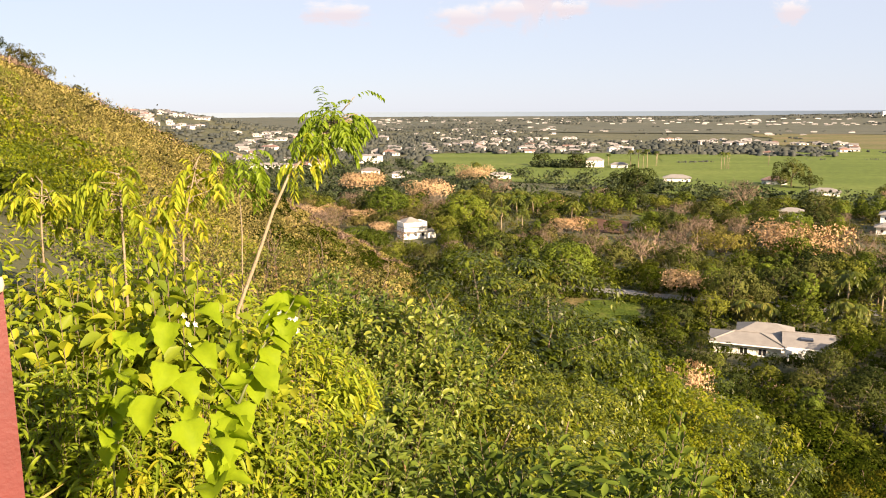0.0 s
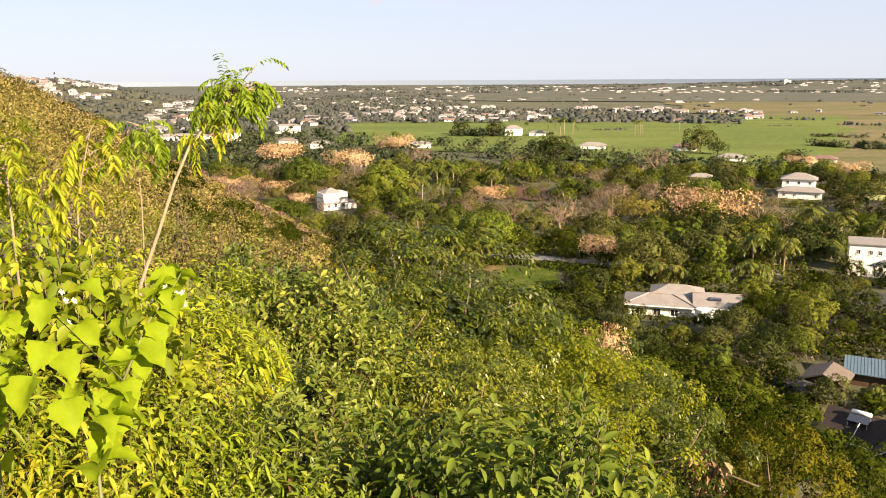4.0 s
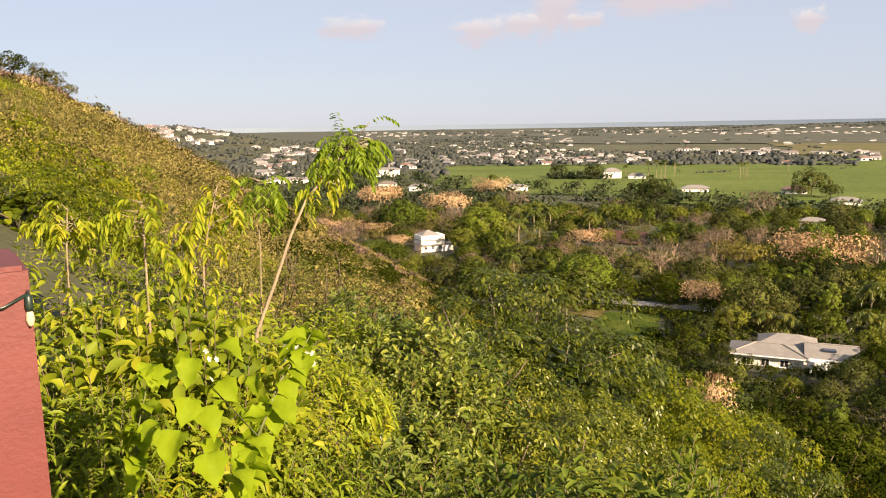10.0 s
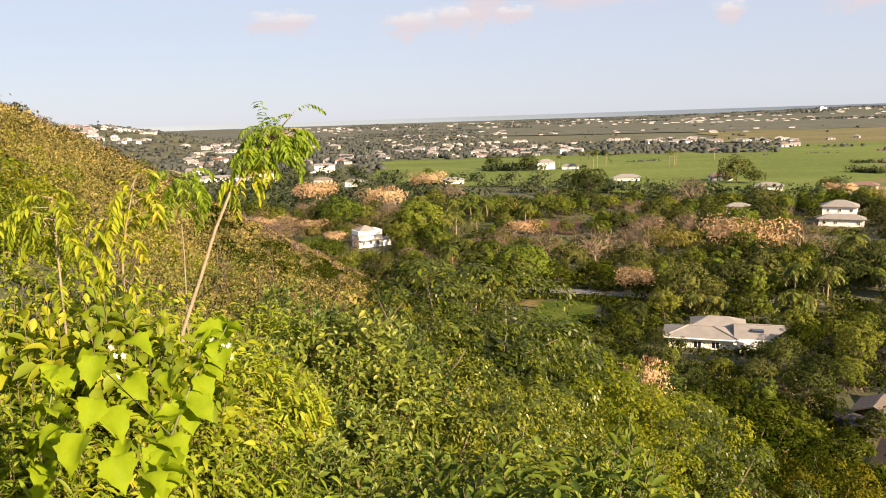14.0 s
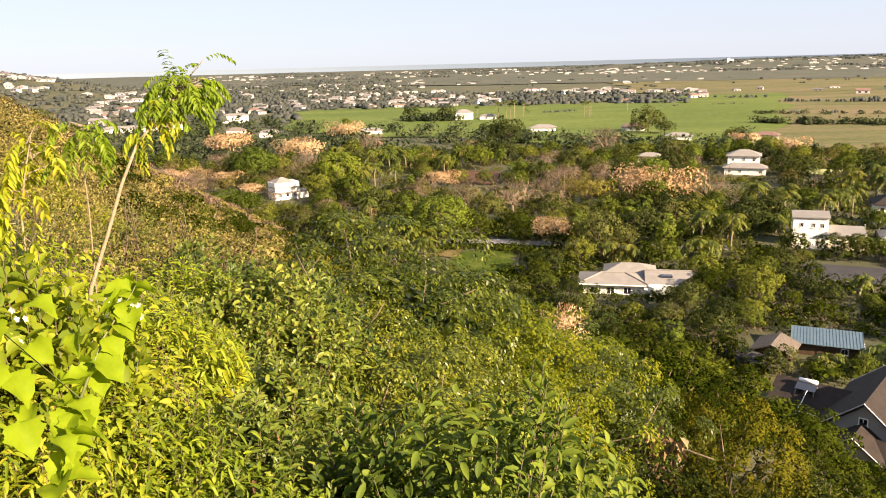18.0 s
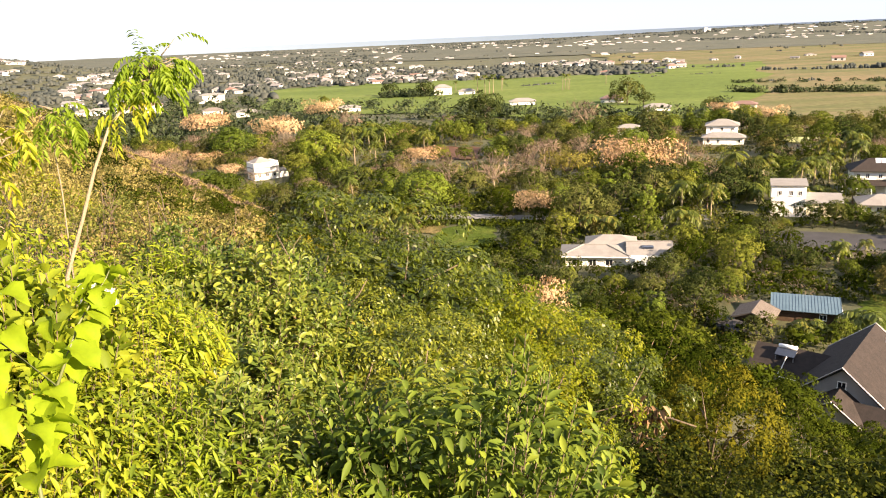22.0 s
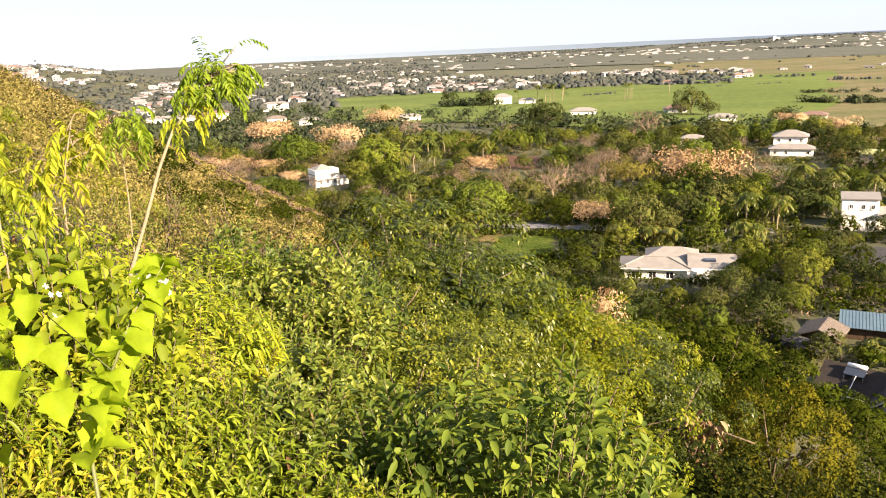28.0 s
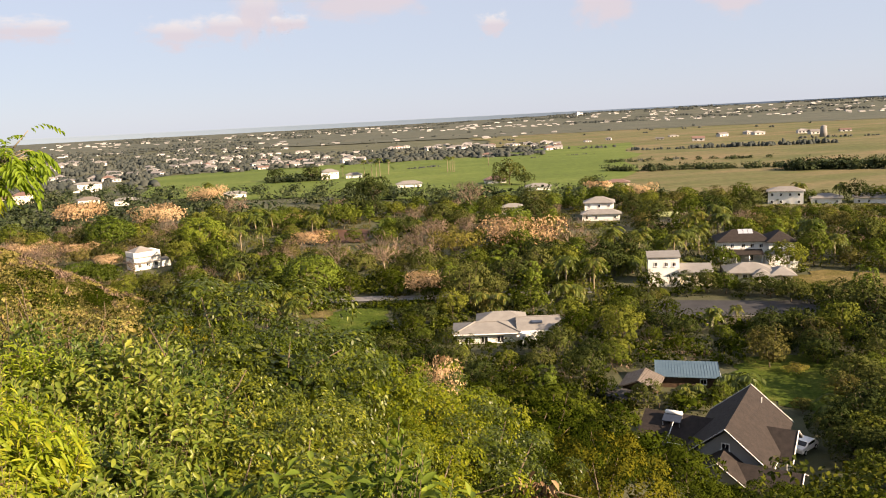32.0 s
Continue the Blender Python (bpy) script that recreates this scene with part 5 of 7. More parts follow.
# the dark-roofed house at the foot of the slope
b = house_root("gabled_house", "white house with steep dark shingle gables and white bargeboards", 44.9, 76.9, -41, -.4)
part("wall", Geo().prism(-4.2, 4.2, -4.6, 9.6, 0, 3.6, 3.5).mesh("wall", M["shade_greywall"]), b)
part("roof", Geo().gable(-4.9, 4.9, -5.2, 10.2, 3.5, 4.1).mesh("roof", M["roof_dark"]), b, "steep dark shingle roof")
part("wall", Geo().prism(-10.6, -3.9, .2, 6.8, 0, 3.0, 1.7, "x").mesh("wall", M["shade_greywall"]), b)
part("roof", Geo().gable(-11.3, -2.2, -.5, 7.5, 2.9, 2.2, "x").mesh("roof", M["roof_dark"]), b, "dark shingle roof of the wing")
part("wall", Geo().prism(3.9, 5.6, .2, 6.8, 0, 3.0, 1.7, "x").mesh("wall", M["shade_greywall"]), b)
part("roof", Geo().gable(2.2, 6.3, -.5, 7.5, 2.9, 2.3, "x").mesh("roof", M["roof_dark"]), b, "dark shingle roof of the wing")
part("wall", Geo().prism(-2.4, 2.4, -8.4, -4.5, 0, 3.2, 1.6).mesh("wall", M["shade_greywall"]), b)
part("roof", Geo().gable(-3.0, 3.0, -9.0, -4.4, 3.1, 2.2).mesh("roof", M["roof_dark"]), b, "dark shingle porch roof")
part("wall", Geo().prism(2.4, 7.4, -8.2, -2.8, 0, 2.7, 1.2, "x").mesh("wall", M["shade_greywall"]), b)
part("roof", Geo().gable(1.2, 8.0, -8.9, -2.2, 2.6, 1.7, "x").mesh("roof", M["roof_dark"]), b, "dark shingle garage roof")
for x0, y0, z0, x1, y1, z1 in ((-4.95, -5.25, 3.5, 0, -5.25, 7.6), (0, -5.25, 7.6, 4.95, -5.25, 3.5), (-4.95, 10.25, 3.5, 0, 10.25, 7.6), (0, 10.25, 7.6, 4.95, 10.25, 3.5), (-3.05, -9.05, 3.1, 0, -9.05, 5.3), (0, -9.05, 5.3, 3.05, -9.05, 3.1),
                              (6.3, -.5, 2.9, 6.3, 3.5, 5.2), (6.3, 3.5, 5.2, 6.3, 7.5, 2.9), (8.0, -8.9, 2.6, 8.0, -5.55, 4.3), (8.0, -5.55, 4.3, 8.0, -2.2, 2.6)):
    part("bargeboard", Geo().slab([(x0, y0 - .05, z0 + .06), (x1, y1 - .05, z1 + .06), (x1 + (.1 if x0 == x1 else 0), y1 + .07, z1 + .06), (x0 + (.1 if x0 == x1 else 0), y0 + .07, z0 + .06)], .11).mesh("bargeboard", M["far_wall"]), b, "white painted bargeboard")
for x0, y0, x1, y1, z in ((-11.3, -.55, -4.9, -.55, 2.86), (3.1, -8.95, 8.0, -8.95, 2.56), (4.95, -5.2, 4.95, -2.2, 3.46)):
    part("gutter", Geo().tube([(x0, y0, z), (x1, y1, z)], [.07, .07], 6).mesh("gutter", M["trim"]), b)
window(b, 0, -4.6, 5.0, .9, .8)
for x in (-9.5, -7.4, -5.6):
    window(b, x, .2, 1.0, 1.2, 1.2)
window(b, -2.4, -6.5, 1.0, 1.1, 1.2, "-x")
window(b, 7.4, -5.5, 1.0, 1.6, 1.2, "+x")
window(b, 5.6, 3.5, 1.0, 1.2, 1.2, "+x")
part("vent_pipe", Geo().tube([(1.6, 8, 5.6), (1.6, 8, 6.9)], [.06, .06], 7).mesh("vent_pipe", M["trim"]), b)
s = tagged(new("solar_heater"), "white rooftop solar water heater on the dark roof", "heater")
s.matrix_basis = b.matrix_basis @ pose(-7.6, 2.4, 4.6)
part("tank", Geo().tube([(-1.1, .5, .75), (-1.0, .5, .75), (1.0, .5, .75), (1.1, .5, .75)], [.05, .26, .26, .05], 10).mesh("tank", M["trim"], True), s)
part("collector", Geo().slab([(-1.1, -.9, .1), (1.1, -.9, .1), (1.1, .3, .6), (-1.1, .3, .6)], .1).mesh("collector", M["solar"]), s, "tilted glazed collector")
for x in (-1, 1):
    part("leg", Geo().tube([(x, .4, -.3), (x, .5, .6)], [.04, .04], 5).mesh("leg", M["steel"]), s)
    part("leg", Geo().tube([(x, -.8, -.8), (x, -.8, .1)], [.04, .04], 5).mesh("leg", M["steel"]), s)
part("pipe", Geo().tube([(.3, -.9, .1), (.1, -2.0, -1.05), (-.1, -3.1, -1.65)], [.05, .05, .05], 6).mesh("pipe", M["trim"]), s, "white pipe down the roof slope")

# sheds by the lawn
b = house_root("blue_roofed_shed", "long shed with a faded blue metal roof", 54.2, 105.2, -24, -.4)
part("wall", Geo().box(-4.8, 3.4, -2.2, 2.2, 0, 2.4).mesh("wall", M["timber"]), b)
part("roof", Geo().slab([(-5.4, -2.9, 2.35), (4.0, -2.9, 2.35), (4.0, 2.8, 3.05), (-5.4, 2.8, 3.05)], .08).mesh("roof", M["roof_blue"]), b, "faded blue corrugated roof")
battens(b, [(-5.4, -2.9, 2.35), (4.0, -2.9, 2.35), (4.0, 2.8, 3.05), (-5.4, 2.8, 3.05)], 22, M["roof_blue"])
part("fascia", Geo().box(4.0, 4.08, -2.95, 2.85, 2.2, 2.5).mesh("fascia", M["trim"]), b)
part("post", Geo().box(3.8, 3.95, -2.8, -2.65, 0, 2.3).mesh("post", M["timber"]), b)
window(b, 1.6, -2.2, 1.0, 1.0, .9)
door(b, -1.5, -2.2, 0, .9, 2.0, "-y", "timber")
b = house_root("timber_shed", "weathered timber shed with a rusty gable roof", 45.0, 102.6, -35)
part("wall", Geo().prism(-2.2, 2.2, -2.4, 2.4, 0, 2.2, .9).mesh("wall", M["timber"]), b)
part("roof", Geo().gable(-2.8, 2.8, -3.0, 3.0, 2.15, 1.15).mesh("roof", M["roof_rust"]), b, "rusty sheet metal roof")
battens(b, [(2.8, -3, 2.15), (2.8, 3, 2.15), (0, 3, 3.3), (0, -3, 3.3)], 12, M["roof_rust"])
battens(b, [(-2.8, -3, 2.15), (-2.8, 3, 2.15), (0, 3, 3.3), (0, -3, 3.3)], 12, M["roof_rust"])
door(b, .4, -2.4, 0, .9, 1.9, "-y", "timber")
for k in range(7):
    part("board", Geo().box(2.2, 2.26, -2.3 + k * .66, -1.72 + k * .66, .05, 2.1 - .04 * (k % 3)).mesh("board", M["timber"]), b)
for k, (x, y, t) in enumerate(((41.5, 99.5, 12), (43.5, 97.8, -18), (40.0, 102.5, 30))):
    b = house_root("lean_to", "sagging grey tarpaulin lean-to on posts", x, y, t, category="shelter", group="lean-tos")
    part("cover", Geo().slab([(-1.9, -1.4, 1.3), (0, -1.5, 1.75), (1.9, -1.3, 1.2), (1.8, 1.4, 1.7), (0, 1.5, 2.1), (-1.8, 1.4, 1.6)], .06).mesh("cover", M["asphalt"]), b, "grey sagging sheet")
    for px, py, pz in ((-1.7, -1.2, 1.3), (1.7, -1.2, 1.2), (1.6, 1.3, 1.65), (-1.6, 1.3, 1.6)):
        part("post", Geo().tube([(px, py, -.2), (px, py, pz)], [.06, .05], 5).mesh("post", M["timber"]), b)

# the white box house and its low cream wing
b = house_root("flat_roofed_house", "white two-storey flat-roofed house with a low cream wing", 81.5, 172, -22)
part("wall", Geo().box(-4.0, 3.2, -3.2, 3.0, 0, 6.6).mesh("wall", M["white"]), b)
part("roof", Geo().slab([(-4.3, -3.5, 6.6), (3.5, -3.5, 6.75), (3.5, 3.3, 7.15), (-4.3, 3.3, 7.0)], .22).mesh("roof", M["roof_pale"]), b, "pale low-pitched roof")
part("wall", Geo().box(3.2, 10.4, -5.4, 2.2, 0, 3.4).mesh("wall", M["cream"]), b, "cream rendered wall of the wing")
part("roof", Geo().slab([(2.9, -5.8, 3.4), (10.8, -5.8, 3.4), (10.8, 2.5, 4.1), (2.9, 2.5, 4.1)], .2).mesh("roof", M["roof_pale"]), b, "pale roof of the wing")
for x in (-2.2, .2, 2.0):
    window(b, x, -3.2, 4.3, .8, 1.1)
window(b, 8.8, -5.4, 1.2, 1.1, 1.1)
window(b, 5.2, -5.4, 1.2, 1.1, 1.1)
part("garden_wall", Geo().box(-4, 3.2, -5.6, -5.35, 0, 2.2).mesh("garden_wall", M["white"]), b)

# the tan hip-roofed cottage
b = house_root("hipped_cottage", "cottage with clustered pale pink-tan hipped roofs", 101, 165.5, -22)
part("wall", Geo().box(-6, 4, -3.5, 3.5, 0, 2.7).box(3, 7.5, -5.5, 0, 0, 2.5).mesh("wall", M["cream"]), b)
part("roof", Geo().hip(-6.9, 4.6, -4.4, 4.4, 2.7, 1.7).mesh("roof", M["roof_pale"]), b, "pale tan hipped roof")
part("roof", Geo().hip(2.4, 8.4, -6.4, .8, 2.5, 1.5).mesh("roof", M["roof_pale"]), b, "pale tan hipped roof")
part("roof", Geo().hip(-1.5, 3.5, -6.6, -1.5, 2.3, 1.3).mesh("roof", M["roof_pale"]), b, "pale tan hipped roof")
part("porch", Geo().box(-1, 3, -6.0, -3.4, 0, 2.2).mesh("porch", M["cream"]), b)
for x in (-4.5, -2.5):
    window(b, x, -3.5, .9, 1.1, 1.2)
window(b, 7.5, -2.8, .9, 1.1, 1.2, "+x")

# the large two-storey house
b = house_root("large_house", "large white two-storey house with dark hipped roofs", 112.5, 187, -20)
part("wall", Geo().box(-8, 4.2, -3.5, 4, 0, 6.0).box(4.0, 10.2, -5.2, 3.2, 0, 6.0).mesh("wall", M["white"]), b)
part("roof", Geo().hip(-8.9, 5.0, -4.4, 5.0, 6.0, 2.6).mesh("roof", M["roof_dark"]), b, "dark hipped roof")
part("roof", Geo().hip(3.2, 11.0, -6.0, 4.2, 6.0, 2.3).mesh("roof", M["roof_dark"]), b, "dark hipped roof")
part("verandah_roof", Geo().slab([(-11, -6.6, 2.9), (2.6, -6.6, 2.9), (2.6, -3.4, 3.8), (-11, -3.4, 3.8)], .16).mesh("verandah_roof", M["roof_dark"]), b, "dark lean-to verandah roof")
for x in (-10.6, -7.4, -4.2, -1.0, 2.2):
    part("column", Geo().tube([(x, -6.3, 0), (x, -6.3, 2.85)], [.17, .14], 8).mesh("column", M["trim"], True), b)
part("garage", Geo().prism(2.9, 9.8, -10.6, -5.1, 0, 2.9, 1.5, "y").mesh("garage", M["white"]), b)
part("garage_roof", Geo().gable(2.4, 10.3, -11.0, -4.8, 2.85, 1.75, "y").mesh("garage_roof", M["roof_pale"]), b, "pale gabled garage roof")
door(b, 6.3, -10.6, 0, 4.2, 2.2)
for x in (-6.8, -4.8, -2.0, .2, 2.4):
    window(b, x, -3.5, 4.1, .9, 1.1)
for x in (-6.4, -3.6, 0):
    window(b, x, -3.5, .8, 1.0, 1.5)
window(b, 6.6, -5.2, 4.3, 1.2, 1.0)
window(b, 10.2, -2, 4.2, 1.0, 1.1, "+x")
window(b, 10.2, 1, 4.2, 1.0, 1.1, "+x")
# dark panels given pale steel, which stands for light glinting off them
for k in range(3):
    p = part("solar_panel", Geo().slab([(-2.9 + 1.25 * k, -1.9, 7.35), (-1.75 + 1.25 * k, -1.9, 7.35), (-1.75 + 1.25 * k, .1, 8.6), (-2.9 + 1.25 * k, .1, 8.6)], .08).mesh("solar_panel", M["steel"]), b, "solar panel, pale steel standing for its glint")
for x in (6.2, 7.6):
    part("roof_tank", Geo().tube([(x, -6.6, 4.0), (x, -6.6, 4.1), (x, -6.6, 4.7), (x, -6.6, 4.8)], [.2, .45, .45, .1], 9).mesh("roof_tank", M["trim"], True), b, "white dish on the garage roof")


def villa(label, x, y, turn, w, d, storeys, rise, wall="white", roof="roof_pale", name="villa", wing=0.0):
    """A plain house with hipped roof, windows in rows and a door."""
    b = house_root(name, label, x, y, turn, height(x, y))
    h = 2.9 * storeys
    part("wall", Geo().box(-w / 2, w / 2, -d / 2, d / 2, -.3, h).mesh("wall", M[wall]), b)
    part("roof", Geo().hip(-w / 2 - .7, w / 2 + .7, -d / 2 - .7, d / 2 + .7, h, rise).mesh("roof", M[roof]), b)
    n = max(2, int(w / 3))
    for s in range(storeys):
        for i in range(n):
            xx = -w / 2 + (i + .5) * w / n
            if s == 0 and i == n // 2:
                door(b, xx, -d / 2, 0, 1.0, 2.1)
            else:
                window(b, xx, -d / 2, .9 + 2.9 * s, 1.0, 1.2)
        window(b, w / 2, 0, .9 + 2.9 * s, 1.0, 1.2, "+x")
    if wing:
        part("wall", Geo().box(w / 2 - .5, w / 2 + wing, -d / 2 - 2, d / 2 - 2, -.3, 2.9).mesh("wall", M[wall]), b)
        part("roof", Geo().hip(w / 2 - 1.2, w / 2 + wing + .7, -d / 2 - 2.7, d / 2 - 1.3, 2.9, rise).mesh("roof", M[roof]), b)
    return b


villa("white villa with a stepped pale pink roof among trees", 109, 288, -22, 11, 8, 2, 2.0, wing=0)
villa("low white annexe before the villa", 106.5, 279.5, -22, 14, 6, 1, 1.5)
villa("small cottage with a pale roof", 81, 316, -14, 9, 6, 1, 1.3)
villa("bungalow with a lime green metal roof", 127, 260, -30, 14, 7, 1, 1.2, "cream", "roof_green")
villa("white house at the edge of the cane field", 10, 592, 5, 13, 9, 2, 2.2)
villa("low white shed at the edge of the cane field", 28, 586, 0, 12, 6, 1, 1.6)
villa("white bungalow before the fields", 56, 472, -6, 15, 8, 1, 1.8)
villa("house with a red roof before the fields", 108, 462, -12, 13, 8, 1, 2.2, "white", "roof_red")
villa("pale grey roofed house before the fields", 117, 400, -14, 13, 8, 1, 1.6)
villa("white bungalow among the woods", -113, 484, 12, 13, 8, 1, 1.6)
villa("white house among the woods", -172, 622, 14, 20, 9, 2, 1.4)
villa("small white cottage in the woods", -50, 481, 8, 14, 7, 1, 1.4)
villa("long white house below the hill", -232, 545, 20, 26, 9, 1, 1.6, wing=8)
villa("house with a terracotta roof below the hill", -205, 552, 22, 14, 9, 1, 2.0, "cream", "roof_red")
villa("cream house at the foot of the hill", -190, 540, 18, 12, 9, 2, 1.8, "cream", "roof_red")
villa("grey roofed cottage in the woods", -140, 505, 16, 12, 8, 1, 1.8, "white", "roof_rust")
villa("cream cottage under trees", 160, 395, -24, 12, 8, 1, 1.6, "cream", "roof_red")
villa("white house on the far side of the village", 186, 283, -34, 13, 8, 2, 1.6)
villa("pale cottage on the far side of the village", 199, 276, -34, 11, 8, 1, 1.6)
villa("grey roofed house on the far side of the village", 214, 268, -38, 14, 8, 1, 1.6, "white", "roof_pale")

# the small house with stepped roofs
b = house_root("stepped_house", "small white house with three stepped pale roofs", -55.5, 251, 34)
part("wall", Geo().box(-4.2, 4.2, -3.2, 3.2, 0, 5.6).mesh("wall", M["white"]), b)
for k, (q, z) in enumerate(((4.9, 2.3), (4.5, 4.0), (4.0, 5.6))):
    part("roof", Geo().hip(-q, q - .6 * k, -q * .8, q * .75, z, 1.2 + .3 * (k == 2), .14).mesh("roof", M["roof_pale"]), b, "pale stepped roof")
for x in (-2.6, 0, 2.6):
    window(b, x, -3.2, .8, 1.0, 1.2)
for y in (-1.4, 1.4):
    window(b, 4.2, y, 2.7, .9, 1.0, "+x")
part("annexe", Geo().box(4.2, 7.4, -3, 1, 0, 2.1).mesh("annexe", M["white"]), b)
part("annexe_roof", Geo().slab([(4.1, -3.3, 2.1), (7.7, -3.3, 2.1), (7.7, 1.3, 2.6), (4.1, 1.3, 2.6)], .14).mesh("annexe_roof", M["roof_pale"]), b)

# pylons and posts
for x, y, h in ((100.8, 579, 9), (103.5, 577, 9), (140, 620, 8), (60, 640, 8)):
    b = house_root("utility_pole", "grey wooden utility pole with a crossarm", x, y, 0, height(x, y), "pole", "utility poles")
    part("post", Geo().tube([(0, 0, -.5), (0, 0, h)], [.22, .16], 7).mesh("post", M["bark_pale"], True), b)
    part("crossarm", Geo().box(-1.1, 1.1, -.09, .09, h - .9, h - .7).mesh("crossarm", M["bark_pale"]), b)

# boundary walls by the lane, where a small planted palm stands for a bare trunk
for x, y, t, w, h in ((80, 131.5, -24, 14, 1.6), (93, 126, -22, 10, 1.3), (69, 138, -26, 8, 1.2)):
    b = house_root("boundary_wall", "stained grey block boundary wall by the lane", x, y, t, 0, "wall", "boundary walls")
    g = Geo()
    for k in range(int(w / 2)):
        g.box(-w / 2 + 2 * k, -w / 2 + 2 * k + 1.96, -.1, .1, -.3, h - .1 * (k % 2))
    part("panels", g.mesh("panels", M["concrete"]), b)
    part("coping", Geo().box(-w / 2, w / 2, -.16, .16, h, h + .1).mesh("coping", M["concrete"]), b)


def car(x, y, turn, label):
    """A small parked car: body, cabin glass, lights and four wheels."""
    b = house_root("car", label, x, y, turn, .15, "car")
    pr = [(-2.0, .35), (-2.05, .75), (-1.9, .95), (-1.1, 1.0), (-.6, 1.42), (1.0, 1.45), (1.6, 1.02), (2.0, .9), (2.05, .4)]
    g = Geo()
    k = len(pr)
    g.add([(px, -.82, pz) for px, pz in pr] + [(px, .82, pz) for px, pz in pr], [tuple(range(k)), tuple(range(2 * k - 1, k - 1, -1))] + [(i, k + i, k + (i + 1) % k, (i + 1) % k) for i in range(k)])
    part("body", g.mesh("body", M["carpaint"]), b)
    part("side_window", Geo().box(-.6, 1.0, -.835, -.82, 1.02, 1.34).mesh("side_window", M["glass"]), b)
    part("side_window", Geo().box(-.6, 1.0, .82, .835, 1.02, 1.34).mesh("side_window", M["glass"]), b)
    part("windscreen", Geo().slab([(-1.12, -.7, 1.06), (-1.12, .7, 1.06), (-.66, .7, 1.44), (-.66, -.7, 1.44)], .03).mesh("windscreen", M["glass"]), b)
    for px in (-1.25, 1.3):
        for py in (-.8, .8):
            w = part("wheel", Geo().tube([(px, py - .1, .32), (px, py + .1, .32)], [.32, .32], 12).mesh("wheel", M["rubber"]), b)
            part("rim", Geo().tube([(px, py - .115, .32), (px, py + .115, .32)], [.19, .19], 10).mesh("rim", M["steel"]), w)
    for py in (-.6, .6):
        part("headlight", Geo().box(-2.07, -1.98, py - .16, py + .16, .68, .82).mesh("headlight", M["trim"]), b)
    return b


car(55.6, 79.6, 30, "white car parked beside the dark-roofed house")

# the far towns: house after house, each with walls and a roof
PROTO_HOUSE = {}


def far_house(x, y, w, d, h, roof, kind):
    key = (kind, roof)
    m = pose(x, y, height(x, y) + .2, 0, 0, rng.uniform(-30, 30))
    if key not in PROTO_HOUSE:
        b = tagged(new("town_house"), "distant pale house with a %s roof in the town" % ("red" if roof == "roof_red" else "light"), "house", "far town houses")
        b.matrix_basis = m
        g = Geo().box(-.5, .5, -.5, .5, -.2, .62)
        part("wall", g.mesh("wall", M["far_wall"]), b)
        part("roof", (Geo().hip(-.55, .55, -.56, .56, .62, .38, .05) if kind != 1 else Geo().gable(-.55, .55, -.56, .56, .62, .36, "x", .05)).mesh("roof", M[roof]), b)
        part("window", Geo().box(-.32, -.14, -.515, -.49, .2, .45).mesh("window", M["glass"]), b)
        part("window", Geo().box(.14, .32, -.515, -.49, .2, .45).mesh("window", M["glass"]), b)
        b.scale = (w, d, h)
        PROTO_HOUSE[key] = b
        return b
    p = PROTO_HOUSE[key].scale
    return copy_thing(PROTO_HOUSE[key], m @ Matrix.Diagonal((w / p.x, d / p.y, h / p.z, 1)))


def town(n, az0, az1, d0, d1, big=1.0, bias=1.0):
    made = 0
    for i in range(n * 6):
        if made >= n:
            break
        az, d = rng.uniform(az0, az1), d0 + (d1 - d0) * rng.random() ** bias
        x, y = polar(az, d)
        if noise.noise(Vector((x * .006, y * .004, 2))) < -.12:
            continue
        far_house(x, y, big * rng.uniform(8, 16), big * rng.uniform(7, 10), big * rng.uniform(4, 7), rng.choice(["far_roof", "roof_red"], p=[.93, .07]), int(rng.integers(0, 2)))
        made += 1


town(110, -14, 13, 790, 1180, .75, 1.4)
town(62, -25, -13.5, 640, 1250, .85)
town(56, -32.5, -22.5, 1150, 1500, 1.0)
town(20, 12, 18, 800, 1060, .8)
town(4, 18, 26, 1000, 1200, .8)
town(9, 26, 40, 900, 1250, .9)
far_g, far_h = Geo(), Geo()
for i in range(430):
    az, d = (rng.uniform(-17, -2), rng.uniform(1180, 2000)) if i < 66 else (rng.uniform(0, 18), rng.uniform(1300, 1700)) if i < 80 else (8 + 32 * rng.random(), 2250 + 1000 * rng.random() ** 1.5) if i < 290 else (rng.uniform(-18, 8), rng.uniform(2300, 3700))
    x, y = polar(az, d)
    z, k = height(x, y), .42 + d / 9000
    w, e, h = k * rng.uniform(5, 12), k * rng.uniform(4, 6), k * rng.uniform(3, 5)
    far_g.box(x - w, x + w, y - e, y + e, z - 1, z + h)
    far_h.hip(x - w - .5, x + w + .5, y - e - .5, y + e + .5, z + h, k * 1.6, .2)
tagged(new("distant_town_walls", far_g.mesh("distant_town_walls", M["far_wall"])), "pale walls of distant towns across the plain", "town", kind="stuff")
tagged(new("distant_town_roofs", far_h.mesh("distant_town_roofs", M["far_roof"])), "light roofs of distant towns across the plain", "town", kind="stuff")
tower = house_root("tower_block", "distant white tower block on the ridge", *polar(19.4, 3100), 10, height(*polar(19.4, 3100)))
part("wall", Geo().box(-12, -1, -6, 6, -5, 17).box(1, 13, -6, 6, -5, 13).mesh("wall", M["far_wall"]), tower)
mill = house_root("mill_tower", "distant stone mill tower in the fields", *polar(35.5, 930), 0, height(*polar(35.5, 930)), "tower")
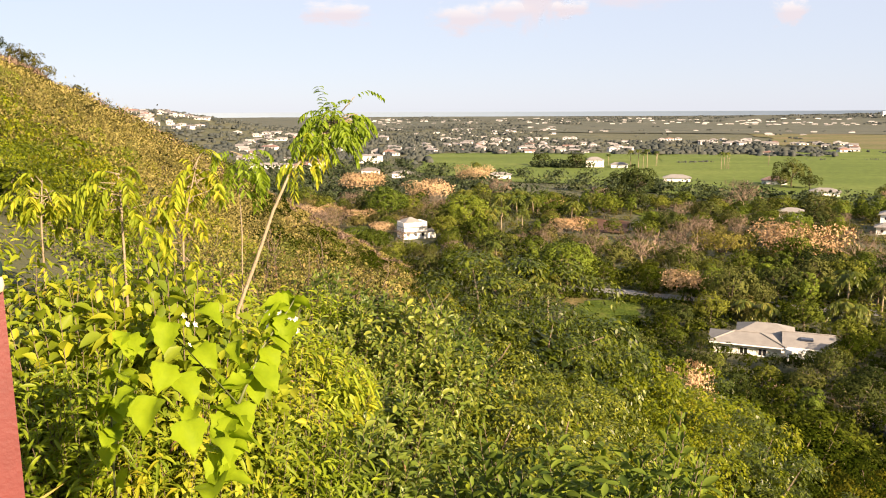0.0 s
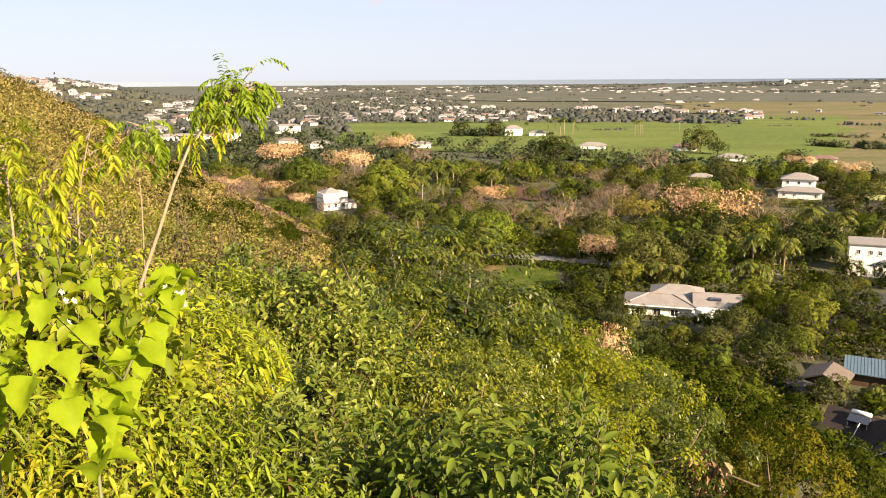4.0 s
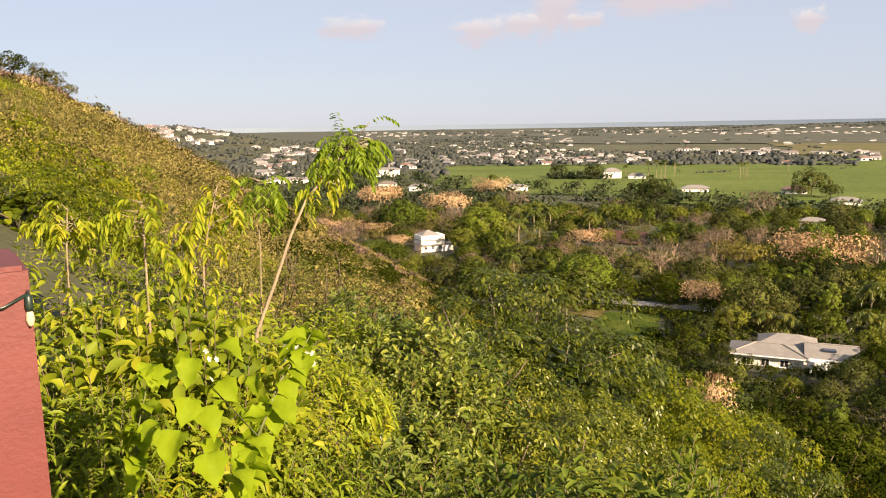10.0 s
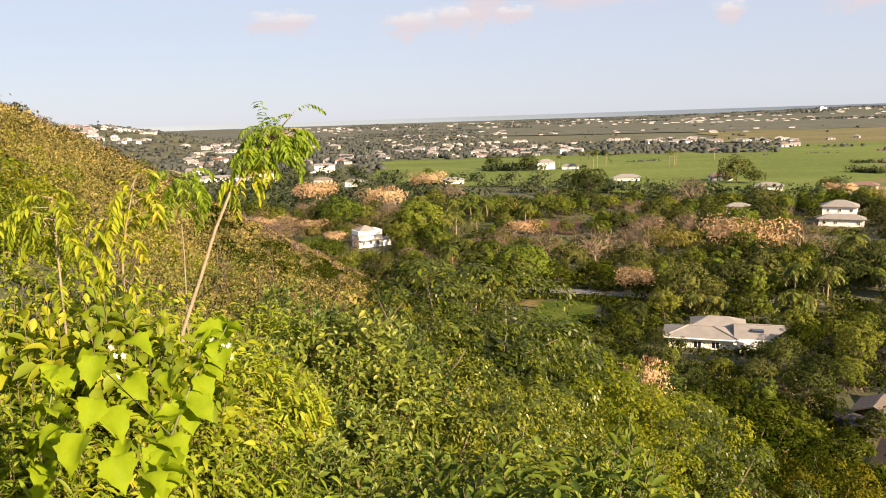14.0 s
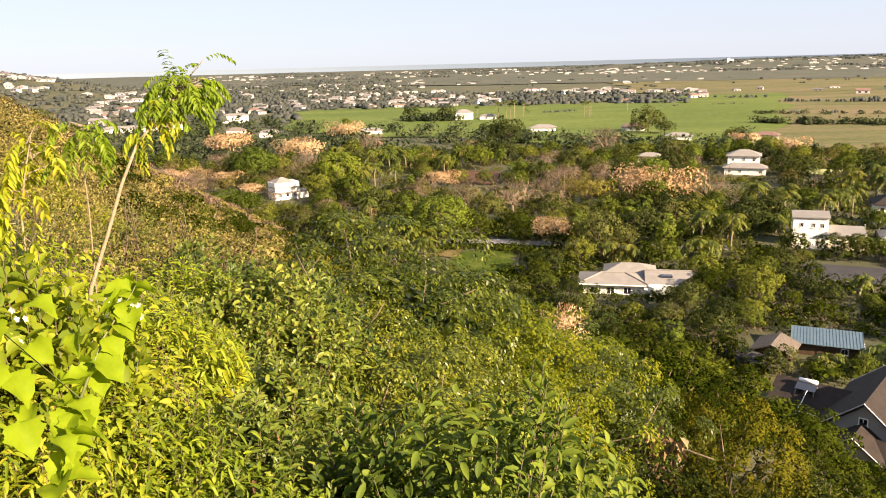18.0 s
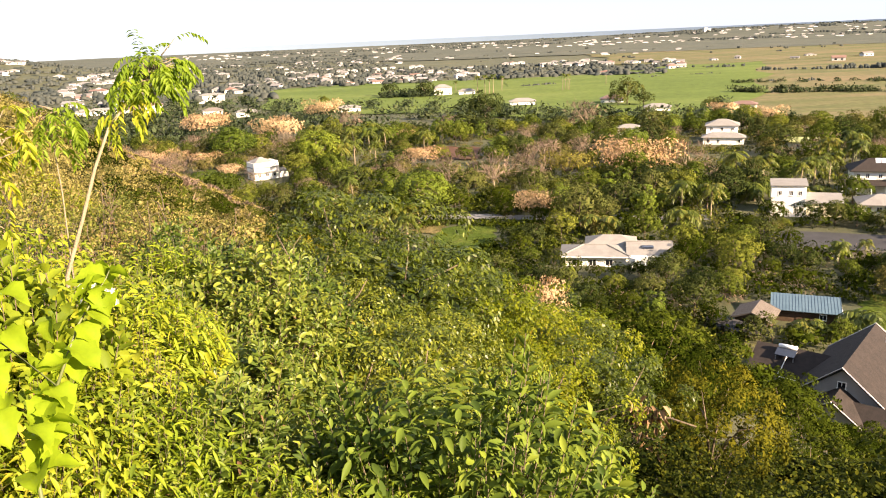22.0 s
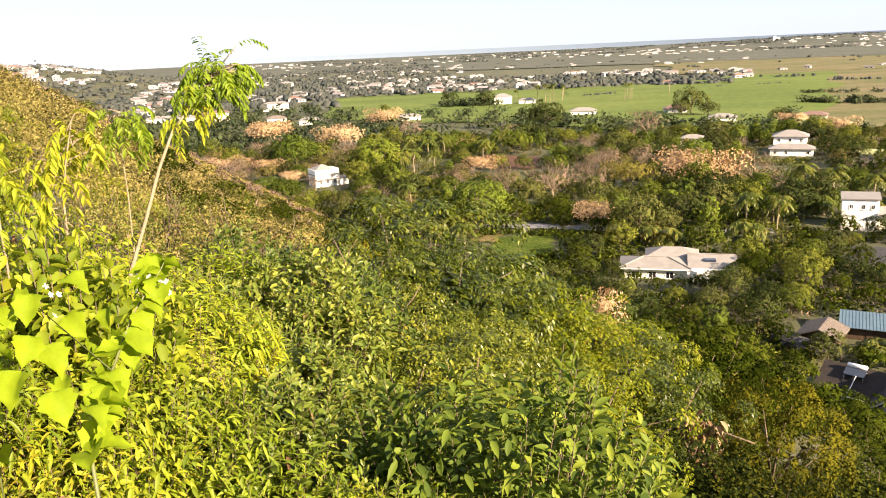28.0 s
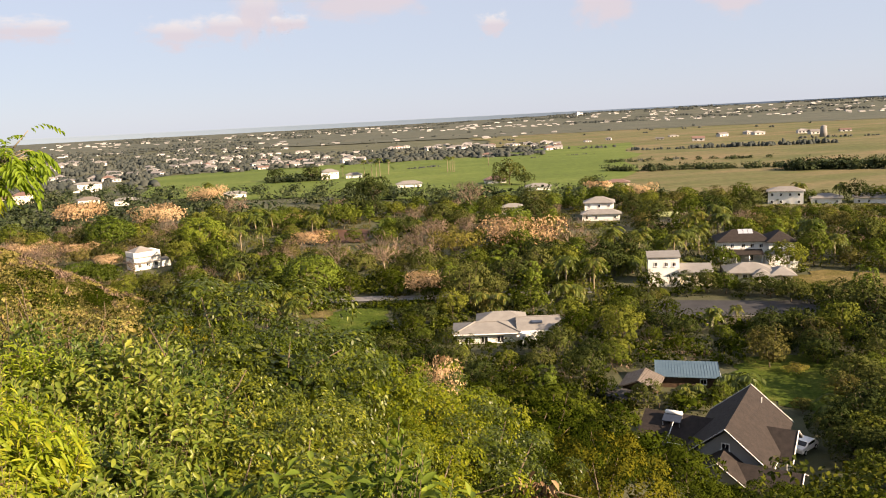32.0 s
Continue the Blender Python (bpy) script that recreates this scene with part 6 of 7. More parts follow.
part("shaft", Geo().tube([(0, 0, -1), (0, 0, 12), (0, 0, 13)], [4.2, 3.0, .5], 12).mesh("shaft", M["roof_pale"], True), mill)


# ---------------------------------------------------------------- plants close to the viewpoint
def shrub(name, label, leaf, rad, tall, nb, ntips, per, L, W, seed, fold=.25, droop=.2, spread=.8, lift=.3, depth=.42, stem=.011, bark="bark", odd=None, simple=False, lod=1.0, core=.55):
    """A bush of thin stems carrying whorls of real leaf blades; its stems reach well below, into the slope."""
    r = np.random.default_rng(seed)
    ntips, L = int(ntips * lod), L / math.sqrt(lod)
    simple = True if lod < .4 else simple
    bl = boughs(rad, tall, nb, r, .8, .25)
    root = tagged(new(name), label, "shrub")
    g = Geo()
    tips, out = tips_on(bl, ntips, r, depth, 110 if core else 0, rad * .105)
    for (x, y, z, a, b) in bl:
        f = Vector((r.normal(0, .1), r.normal(0, .1), tall * .2))
        e = Vector((x, y, z + b * .4))
        mid = f.lerp(e, .5) + Vector(r.normal(0, .06, 3))
        g.tube([(f.x * .5, f.y * .5, -2.2), f, mid, e], [stem * 1.7, stem * 1.4, stem, stem * .4], 5)
        for q in range(3):
            d = Vector(unit(r.normal(0, 1, 3) + [0, 0, .5]))
            g.tube([mid.lerp(e, r.random() * .8), e + d * a * .4, e + d * a * .72], [stem * .6, stem * .4, stem * .15], 4)
    part("branching_stem", g.mesh("branching_stem", M[bark], True), root)
    base, ax = rosettes(tips, out, per, r, spread, lift)
    n = len(base)
    base = base + ax * .02
    ln = L * (.6 + .7 * r.random(n))
    way, wd = np.repeat(unit(out * .8 + unit(tips - [0, 0, tall * .35]) * .5), per, 0), ln * W
    if core:
        t2, a2, l2, o2 = inner_leaves(bl, 420, r, core)
        l2 = np.minimum(l2 * .3, 1.8 * L)
        base, ax, ln, wd, way = np.concatenate([base, t2]), np.concatenate([ax, a2]), np.concatenate([ln, l2]), np.concatenate([wd, l2 * .6]), np.concatenate([way, o2])
    part("foliage", leaves("foliage", base, ax, ln, wd, M[leaf], fold, droop, simple, seed, way), root)
    if odd:
        t2, o2 = tips_on(bl, max(6, ntips // 12), r, .25)
        b2, a2 = rosettes(t2, o2, 4, r, 1.0, -.2)
        l2 = L * (.7 + .5 * r.random(len(b2)))
        part("withered_foliage", leaves("withered_foliage", b2, a2, l2, l2 * W, M[odd], .3, .5, False, seed + 1), root, "withered brown or yellow leaves")
    return root


def shoots(name, label, leaf, rad, tall, n, per, L, W, seed, along=.45, flare=.9, fold=.3, droop=.2, stem=.006, bark="stem_green", odd=None, fill=160, lod=1.0, hang=.0):
    """A bush of upright shoots, each with leaves spiralled round its upper part, the youngest small and steep at the tip."""
    r = np.random.default_rng(seed)
    n, L = int(n * lod), L / math.sqrt(lod)
    root = tagged(new(name), label, "shrub")
    c = unit(r.normal(0, 1, (15, 3)) * [1, 1, .8] + [0, 0, .35])
    w = r.integers(0, 15, n)
    d = unit(c[w] + r.normal(0, .20, (n, 3)))
    tip = d * [rad, rad, tall * .55] * (r.uniform(.66, 1.08, 15)[w][:, None] - .26 * r.random((n, 1)) ** 1.5) + [0, 0, tall * .45]
    fork = d * [rad * .2, rad * .2, 0] + [0, 0, tall * .1]
    mid = fork + (tip - fork) * [.75, .75, .45] + r.normal(0, .03, (n, 3))
    g = Geo()
    for a, b, c in zip(fork, mid, tip):
        q = [a * [.4, .4, 1] - [0, 0, 2.0], a] + [(1 - u) ** 2 * a + 2 * u * (1 - u) * b + u * u * c for u in (.35, .7, 1)]
        g.tube(q, [stem * 1.5, stem * 1.3, stem, stem * .75, stem * .4], 4)
    part("branching_stem", g.mesh("branching_stem", M[bark], True), root)
    k = np.arange(per) / per
    u = (1 - along * k ** .9)[None, :, None]
    A, B, C = fork[:, None], mid[:, None], tip[:, None]
    p = (1 - u) ** 2 * A + 2 * u * (1 - u) * B + u * u * C
    t = unit((1 - u) * (B - A) + u * (C - B))
    e1 = unit(np.cross(t, [.3, .5, .1]))
    e2 = np.cross(t, e1)
    ph = (2.4 * np.arange(per)[None, :] + 6.28 * r.random((n, 1)))[..., None]
    wide_ = (flare * (.3 + .7 * np.minimum(1, k * 2)))[None, :, None]
    ax = unit(t + (e1 * np.cos(ph) + e2 * np.sin(ph)) * wide_ * (1 + .25 * r.normal(0, 1, (n, per, 1))) - [0, 0, hang]).reshape(-1, 3)
    base = p.reshape(-1, 3)
    ln = (L * (.5 + .6 * np.minimum(1, k / .3))[None, :] * (.75 + .5 * r.random((n, per)))).ravel()
    if fill:
        w2 = unit(r.normal(0, 1, (fill, 3)) + [0, 0, .3])
        b2 = w2 * [rad, rad, tall * .5] * r.uniform(.55, .85, (fill, 1)) + [0, 0, tall * .42]
        base, ax = np.concatenate([base, b2]), np.concatenate([ax, unit(np.cross(w2, r.normal(0, 1, (fill, 3))) + .3 * w2)])
        ln = np.concatenate([ln, np.full(fill, L * 1.1)])
    part("foliage", leaves("foliage", base, ax, ln, ln * W, M[leaf], fold, droop, "blade" if lod >= 1 else "oval", seed), root)
    if odd:
        m = max(8, n // 6)
        i = r.integers(0, n, m)
        part("withered_foliage", leaves("withered_foliage", tip[i] - t[i, -1] * .12, unit(r.normal(0, 1, (m, 3)) - [0, 0, .4]), np.full(m, L), np.full(m, L * W), M[odd], .3, .5, "blade", seed + 1), root, "withered brown or yellow leaves")
    return root


NEAR = {
    "glossy": (lambda s, q: shoots("glossy_shrub", "glossy dark green shrub with upright oval leaves", "leaf_glossy", .85, 1.75, 210, 13, .086, .36, s, along=.24, flare=1.35, stem=.004, bark="bark", odd="leaf_yellow", fill=900, lod=q), 1.8),
    "lance": (lambda s, q: shoots("lance_shrub", "bright green shrub with whorls of narrow leaves", "leaf_lance", .7, 1.2, 130, 26, .085, .21, s, along=.55, flare=1.4, droop=.35, stem=.003, bark="bark", fill=600, lod=q), 1.25),
    "fine": (lambda s, q: dome("fine_shrub", "dark olive-green shrub of small leaves and pale twigs", "leaf_fine", 1.15, 2.2, 46, int(260 * q), .042 / math.sqrt(q), .44, s, low=.02, trunk=.04, rough=.34, simple="oval", deep=2.4, puff=1.9, drop=.5), 2.25),
    "olivefine": (lambda s, q: dome("sunlit_shrub", "sunlit yellow-olive shrub of small leaves", "leaf_olivelight", 1.15, 2.1, 46, int(190 * q), .044 / math.sqrt(q), .55, s, low=.02, trunk=.04, rough=.34, simple="oval", deep=2.4, puff=1.9, drop=.5), 2.15),
    "broad": (lambda s, q: shoots("broadleaf_shrub", "mid-green shrub with broad leaf rosettes", "leaf_glossylight", .85, 1.65, 250, 10, .084, .40, s, along=.18, flare=1.5, stem=.003, bark="bark", odd="leaf_dead", fill=1100, lod=q), 1.7),
    "yellow": (lambda s, q: shoots("yellow_shrub", "yellow-green shrub with hanging slender leaves", "leaf_yellow", .9, 1.8, 150, 15, .085, .34, s, along=.5, flare=1.4, droop=.5, hang=.4, stem=.003, bark="bark", odd="leaf_dead", fill=900, lod=q), 1.9),
    "ovate": (lambda s, q: shoots("large_leaved_shrub", "yellow-green shrub with large oval leaves", "leaf_yellow", .55, 1.5, 60, 11, .105, .50, s, along=.4, flare=1.2, droop=.25, stem=.004, bark="bark", fill=260, lod=q), 1.6),
    "deep": (lambda s, q: dome("shaded_shrub", "dark green shrub of small leaves on the slope", "leaf_deep", 1.2, 2.2, 42, int(150 * q), .055 / math.sqrt(q), .5, s, low=.02, trunk=.04, rough=.25, simple="oval", deep=2.4), 2.25),
    "dry": (lambda s, q: shrub("dry_shrub", "half-dry brownish shrub with sparse yellow leaves", "leaf_dryyellow", 1.1, 2.0, 12, 1300, 7, .027, .42, s, droop=.3, stem=.012, odd="leaf_dead", simple="oval", lod=q), 2.1),
}
NPROTO, NCOUNT, NSPOTS = {}, {}, []


def near(kind, az, d, top_el, size=None, lift=0.0):
    """Sets a shrub at an azimuth and distance, with its top at an elevation seen from the viewpoint."""
    x, y = polar(az, d)
    top, g = 42 + d * math.tan(radians(top_el)), height(x, y)
    make, tall = NEAR[kind]
    if size is None:
        size = min(max((top - g) / tall, .5), rng.uniform(.75, 1.2))
    n = NCOUNT[kind] = NCOUNT.get(kind, 0) + 1
    lod = 1.0 if d < 10.7 else .6 if d < 14 else .4
    key = (kind, n % 2, lod)
    m = Matrix.Translation((x, y, top - tall * size)) @ Matrix.Rotation(rng.random() * 6.28, 4, 'Z')
    NSPOTS.append((x, y, size))
    if key in NPROTO:
        p = NPROTO[key].scale
        return copy_thing(NPROTO[key], m @ Matrix.Diagonal((size / p.x, size / p.y, size / p.z, 1)))
    ob = NPROTO[key] = make(900 + 13 * len(NPROTO), lod)
    ob.matrix_basis = m
    ob.scale = (size, size, size)
    return ob


# chosen ones: kind, azimuth, distance, elevation of the top, size
for kind, az, d, el, size in (("glossy", 1.0, 3.3, -19.6, 1.0), ("glossy", 5.5, 3.6, -22.0, 1.0), ("glossy", -2.5, 3.4, -25, .8), ("lance", -8, 2.5, -30, .8), ("lance", -3, 2.4, -33, .7), ("lance", -13, 2.7, -29, .8), ("lance", 3.5, 2.4, -35, .7),
                              ("broad", -16.2, 6.4, -12.0, 1.1), ("broad", -13.2, 6.0, -15.6, .8), ("broad", -14.2, 5.4, -19.0, .8), ("broad", -17.6, 4.7, -17.8, .9), ("broad", -20.5, 4.6, -18.5, .9), ("fine", -7.0, 9.6, -10.3, 1.5), ("fine", -2.8, 9.2, -12.9, 1.2), ("fine", -11.6, 9.4, -12.8, 1.0), ("fine", -5.5, 7.6, -17.0, .9), ("fine", -10.5, 7.4, -18.0, .9), ("fine", -1.0, 7.2, -19.5, .75), ("fine", -14.5, 7.2, -18.5, .8), ("fine", -7.2, 6.2, -20.0, 1.0), ("fine", -2.0, 6.4, -20.4, .95),
                              ("olivefine", 3.4, 10.6, -16.4, 1.1), ("olivefine", 7.2, 10.2, -18.8, 1.0), ("olivefine", .4, 9.6, -19.4, .7), ("olivefine", 5.0, 9.0, -21.0, .6), ("fine", 11.0, 9.6, -20.6, 1.0), ("olivefine", 8.6, 13.5, -18.6, 1.2), ("olivefine", 6.8, 7.6, -23.2, .8), ("glossy", 8.8, 4.2, -26.5, .7), ("deep", 14.2, 8.0, -27.0, .9), ("deep", 17.5, 7.4, -30, .8), ("deep", 22, 8, -31, .8), ("deep", 27, 9, -33, .8), ("deep", 31, 9.5, -33.5, .8),
                              ("dry", -18, 9.5, -9.7, 1.3), ("dry", -20.6, 9.0, -8.9, 1.3), ("dry", -17.4, 12, -11.6, 1.0), ("dry", -23.5, 10.5, -7.9, 1.2), ("dry", -20.5, 13, -10.0, 1.0), ("dry", -14.5, 12.5, -12.4, 1.0), ("dry", -26, 12.5, -8, 1.0), ("dry", -20, 7, -14.5, .9), ("broad", -17.6, 7.4, -11.0, 1.0), ("lance", -20.2, 6.8, -11.6, 1.0), ("yellow", -22.6, 7.0, -10.0, 1.0), ("broad", -13.6, 7.8, -12.6, 1.1), ("broad", -11.4, 7.0, -14.8, .9),
                              ("yellow", -25, 6.2, -10.8, 1.0), ("yellow", -28.5, 4.8, -8.6, 1.0), ("yellow", -32, 4.4, -7.4, 1.0), ("yellow", -36.5, 4.6, -6.2, 1.0), ("yellow", -41, 4.6, -4.6, 1.0), ("yellow", -29.5, 7, -7.2, 1.0), ("yellow", -34, 7, -5.4, 1.0), ("yellow", -39, 7.5, -4.0, 1.0), ("yellow", -45, 6.5, -2.8, 1.0), ("yellow", -24, 4.4, -15, .8),
                              ("ovate", -31.0, 3.4, -8.2, .9), ("ovate", -28.2, 3.5, -9.4, .8), ("ovate", -35.5, 3.4, -8.6, .9), ("yellow", -25.2, 4.2, -10.6, .9), ("yellow", -26.6, 3.5, -14.8, .7), ("lance", -22.2, 4.2, -13.6, .8), ("yellow", -30.5, 3.2, -15.5, .6), ("yellow", -23.4, 3.7, -16.2, .6), ("lance", -22, 3.2, -21, .7), ("yellow", -27.5, 3.0, -18.5, .6), ("yellow", -33, 3.0, -16, .6), ("lance", -18, 3.0, -25, .8), ("broad", -21, 3.4, -20, .7), ("lance", -38, 3.0, -14, .7), ("broad", -15.5, 3.6, -24.5, .65), ("broad", -11.5, 3.9, -25.5, .55),
                              ("lance", -24, 2.3, -31, .6), ("lance", -30, 2.4, -29, .6), ("lance", -36, 2.4, -25, .6), ("lance", -19, 2.4, -33, .5), ("fine", -6, 5, -24.5, .8), ("fine", -1.5, 5.2, -25, .8), ("broad", -13.5, 3.0, -30, .7), ("broad", -37, 5.2, -9, 1.1), ("broad", -33, 5.4, -9.5, 1.1), ("yellow", -40, 5.6, -7, 1.1), ("broad", -42, 4.2, -9, 1.0), ("yellow", -30.5, 5.8, -10, 1.1), ("broad", -25.5, 5.0, -13, 1.0), ("yellow", -21.5, 5.4, -13.5, .8), ("yellow", -44, 8, -3.5, 1.1), ("dry", -41, 9, -3.0, 1.1), ("yellow", -37.5, 8.6, -4.6, 1.1), ("dry", -35, 10, -4.6, 1.1), ("yellow", -46, 5.4, -4.6, 1.0), ("dry", -32, 9.4, -6.4, 1.0), ("olivefine", -39.5, 11, -2.6, 1.1), ("dry", -29, 10.5, -7.2, 1.0)):
    near(kind, az, d, el, size)

# half-dry bushes on the brow of the hillside
for i in range(40):
    az, d = rng.uniform(-47, -33), rng.uniform(8.5, 20)
    x, y = polar(az, d)
    near(rng.choice(["dry", "yellow", "olivefine"]), az, d, math.degrees(math.atan2(height(x, y) + rng.uniform(.4, .8) - 42, d)), rng.uniform(.6, .8))

# the slope between them
for i in range(2600):
    az, d = rng.uniform(-47, 42), 4 + 34 * rng.random() ** 1.2
    x, y = polar(az, d)
    gap = 1.75 if d < 12 else 1.35 if d < 20 else 1.45
    if d > 20 and az > -9 or any((x - a) ** 2 + (y - b) ** 2 < (gap * max(s, .8)) ** 2 for a, b, s in NSPOTS):
        continue
    el = interp(CAP_NEAR, az) - 1.0 - 7 * rng.random() ** 1.3 - max(0, 6 - d)
    if -9.5 < az < 13 and d < 14:
        el = math.degrees(math.atan2(height(x, y) + .6 - 42, d))
    if 14 < az < 30 and d < 17.5:
        el = min(el, -31)
    top = 42 + d * math.tan(radians(el))
    if top - height(x, y) < .5:
        top = height(x, y) + 1.0
        el = math.degrees(math.atan2(top - 42, d))
    kind = rng.choice(["dry", "yellow"], p=[.55, .45]) if az < -19 else rng.choice(["broad", "fine", "dry"], p=[.22, .6, .18]) if az < -9 else "deep" if az > 12.5 else rng.choice(["fine", "olivefine", "deep"], p=[.35, .2, .45])
    near(kind, az, d, el)


def pinnate(base, way, r, length=.3, pairs=9, leaflet=.06, hang=.9):
    """The leaflets of one feathered leaf that arches down."""
    b, a = [], []
    p, d = np.array(base, float), unit(np.array(way, float))
    for k in range(pairs):
        d = unit(d + np.array([0, 0, -hang * 1.6 / pairs]))
        p = p + d * length / pairs
        sd = unit(np.cross(d, [0, 0, 1.0]) + 1e-6)
        for s in (-1, 1):
            b.append(p)
            a.append(unit(s * sd + .5 * d + np.array([0, 0, -.35 * hang]) + r.normal(0, .15, 3)))
    return b, a


def sapling(label, trunk, spread, nleaf, leaf, seed, hang=.9, along=.25, leaflet=.06, thick=.0105, yellowing=0):
    """A young tree: a bare leaning stem with drooping feathered leaves towards its top."""
    r = np.random.default_rng(seed)
    root = tagged(new("sapling"), label, "tree", "saplings")
    root.location = trunk[0]
    o = Vector(trunk[0])
    pts = [Vector(p) - o for p in trunk]
    pts[0].z -= .9
    b, a = [], []
    g = Geo().tube(pts, [thick * (1.25 - .8 * i / (len(pts) - 1)) for i in range(len(pts))], 7)
    for k in range(nleaf):
        u = 1 - along * r.random() ** 1.3
        f = u * (len(pts) - 1)
        i = min(int(f), len(pts) - 2)
        p = np.array(pts[i].lerp(pts[i + 1], f - i)) + r.normal(0, .02, 3)
        w = unit(r.normal(0, 1, 3) * [1, 1, .4] + [0, 0, .25])
        q = p + w * spread * r.random()
        g.tube([p, q], [.004, .002], 4)
        b2, a2 = pinnate(q, w, r, .10 + .08 * r.random(), 9, leaflet, hang)
        b += b2; a += a2
    ln = leaflet * (.7 + .6 * r.random(len(b)))
    if yellowing:
        yb, ya = [], []
        for k in range(yellowing):
            f = r.uniform(.70, .86) * (len(pts) - 1)
            p = np.array(pts[int(f)].lerp(pts[int(f) + 1], f - int(f)))
            w = unit(r.normal(0, 1, 3) * [1, 1, .3])
            b2, a2 = pinnate(p + w * .05, w, r, .12, 6, leaflet, 1.8)
            yb += b2; ya += a2
        part("yellowing_foliage", leaves("yellowing_foliage", np.array(yb), np.array(ya), np.full(len(yb), leaflet), np.full(len(yb), leaflet * .4), M["leaf_yellow"], .2, .4, False, seed + 1), root, "yellowing leaflets below the top")
    part("stem", g.mesh("stem", M["bark_pale"], True), root, "slender pale leaning stem")
    part("foliage", leaves("foliage", np.array(b), np.array(a), ln, ln * .34, M[leaf], .2, .3, False, seed), root)
    return root


sapling("slender sapling with a drooping yellow-green top", [(-2.0, 3.76, 40.3), (-1.89, 3.86, 40.9), (-1.79, 3.94, 41.2), (-1.72, 4.0, 41.43), (-1.66, 4.1, 41.62), (-1.56, 4.24, 41.78), (-1.45, 4.38, 41.92)], .12, 84, "leaf_sapling", 41, 1.1, .14, .040, .0105, 16)
sapling("yellowing sapling with hanging leaves", [(-2.13, 3.6, 40.6), (-2.07, 3.65, 41.35), (-2.05, 3.69, 41.52), (-2.01, 3.73, 41.72)], .12, 40, "leaf_yellow", 42, 1.5, .7, .045, .006)
sapling("bushy yellow sapling beside the red pillar", [(-2.2, 3.3, 40.6), (-2.21, 3.34, 41.39), (-2.22, 3.36, 41.55), (-2.23, 3.37, 41.68)], .12, 26, "leaf_yellow", 43, 1.5, .7, .045, .006)
sapling("sapling with dark feathered leaves", [(-1.98, 4.0, 40.6), (-1.90, 3.98, 41.3), (-1.92, 4.02, 41.58), (-1.93, 4.05, 41.70)], .10, 24, "leaf_sapling", 44, 1.2, .35, .04, .004)
sapling("thin sapling among the yellow shrubs", [(-2.9, 3.6, 40.8), (-2.86, 3.62, 41.4), (-2.84, 3.63, 41.62)], .12, 26, "leaf_yellow", 45, 1.5, .6, .045, .006)


LOBE = [(0, .04), (.05, .22), (.12, .36), (.20, .40), (.30, .365), (.38, .40), (.45, .47), (.52, .41), (.62, .315), (.70, .30), (.76, .28), (.87, .13), (1.02, .006)]


def lobed_leaf(size, r):
    """One broad blade with shallow pointed lobes, cupped along its midrib and waved at its edges."""
    ph, n, v, f = r.random() * 6, 5, [], []
    for i, (y, w) in enumerate(LOBE):
        for k in (-1, -.5, 0, .5, 1):
            wave = .05 * k * k * math.sin(9 * y + ph + 2 * k)
            v.append((size * w * k * (1 + .12 * math.sin(5 * y + ph * k)), size * (y + .09 * abs(k) * (.5 - y)), size * (.5 * w * abs(k) - .34 * y * y + wave + .012 * (abs(k) == .5))))
        if i:
            f += [((i - 1) * n + q, (i - 1) * n + q + 1, i * n + q + 1, i * n + q) for q in range(n - 1)]
    return v, f


def lobed_plant(label, stems, blades, flowers, seed):
    r = np.random.default_rng(seed)
    root = tagged(new("broad_leaved_plant"), label, "plant")
    o = Vector(stems[0][0])
    root.location = o
    g = Geo().tube([(0, 0, 0), (-.02, .03, -.7)], [.004, .0045], 6)
    for st in stems:
        g.tube([Vector(p) - o for p in st], [.0036 - .0024 * i / (len(st) - 1) for i in range(len(st))], 6)
    part("stem", g.mesh("stem", M["stem_green"], True), root)
    for x, y, z, s, turn, tip in blades:
        v, f = lobed_leaf(s * .45, r)
        me = Geo().add(v, f).mesh("leaf", M["leaf_lobed"], True)
        ob = part("leaf", me, root)
        ob.matrix_basis = Matrix.Translation(Vector((x, y, z)) - o) @ Matrix.Rotation(radians(turn), 4, 'Z') @ Matrix.Rotation(radians(tip + r.uniform(-6, 10)), 4, 'X') @ Matrix.Rotation(r.normal(0, .38), 4, 'Y')
    for k in range(30):
        st = stems[int(r.integers(len(stems)))]
        i = int(r.integers(len(st) - 1))
        p = Vector(st[i]).lerp(Vector(st[i + 1]), r.random())
        if p.z < 40.9:
            continue
        v, f = lobed_leaf(r.uniform(.05, .085), r)
        ob = part("leaf", Geo().add(v, f).mesh("leaf", M["leaf_lobed"], True), root)
        ob.matrix_basis = Matrix.Translation(p - o) @ Matrix.Rotation(r.uniform(0, 6.28), 4, 'Z') @ Matrix.Rotation(radians(r.uniform(-40, 15)), 4, 'X') @ Matrix.Rotation(r.normal(0, .4), 4, 'Y')
    for x, y, z in flowers:
        for k in range(6):
            h = Geo()
            c = Vector((x, y, z)) - o + Vector(r.normal(0, .02, 3))
            tilt = Vector(unit(r.normal(0, .5, 3) + [.3, -.5, .6]))
            u = tilt.orthogonal().normalized()
            w = tilt.cross(u)
            for q in range(5):
                a = q * 1.2566
                d1, d2 = ((u * math.cos(b) + w * math.sin(b)) * .006 + tilt * .002 for b in (a, a + .95))
                h.add([c, c + d1, c + (d1 + d2) * .72, c + d2], [(0, 1, 2, 3)])
            part("flower", h.mesh("flower", M["petal"]), root, "small white star-shaped flower")
    return root


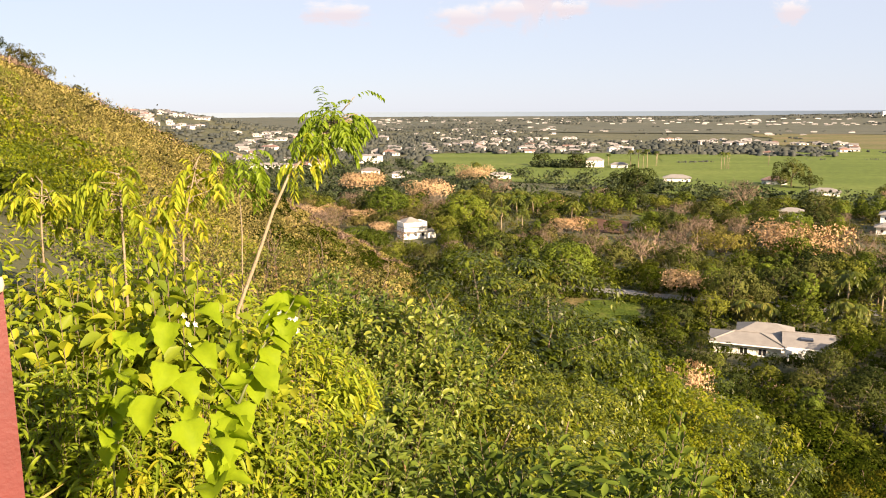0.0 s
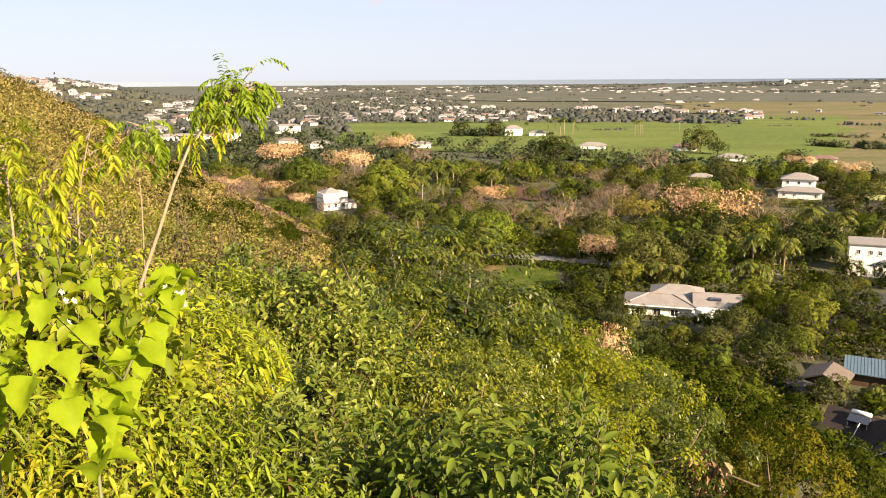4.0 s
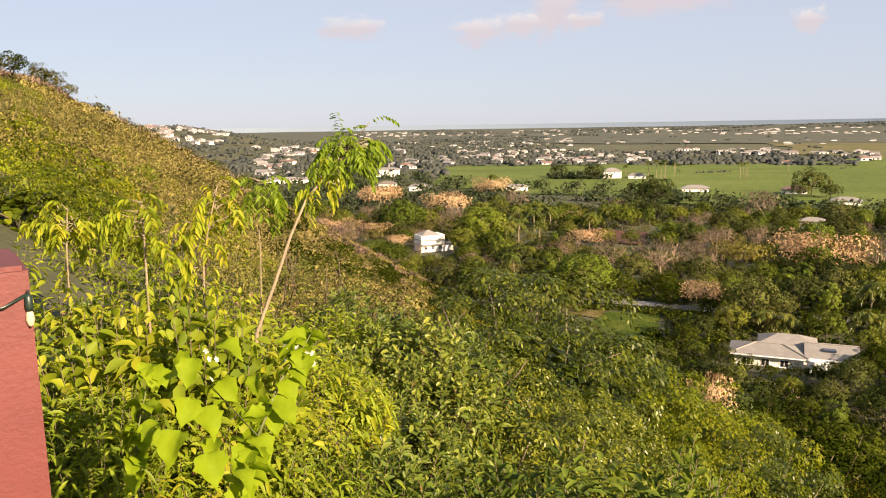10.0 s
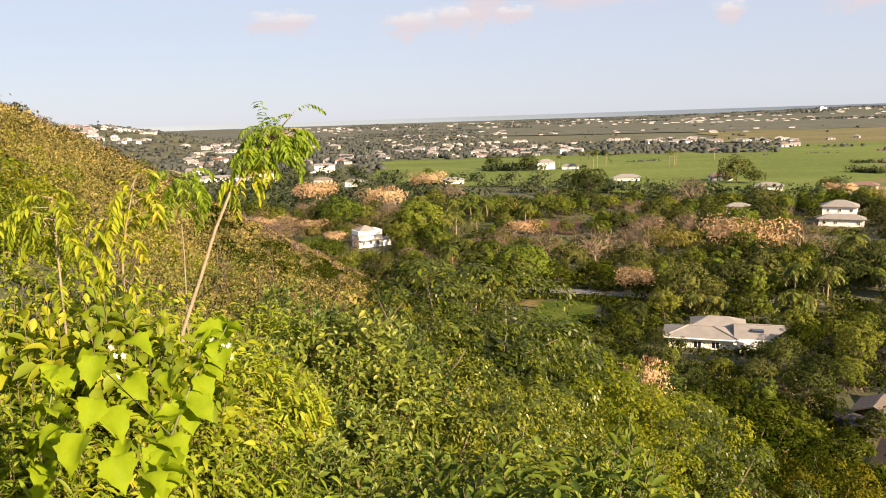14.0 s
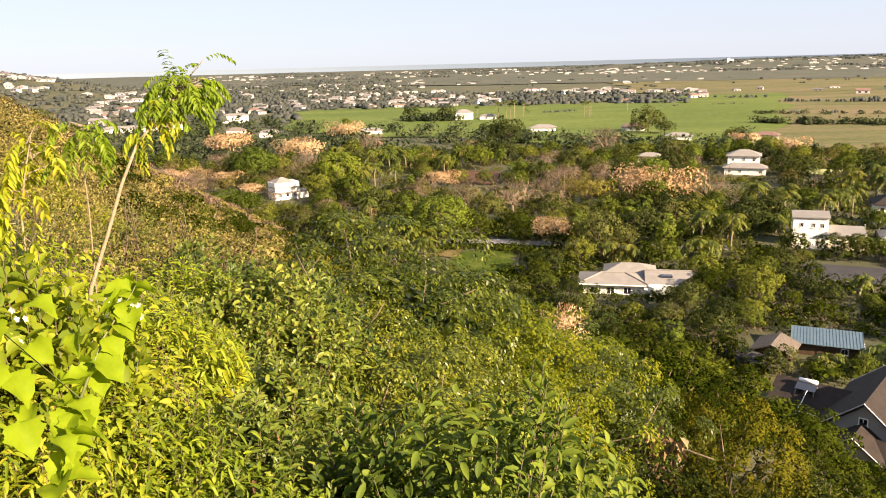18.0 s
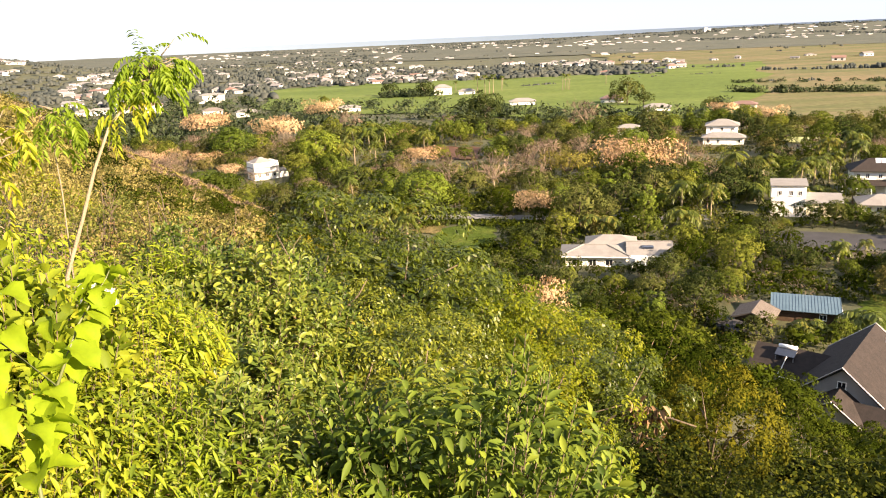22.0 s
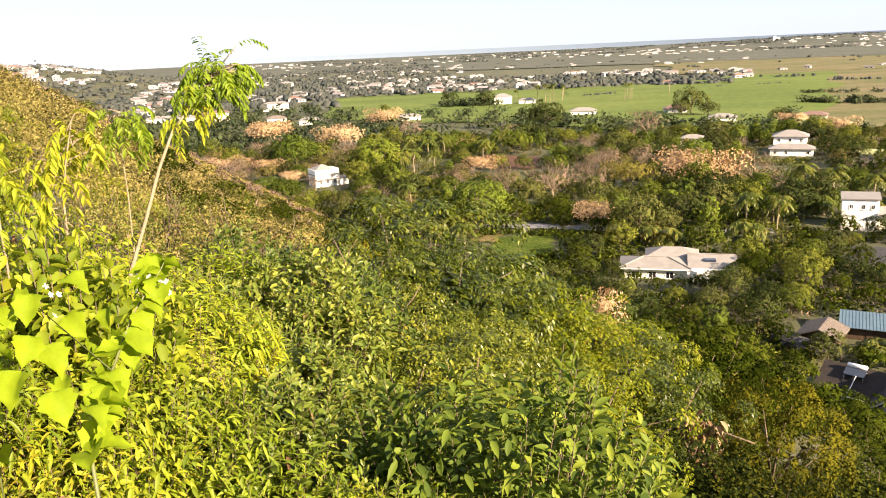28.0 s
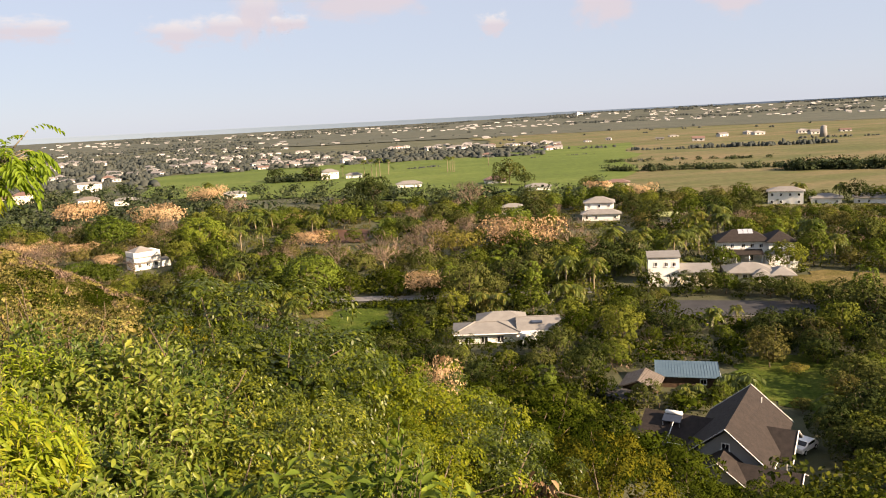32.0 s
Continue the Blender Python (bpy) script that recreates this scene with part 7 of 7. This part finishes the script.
lobed_plant("bright green plant with broad lobed leaves and white flowers",
            [[(-0.77, 1.36, 41.23), (-0.77, 1.49, 41.35), (-0.93, 1.51, 41.5)], [(-0.77, 1.49, 41.35), (-0.76, 1.6, 41.44), (-0.72, 1.68, 41.52), (-0.71, 1.69, 41.54)]],
            [(-0.88, 1.36, 41.41, 0.18, 174, -33), (-0.89, 1.42, 41.46, 0.15, -166, -39), (-0.88, 1.44, 41.43, 0.18, -117, -37), (-0.77, 1.56, 41.41, 0.19, -107, -27), (-0.78, 1.48, 41.35, 0.16, -114, -26), (-0.82, 1.35, 41.37, 0.17, -131, -37), (-0.77, 1.36, 41.33, 0.16, -110, -21), (-0.91, 1.48, 41.53, 0.15, -173, -39), (-0.90, 1.58, 41.53, 0.15, -97, -9), (-0.88, 1.53, 41.46, 0.15, -116, -31), (-0.94, 1.39, 41.41, 0.13, 160, 2), (-0.76, 1.63, 41.46, 0.16, -106, -19), (-0.76, 1.66, 41.49, 0.17, -99, -11), (-0.86, 1.47, 41.35, 0.13, -176, -25), (-0.84, 1.54, 41.40, 0.13, -143, -35), (-0.81, 1.60, 41.46, 0.14, -176, -34), (-0.77, 1.57, 41.38, 0.14, -146, -35)],
            [(-0.91, 1.5, 41.52), (-0.73, 1.63, 41.5)], 51)
lobed_plant("smaller plant with broad lobed leaves by the pillar",
            [[(-1.28, 1.75, 40.5), (-1.26, 1.76, 41.2), (-1.22, 1.8, 41.4)]],
            [(-1.24, 1.78, 41.3, .13, 150, -40), (-1.2, 1.8, 41.38, .12, 230, -30), (-1.27, 1.76, 41.22, .13, 100, -40), (-1.22, 1.76, 41.24, .13, 200, -45)], [], 52)


def dead_branch():
    """A fallen grey branch hung with curled dry leaves."""
    r = np.random.default_rng(61)
    root = tagged(new("dead_branch"), "broken grey branch hung with curled brown leaves", "branch")
    o = Vector(polar(14.5, 8.4) + (38.0,))
    root.location = o
    g = Geo()
    P = lambda az, el: Vector((*polar(az, 8.4), 42 + 8.4 * math.tan(radians(el)))) - o
    for st in ([P(11.5, -29.8), P(13.4, -27.6), P(14.4, -27.0)], [P(14.2, -27.2), P(16, -27.4), P(18, -27.2), P(20, -27.6)], [P(14.4, -27.3), P(15.4, -28.8), P(16, -30)], [P(15.2, -28.5), P(17, -28.8), P(17.8, -28.2)], [P(11.5, -29.8), P(11.2, -31.5), P(11, -36)]):
        g.tube(st, [.018 - .012 * i / len(st) for i in range(len(st))], 6)
    part("bough", g.mesh("bough", M["bark"], True), root)
    b, a = [], []
    for k in range(90):
        az, el = (r.uniform(14.8, 17.6), -27.0 + r.normal(0, .35)) if k < 62 else (r.uniform(15, 18), -29.2 + r.normal(0, .6))
        b.append(P(az, el)); a.append(unit(np.array([r.normal(0, .5), r.normal(0, .5), -1])))
    b, a = np.array(b), np.array(a)
    ln = .12 * (.7 + .6 * r.random(len(b)))
    part("dry_foliage", leaves("dry_foliage", b, a, ln, ln * .5, M["leaf_dead"], .45, .1, False, 61), root, "curled pale brown leaves")


dead_branch()


def pale_branch():
    """A bare forked bough that stands out of the fine-leaved shrubs."""
    root = tagged(new("bare_branch"), "pale bare forked branch among the fine-leaved shrubs", "branch")
    o = Vector((-1.23, 7.53, 37.4))
    root.location = o
    eye = Vector((0, 0, 42))
    P = lambda x, y, z: eye + (Vector((x, y, z)) - eye) * .9 - o
    g = Geo()
    for st, w in (([(-1.2, 8.36, 37.2), (-1.30, 8.36, 38.6), (-1.365, 8.365, 39.09), (-1.48, 8.42, 39.33), (-1.64, 8.48, 39.61), (-1.79, 8.54, 39.93)], .018), ([(-1.33, 8.36, 38.9), (-1.27, 8.44, 39.25), (-1.29, 8.50, 39.45), (-1.22, 8.5, 39.66)], .014),
                  ([(-1.31, 8.36, 38.75), (-1.12, 8.42, 39.0), (-.91, 8.46, 39.18), (-.8, 8.48, 39.36)], .014), ([(-1.64, 8.48, 39.61), (-1.60, 8.5, 39.8), (-1.50, 8.5, 39.92)], .008), ([(-1.52, 8.43, 39.40), (-1.66, 8.42, 39.5), (-1.84, 8.42, 39.62)], .008)):
        g.tube([P(*p) for p in st], [w * (1 - .6 * i / (len(st) - 1)) for i in range(len(st))], 6)
    part("bough", g.mesh("bough", M["bark"], True), root)


pale_branch()

# grass between the stems
r_ = np.random.default_rng(71)
gb, ga = [], []
for i in range(6500):
    az, d = r_.uniform(-48, 6), 1.4 + 3.2 * r_.random()
    x, y = polar(az, d)
    gb.append((x, y, height(x, y) - .02)); ga.append(unit(r_.normal(0, .45, 3) + [0, 0, 1]))
ln = .23 * (.5 + 1.0 * r_.random(len(gb)))
tagged(new("grass", leaves("grass", np.array(gb), np.array(ga), ln, ln * .03 + .004, M["leaf_straw"], .2, .25, False, 71)), "straw and green grass between the shrubs", "grass", kind="stuff")


# ---------------------------------------------------------------- the red pillar and its string light
def pillar():
    root = tagged(new("pillar"), "red painted rendered pillar with a weathered base", "pillar")
    root.matrix_basis = pose(-1.83, 1.735, 40.295, 0, 0, 45)
    bm = bmesh.new()
    bmesh.ops.create_cube(bm, size=1, matrix=Matrix.Translation((0, 0, .98)) @ Matrix.Diagonal((.44, .40, .80, 1)))
    bmesh.ops.bevel(bm, geom=bm.edges[:], offset=.014, segments=2, affect='EDGES')
    me = bpy.data.meshes.new("shaft"); bm.to_mesh(me); bm.free(); me.materials.append(M["red_paint"])
    part("shaft", me, root)
    bm = bmesh.new()
    bmesh.ops.create_cube(bm, size=1, matrix=Matrix.Translation((0, 0, .27)) @ Matrix.Diagonal((.46, .42, .62, 1)))
    bmesh.ops.bevel(bm, geom=bm.edges[:], offset=.02, segments=2, affect='EDGES')
    me = bpy.data.meshes.new("plinth"); bm.to_mesh(me); bm.free(); me.materials.append(M["concrete"])
    part("plinth", me, root, "grey weathered concrete plinth")
    lamp = tagged(new("string_light"), "string light bulb hanging from a cable on the red pillar", "lamp")
    lamp.matrix_basis = pose(-1.535, 1.74, 41.62, 0, 0, 45)
    part("cable", Geo().tube([(-.35, .02, .0), (-.2, .0, -.07), (-.06, -.005, -.05), (0, 0, -.02), (.02, .2, .01)], [.005] * 5, 6).mesh("cable", M["plastic_dark"], True), lamp, "dark green cable")
    g = Geo().tube([(0, 0, -.02), (0, 0, -.03), (0, 0, -.058), (0, 0, -.068)], [.004, .010, .0115, .009], 10)
    part("socket", g.mesh("socket", M["plastic_dark"], True), lamp, "dark green lamp holder")
    g = Geo().tube([(0, 0, -.068), (0, 0, -.078), (0, 0, -.092), (0, 0, -.106), (0, 0, -.112)], [.007, .010, .0115, .008, .002], 12)
    part("bulb", g.mesh("bulb", M["bulb"], True), lamp, "clear glass bulb")


pillar()
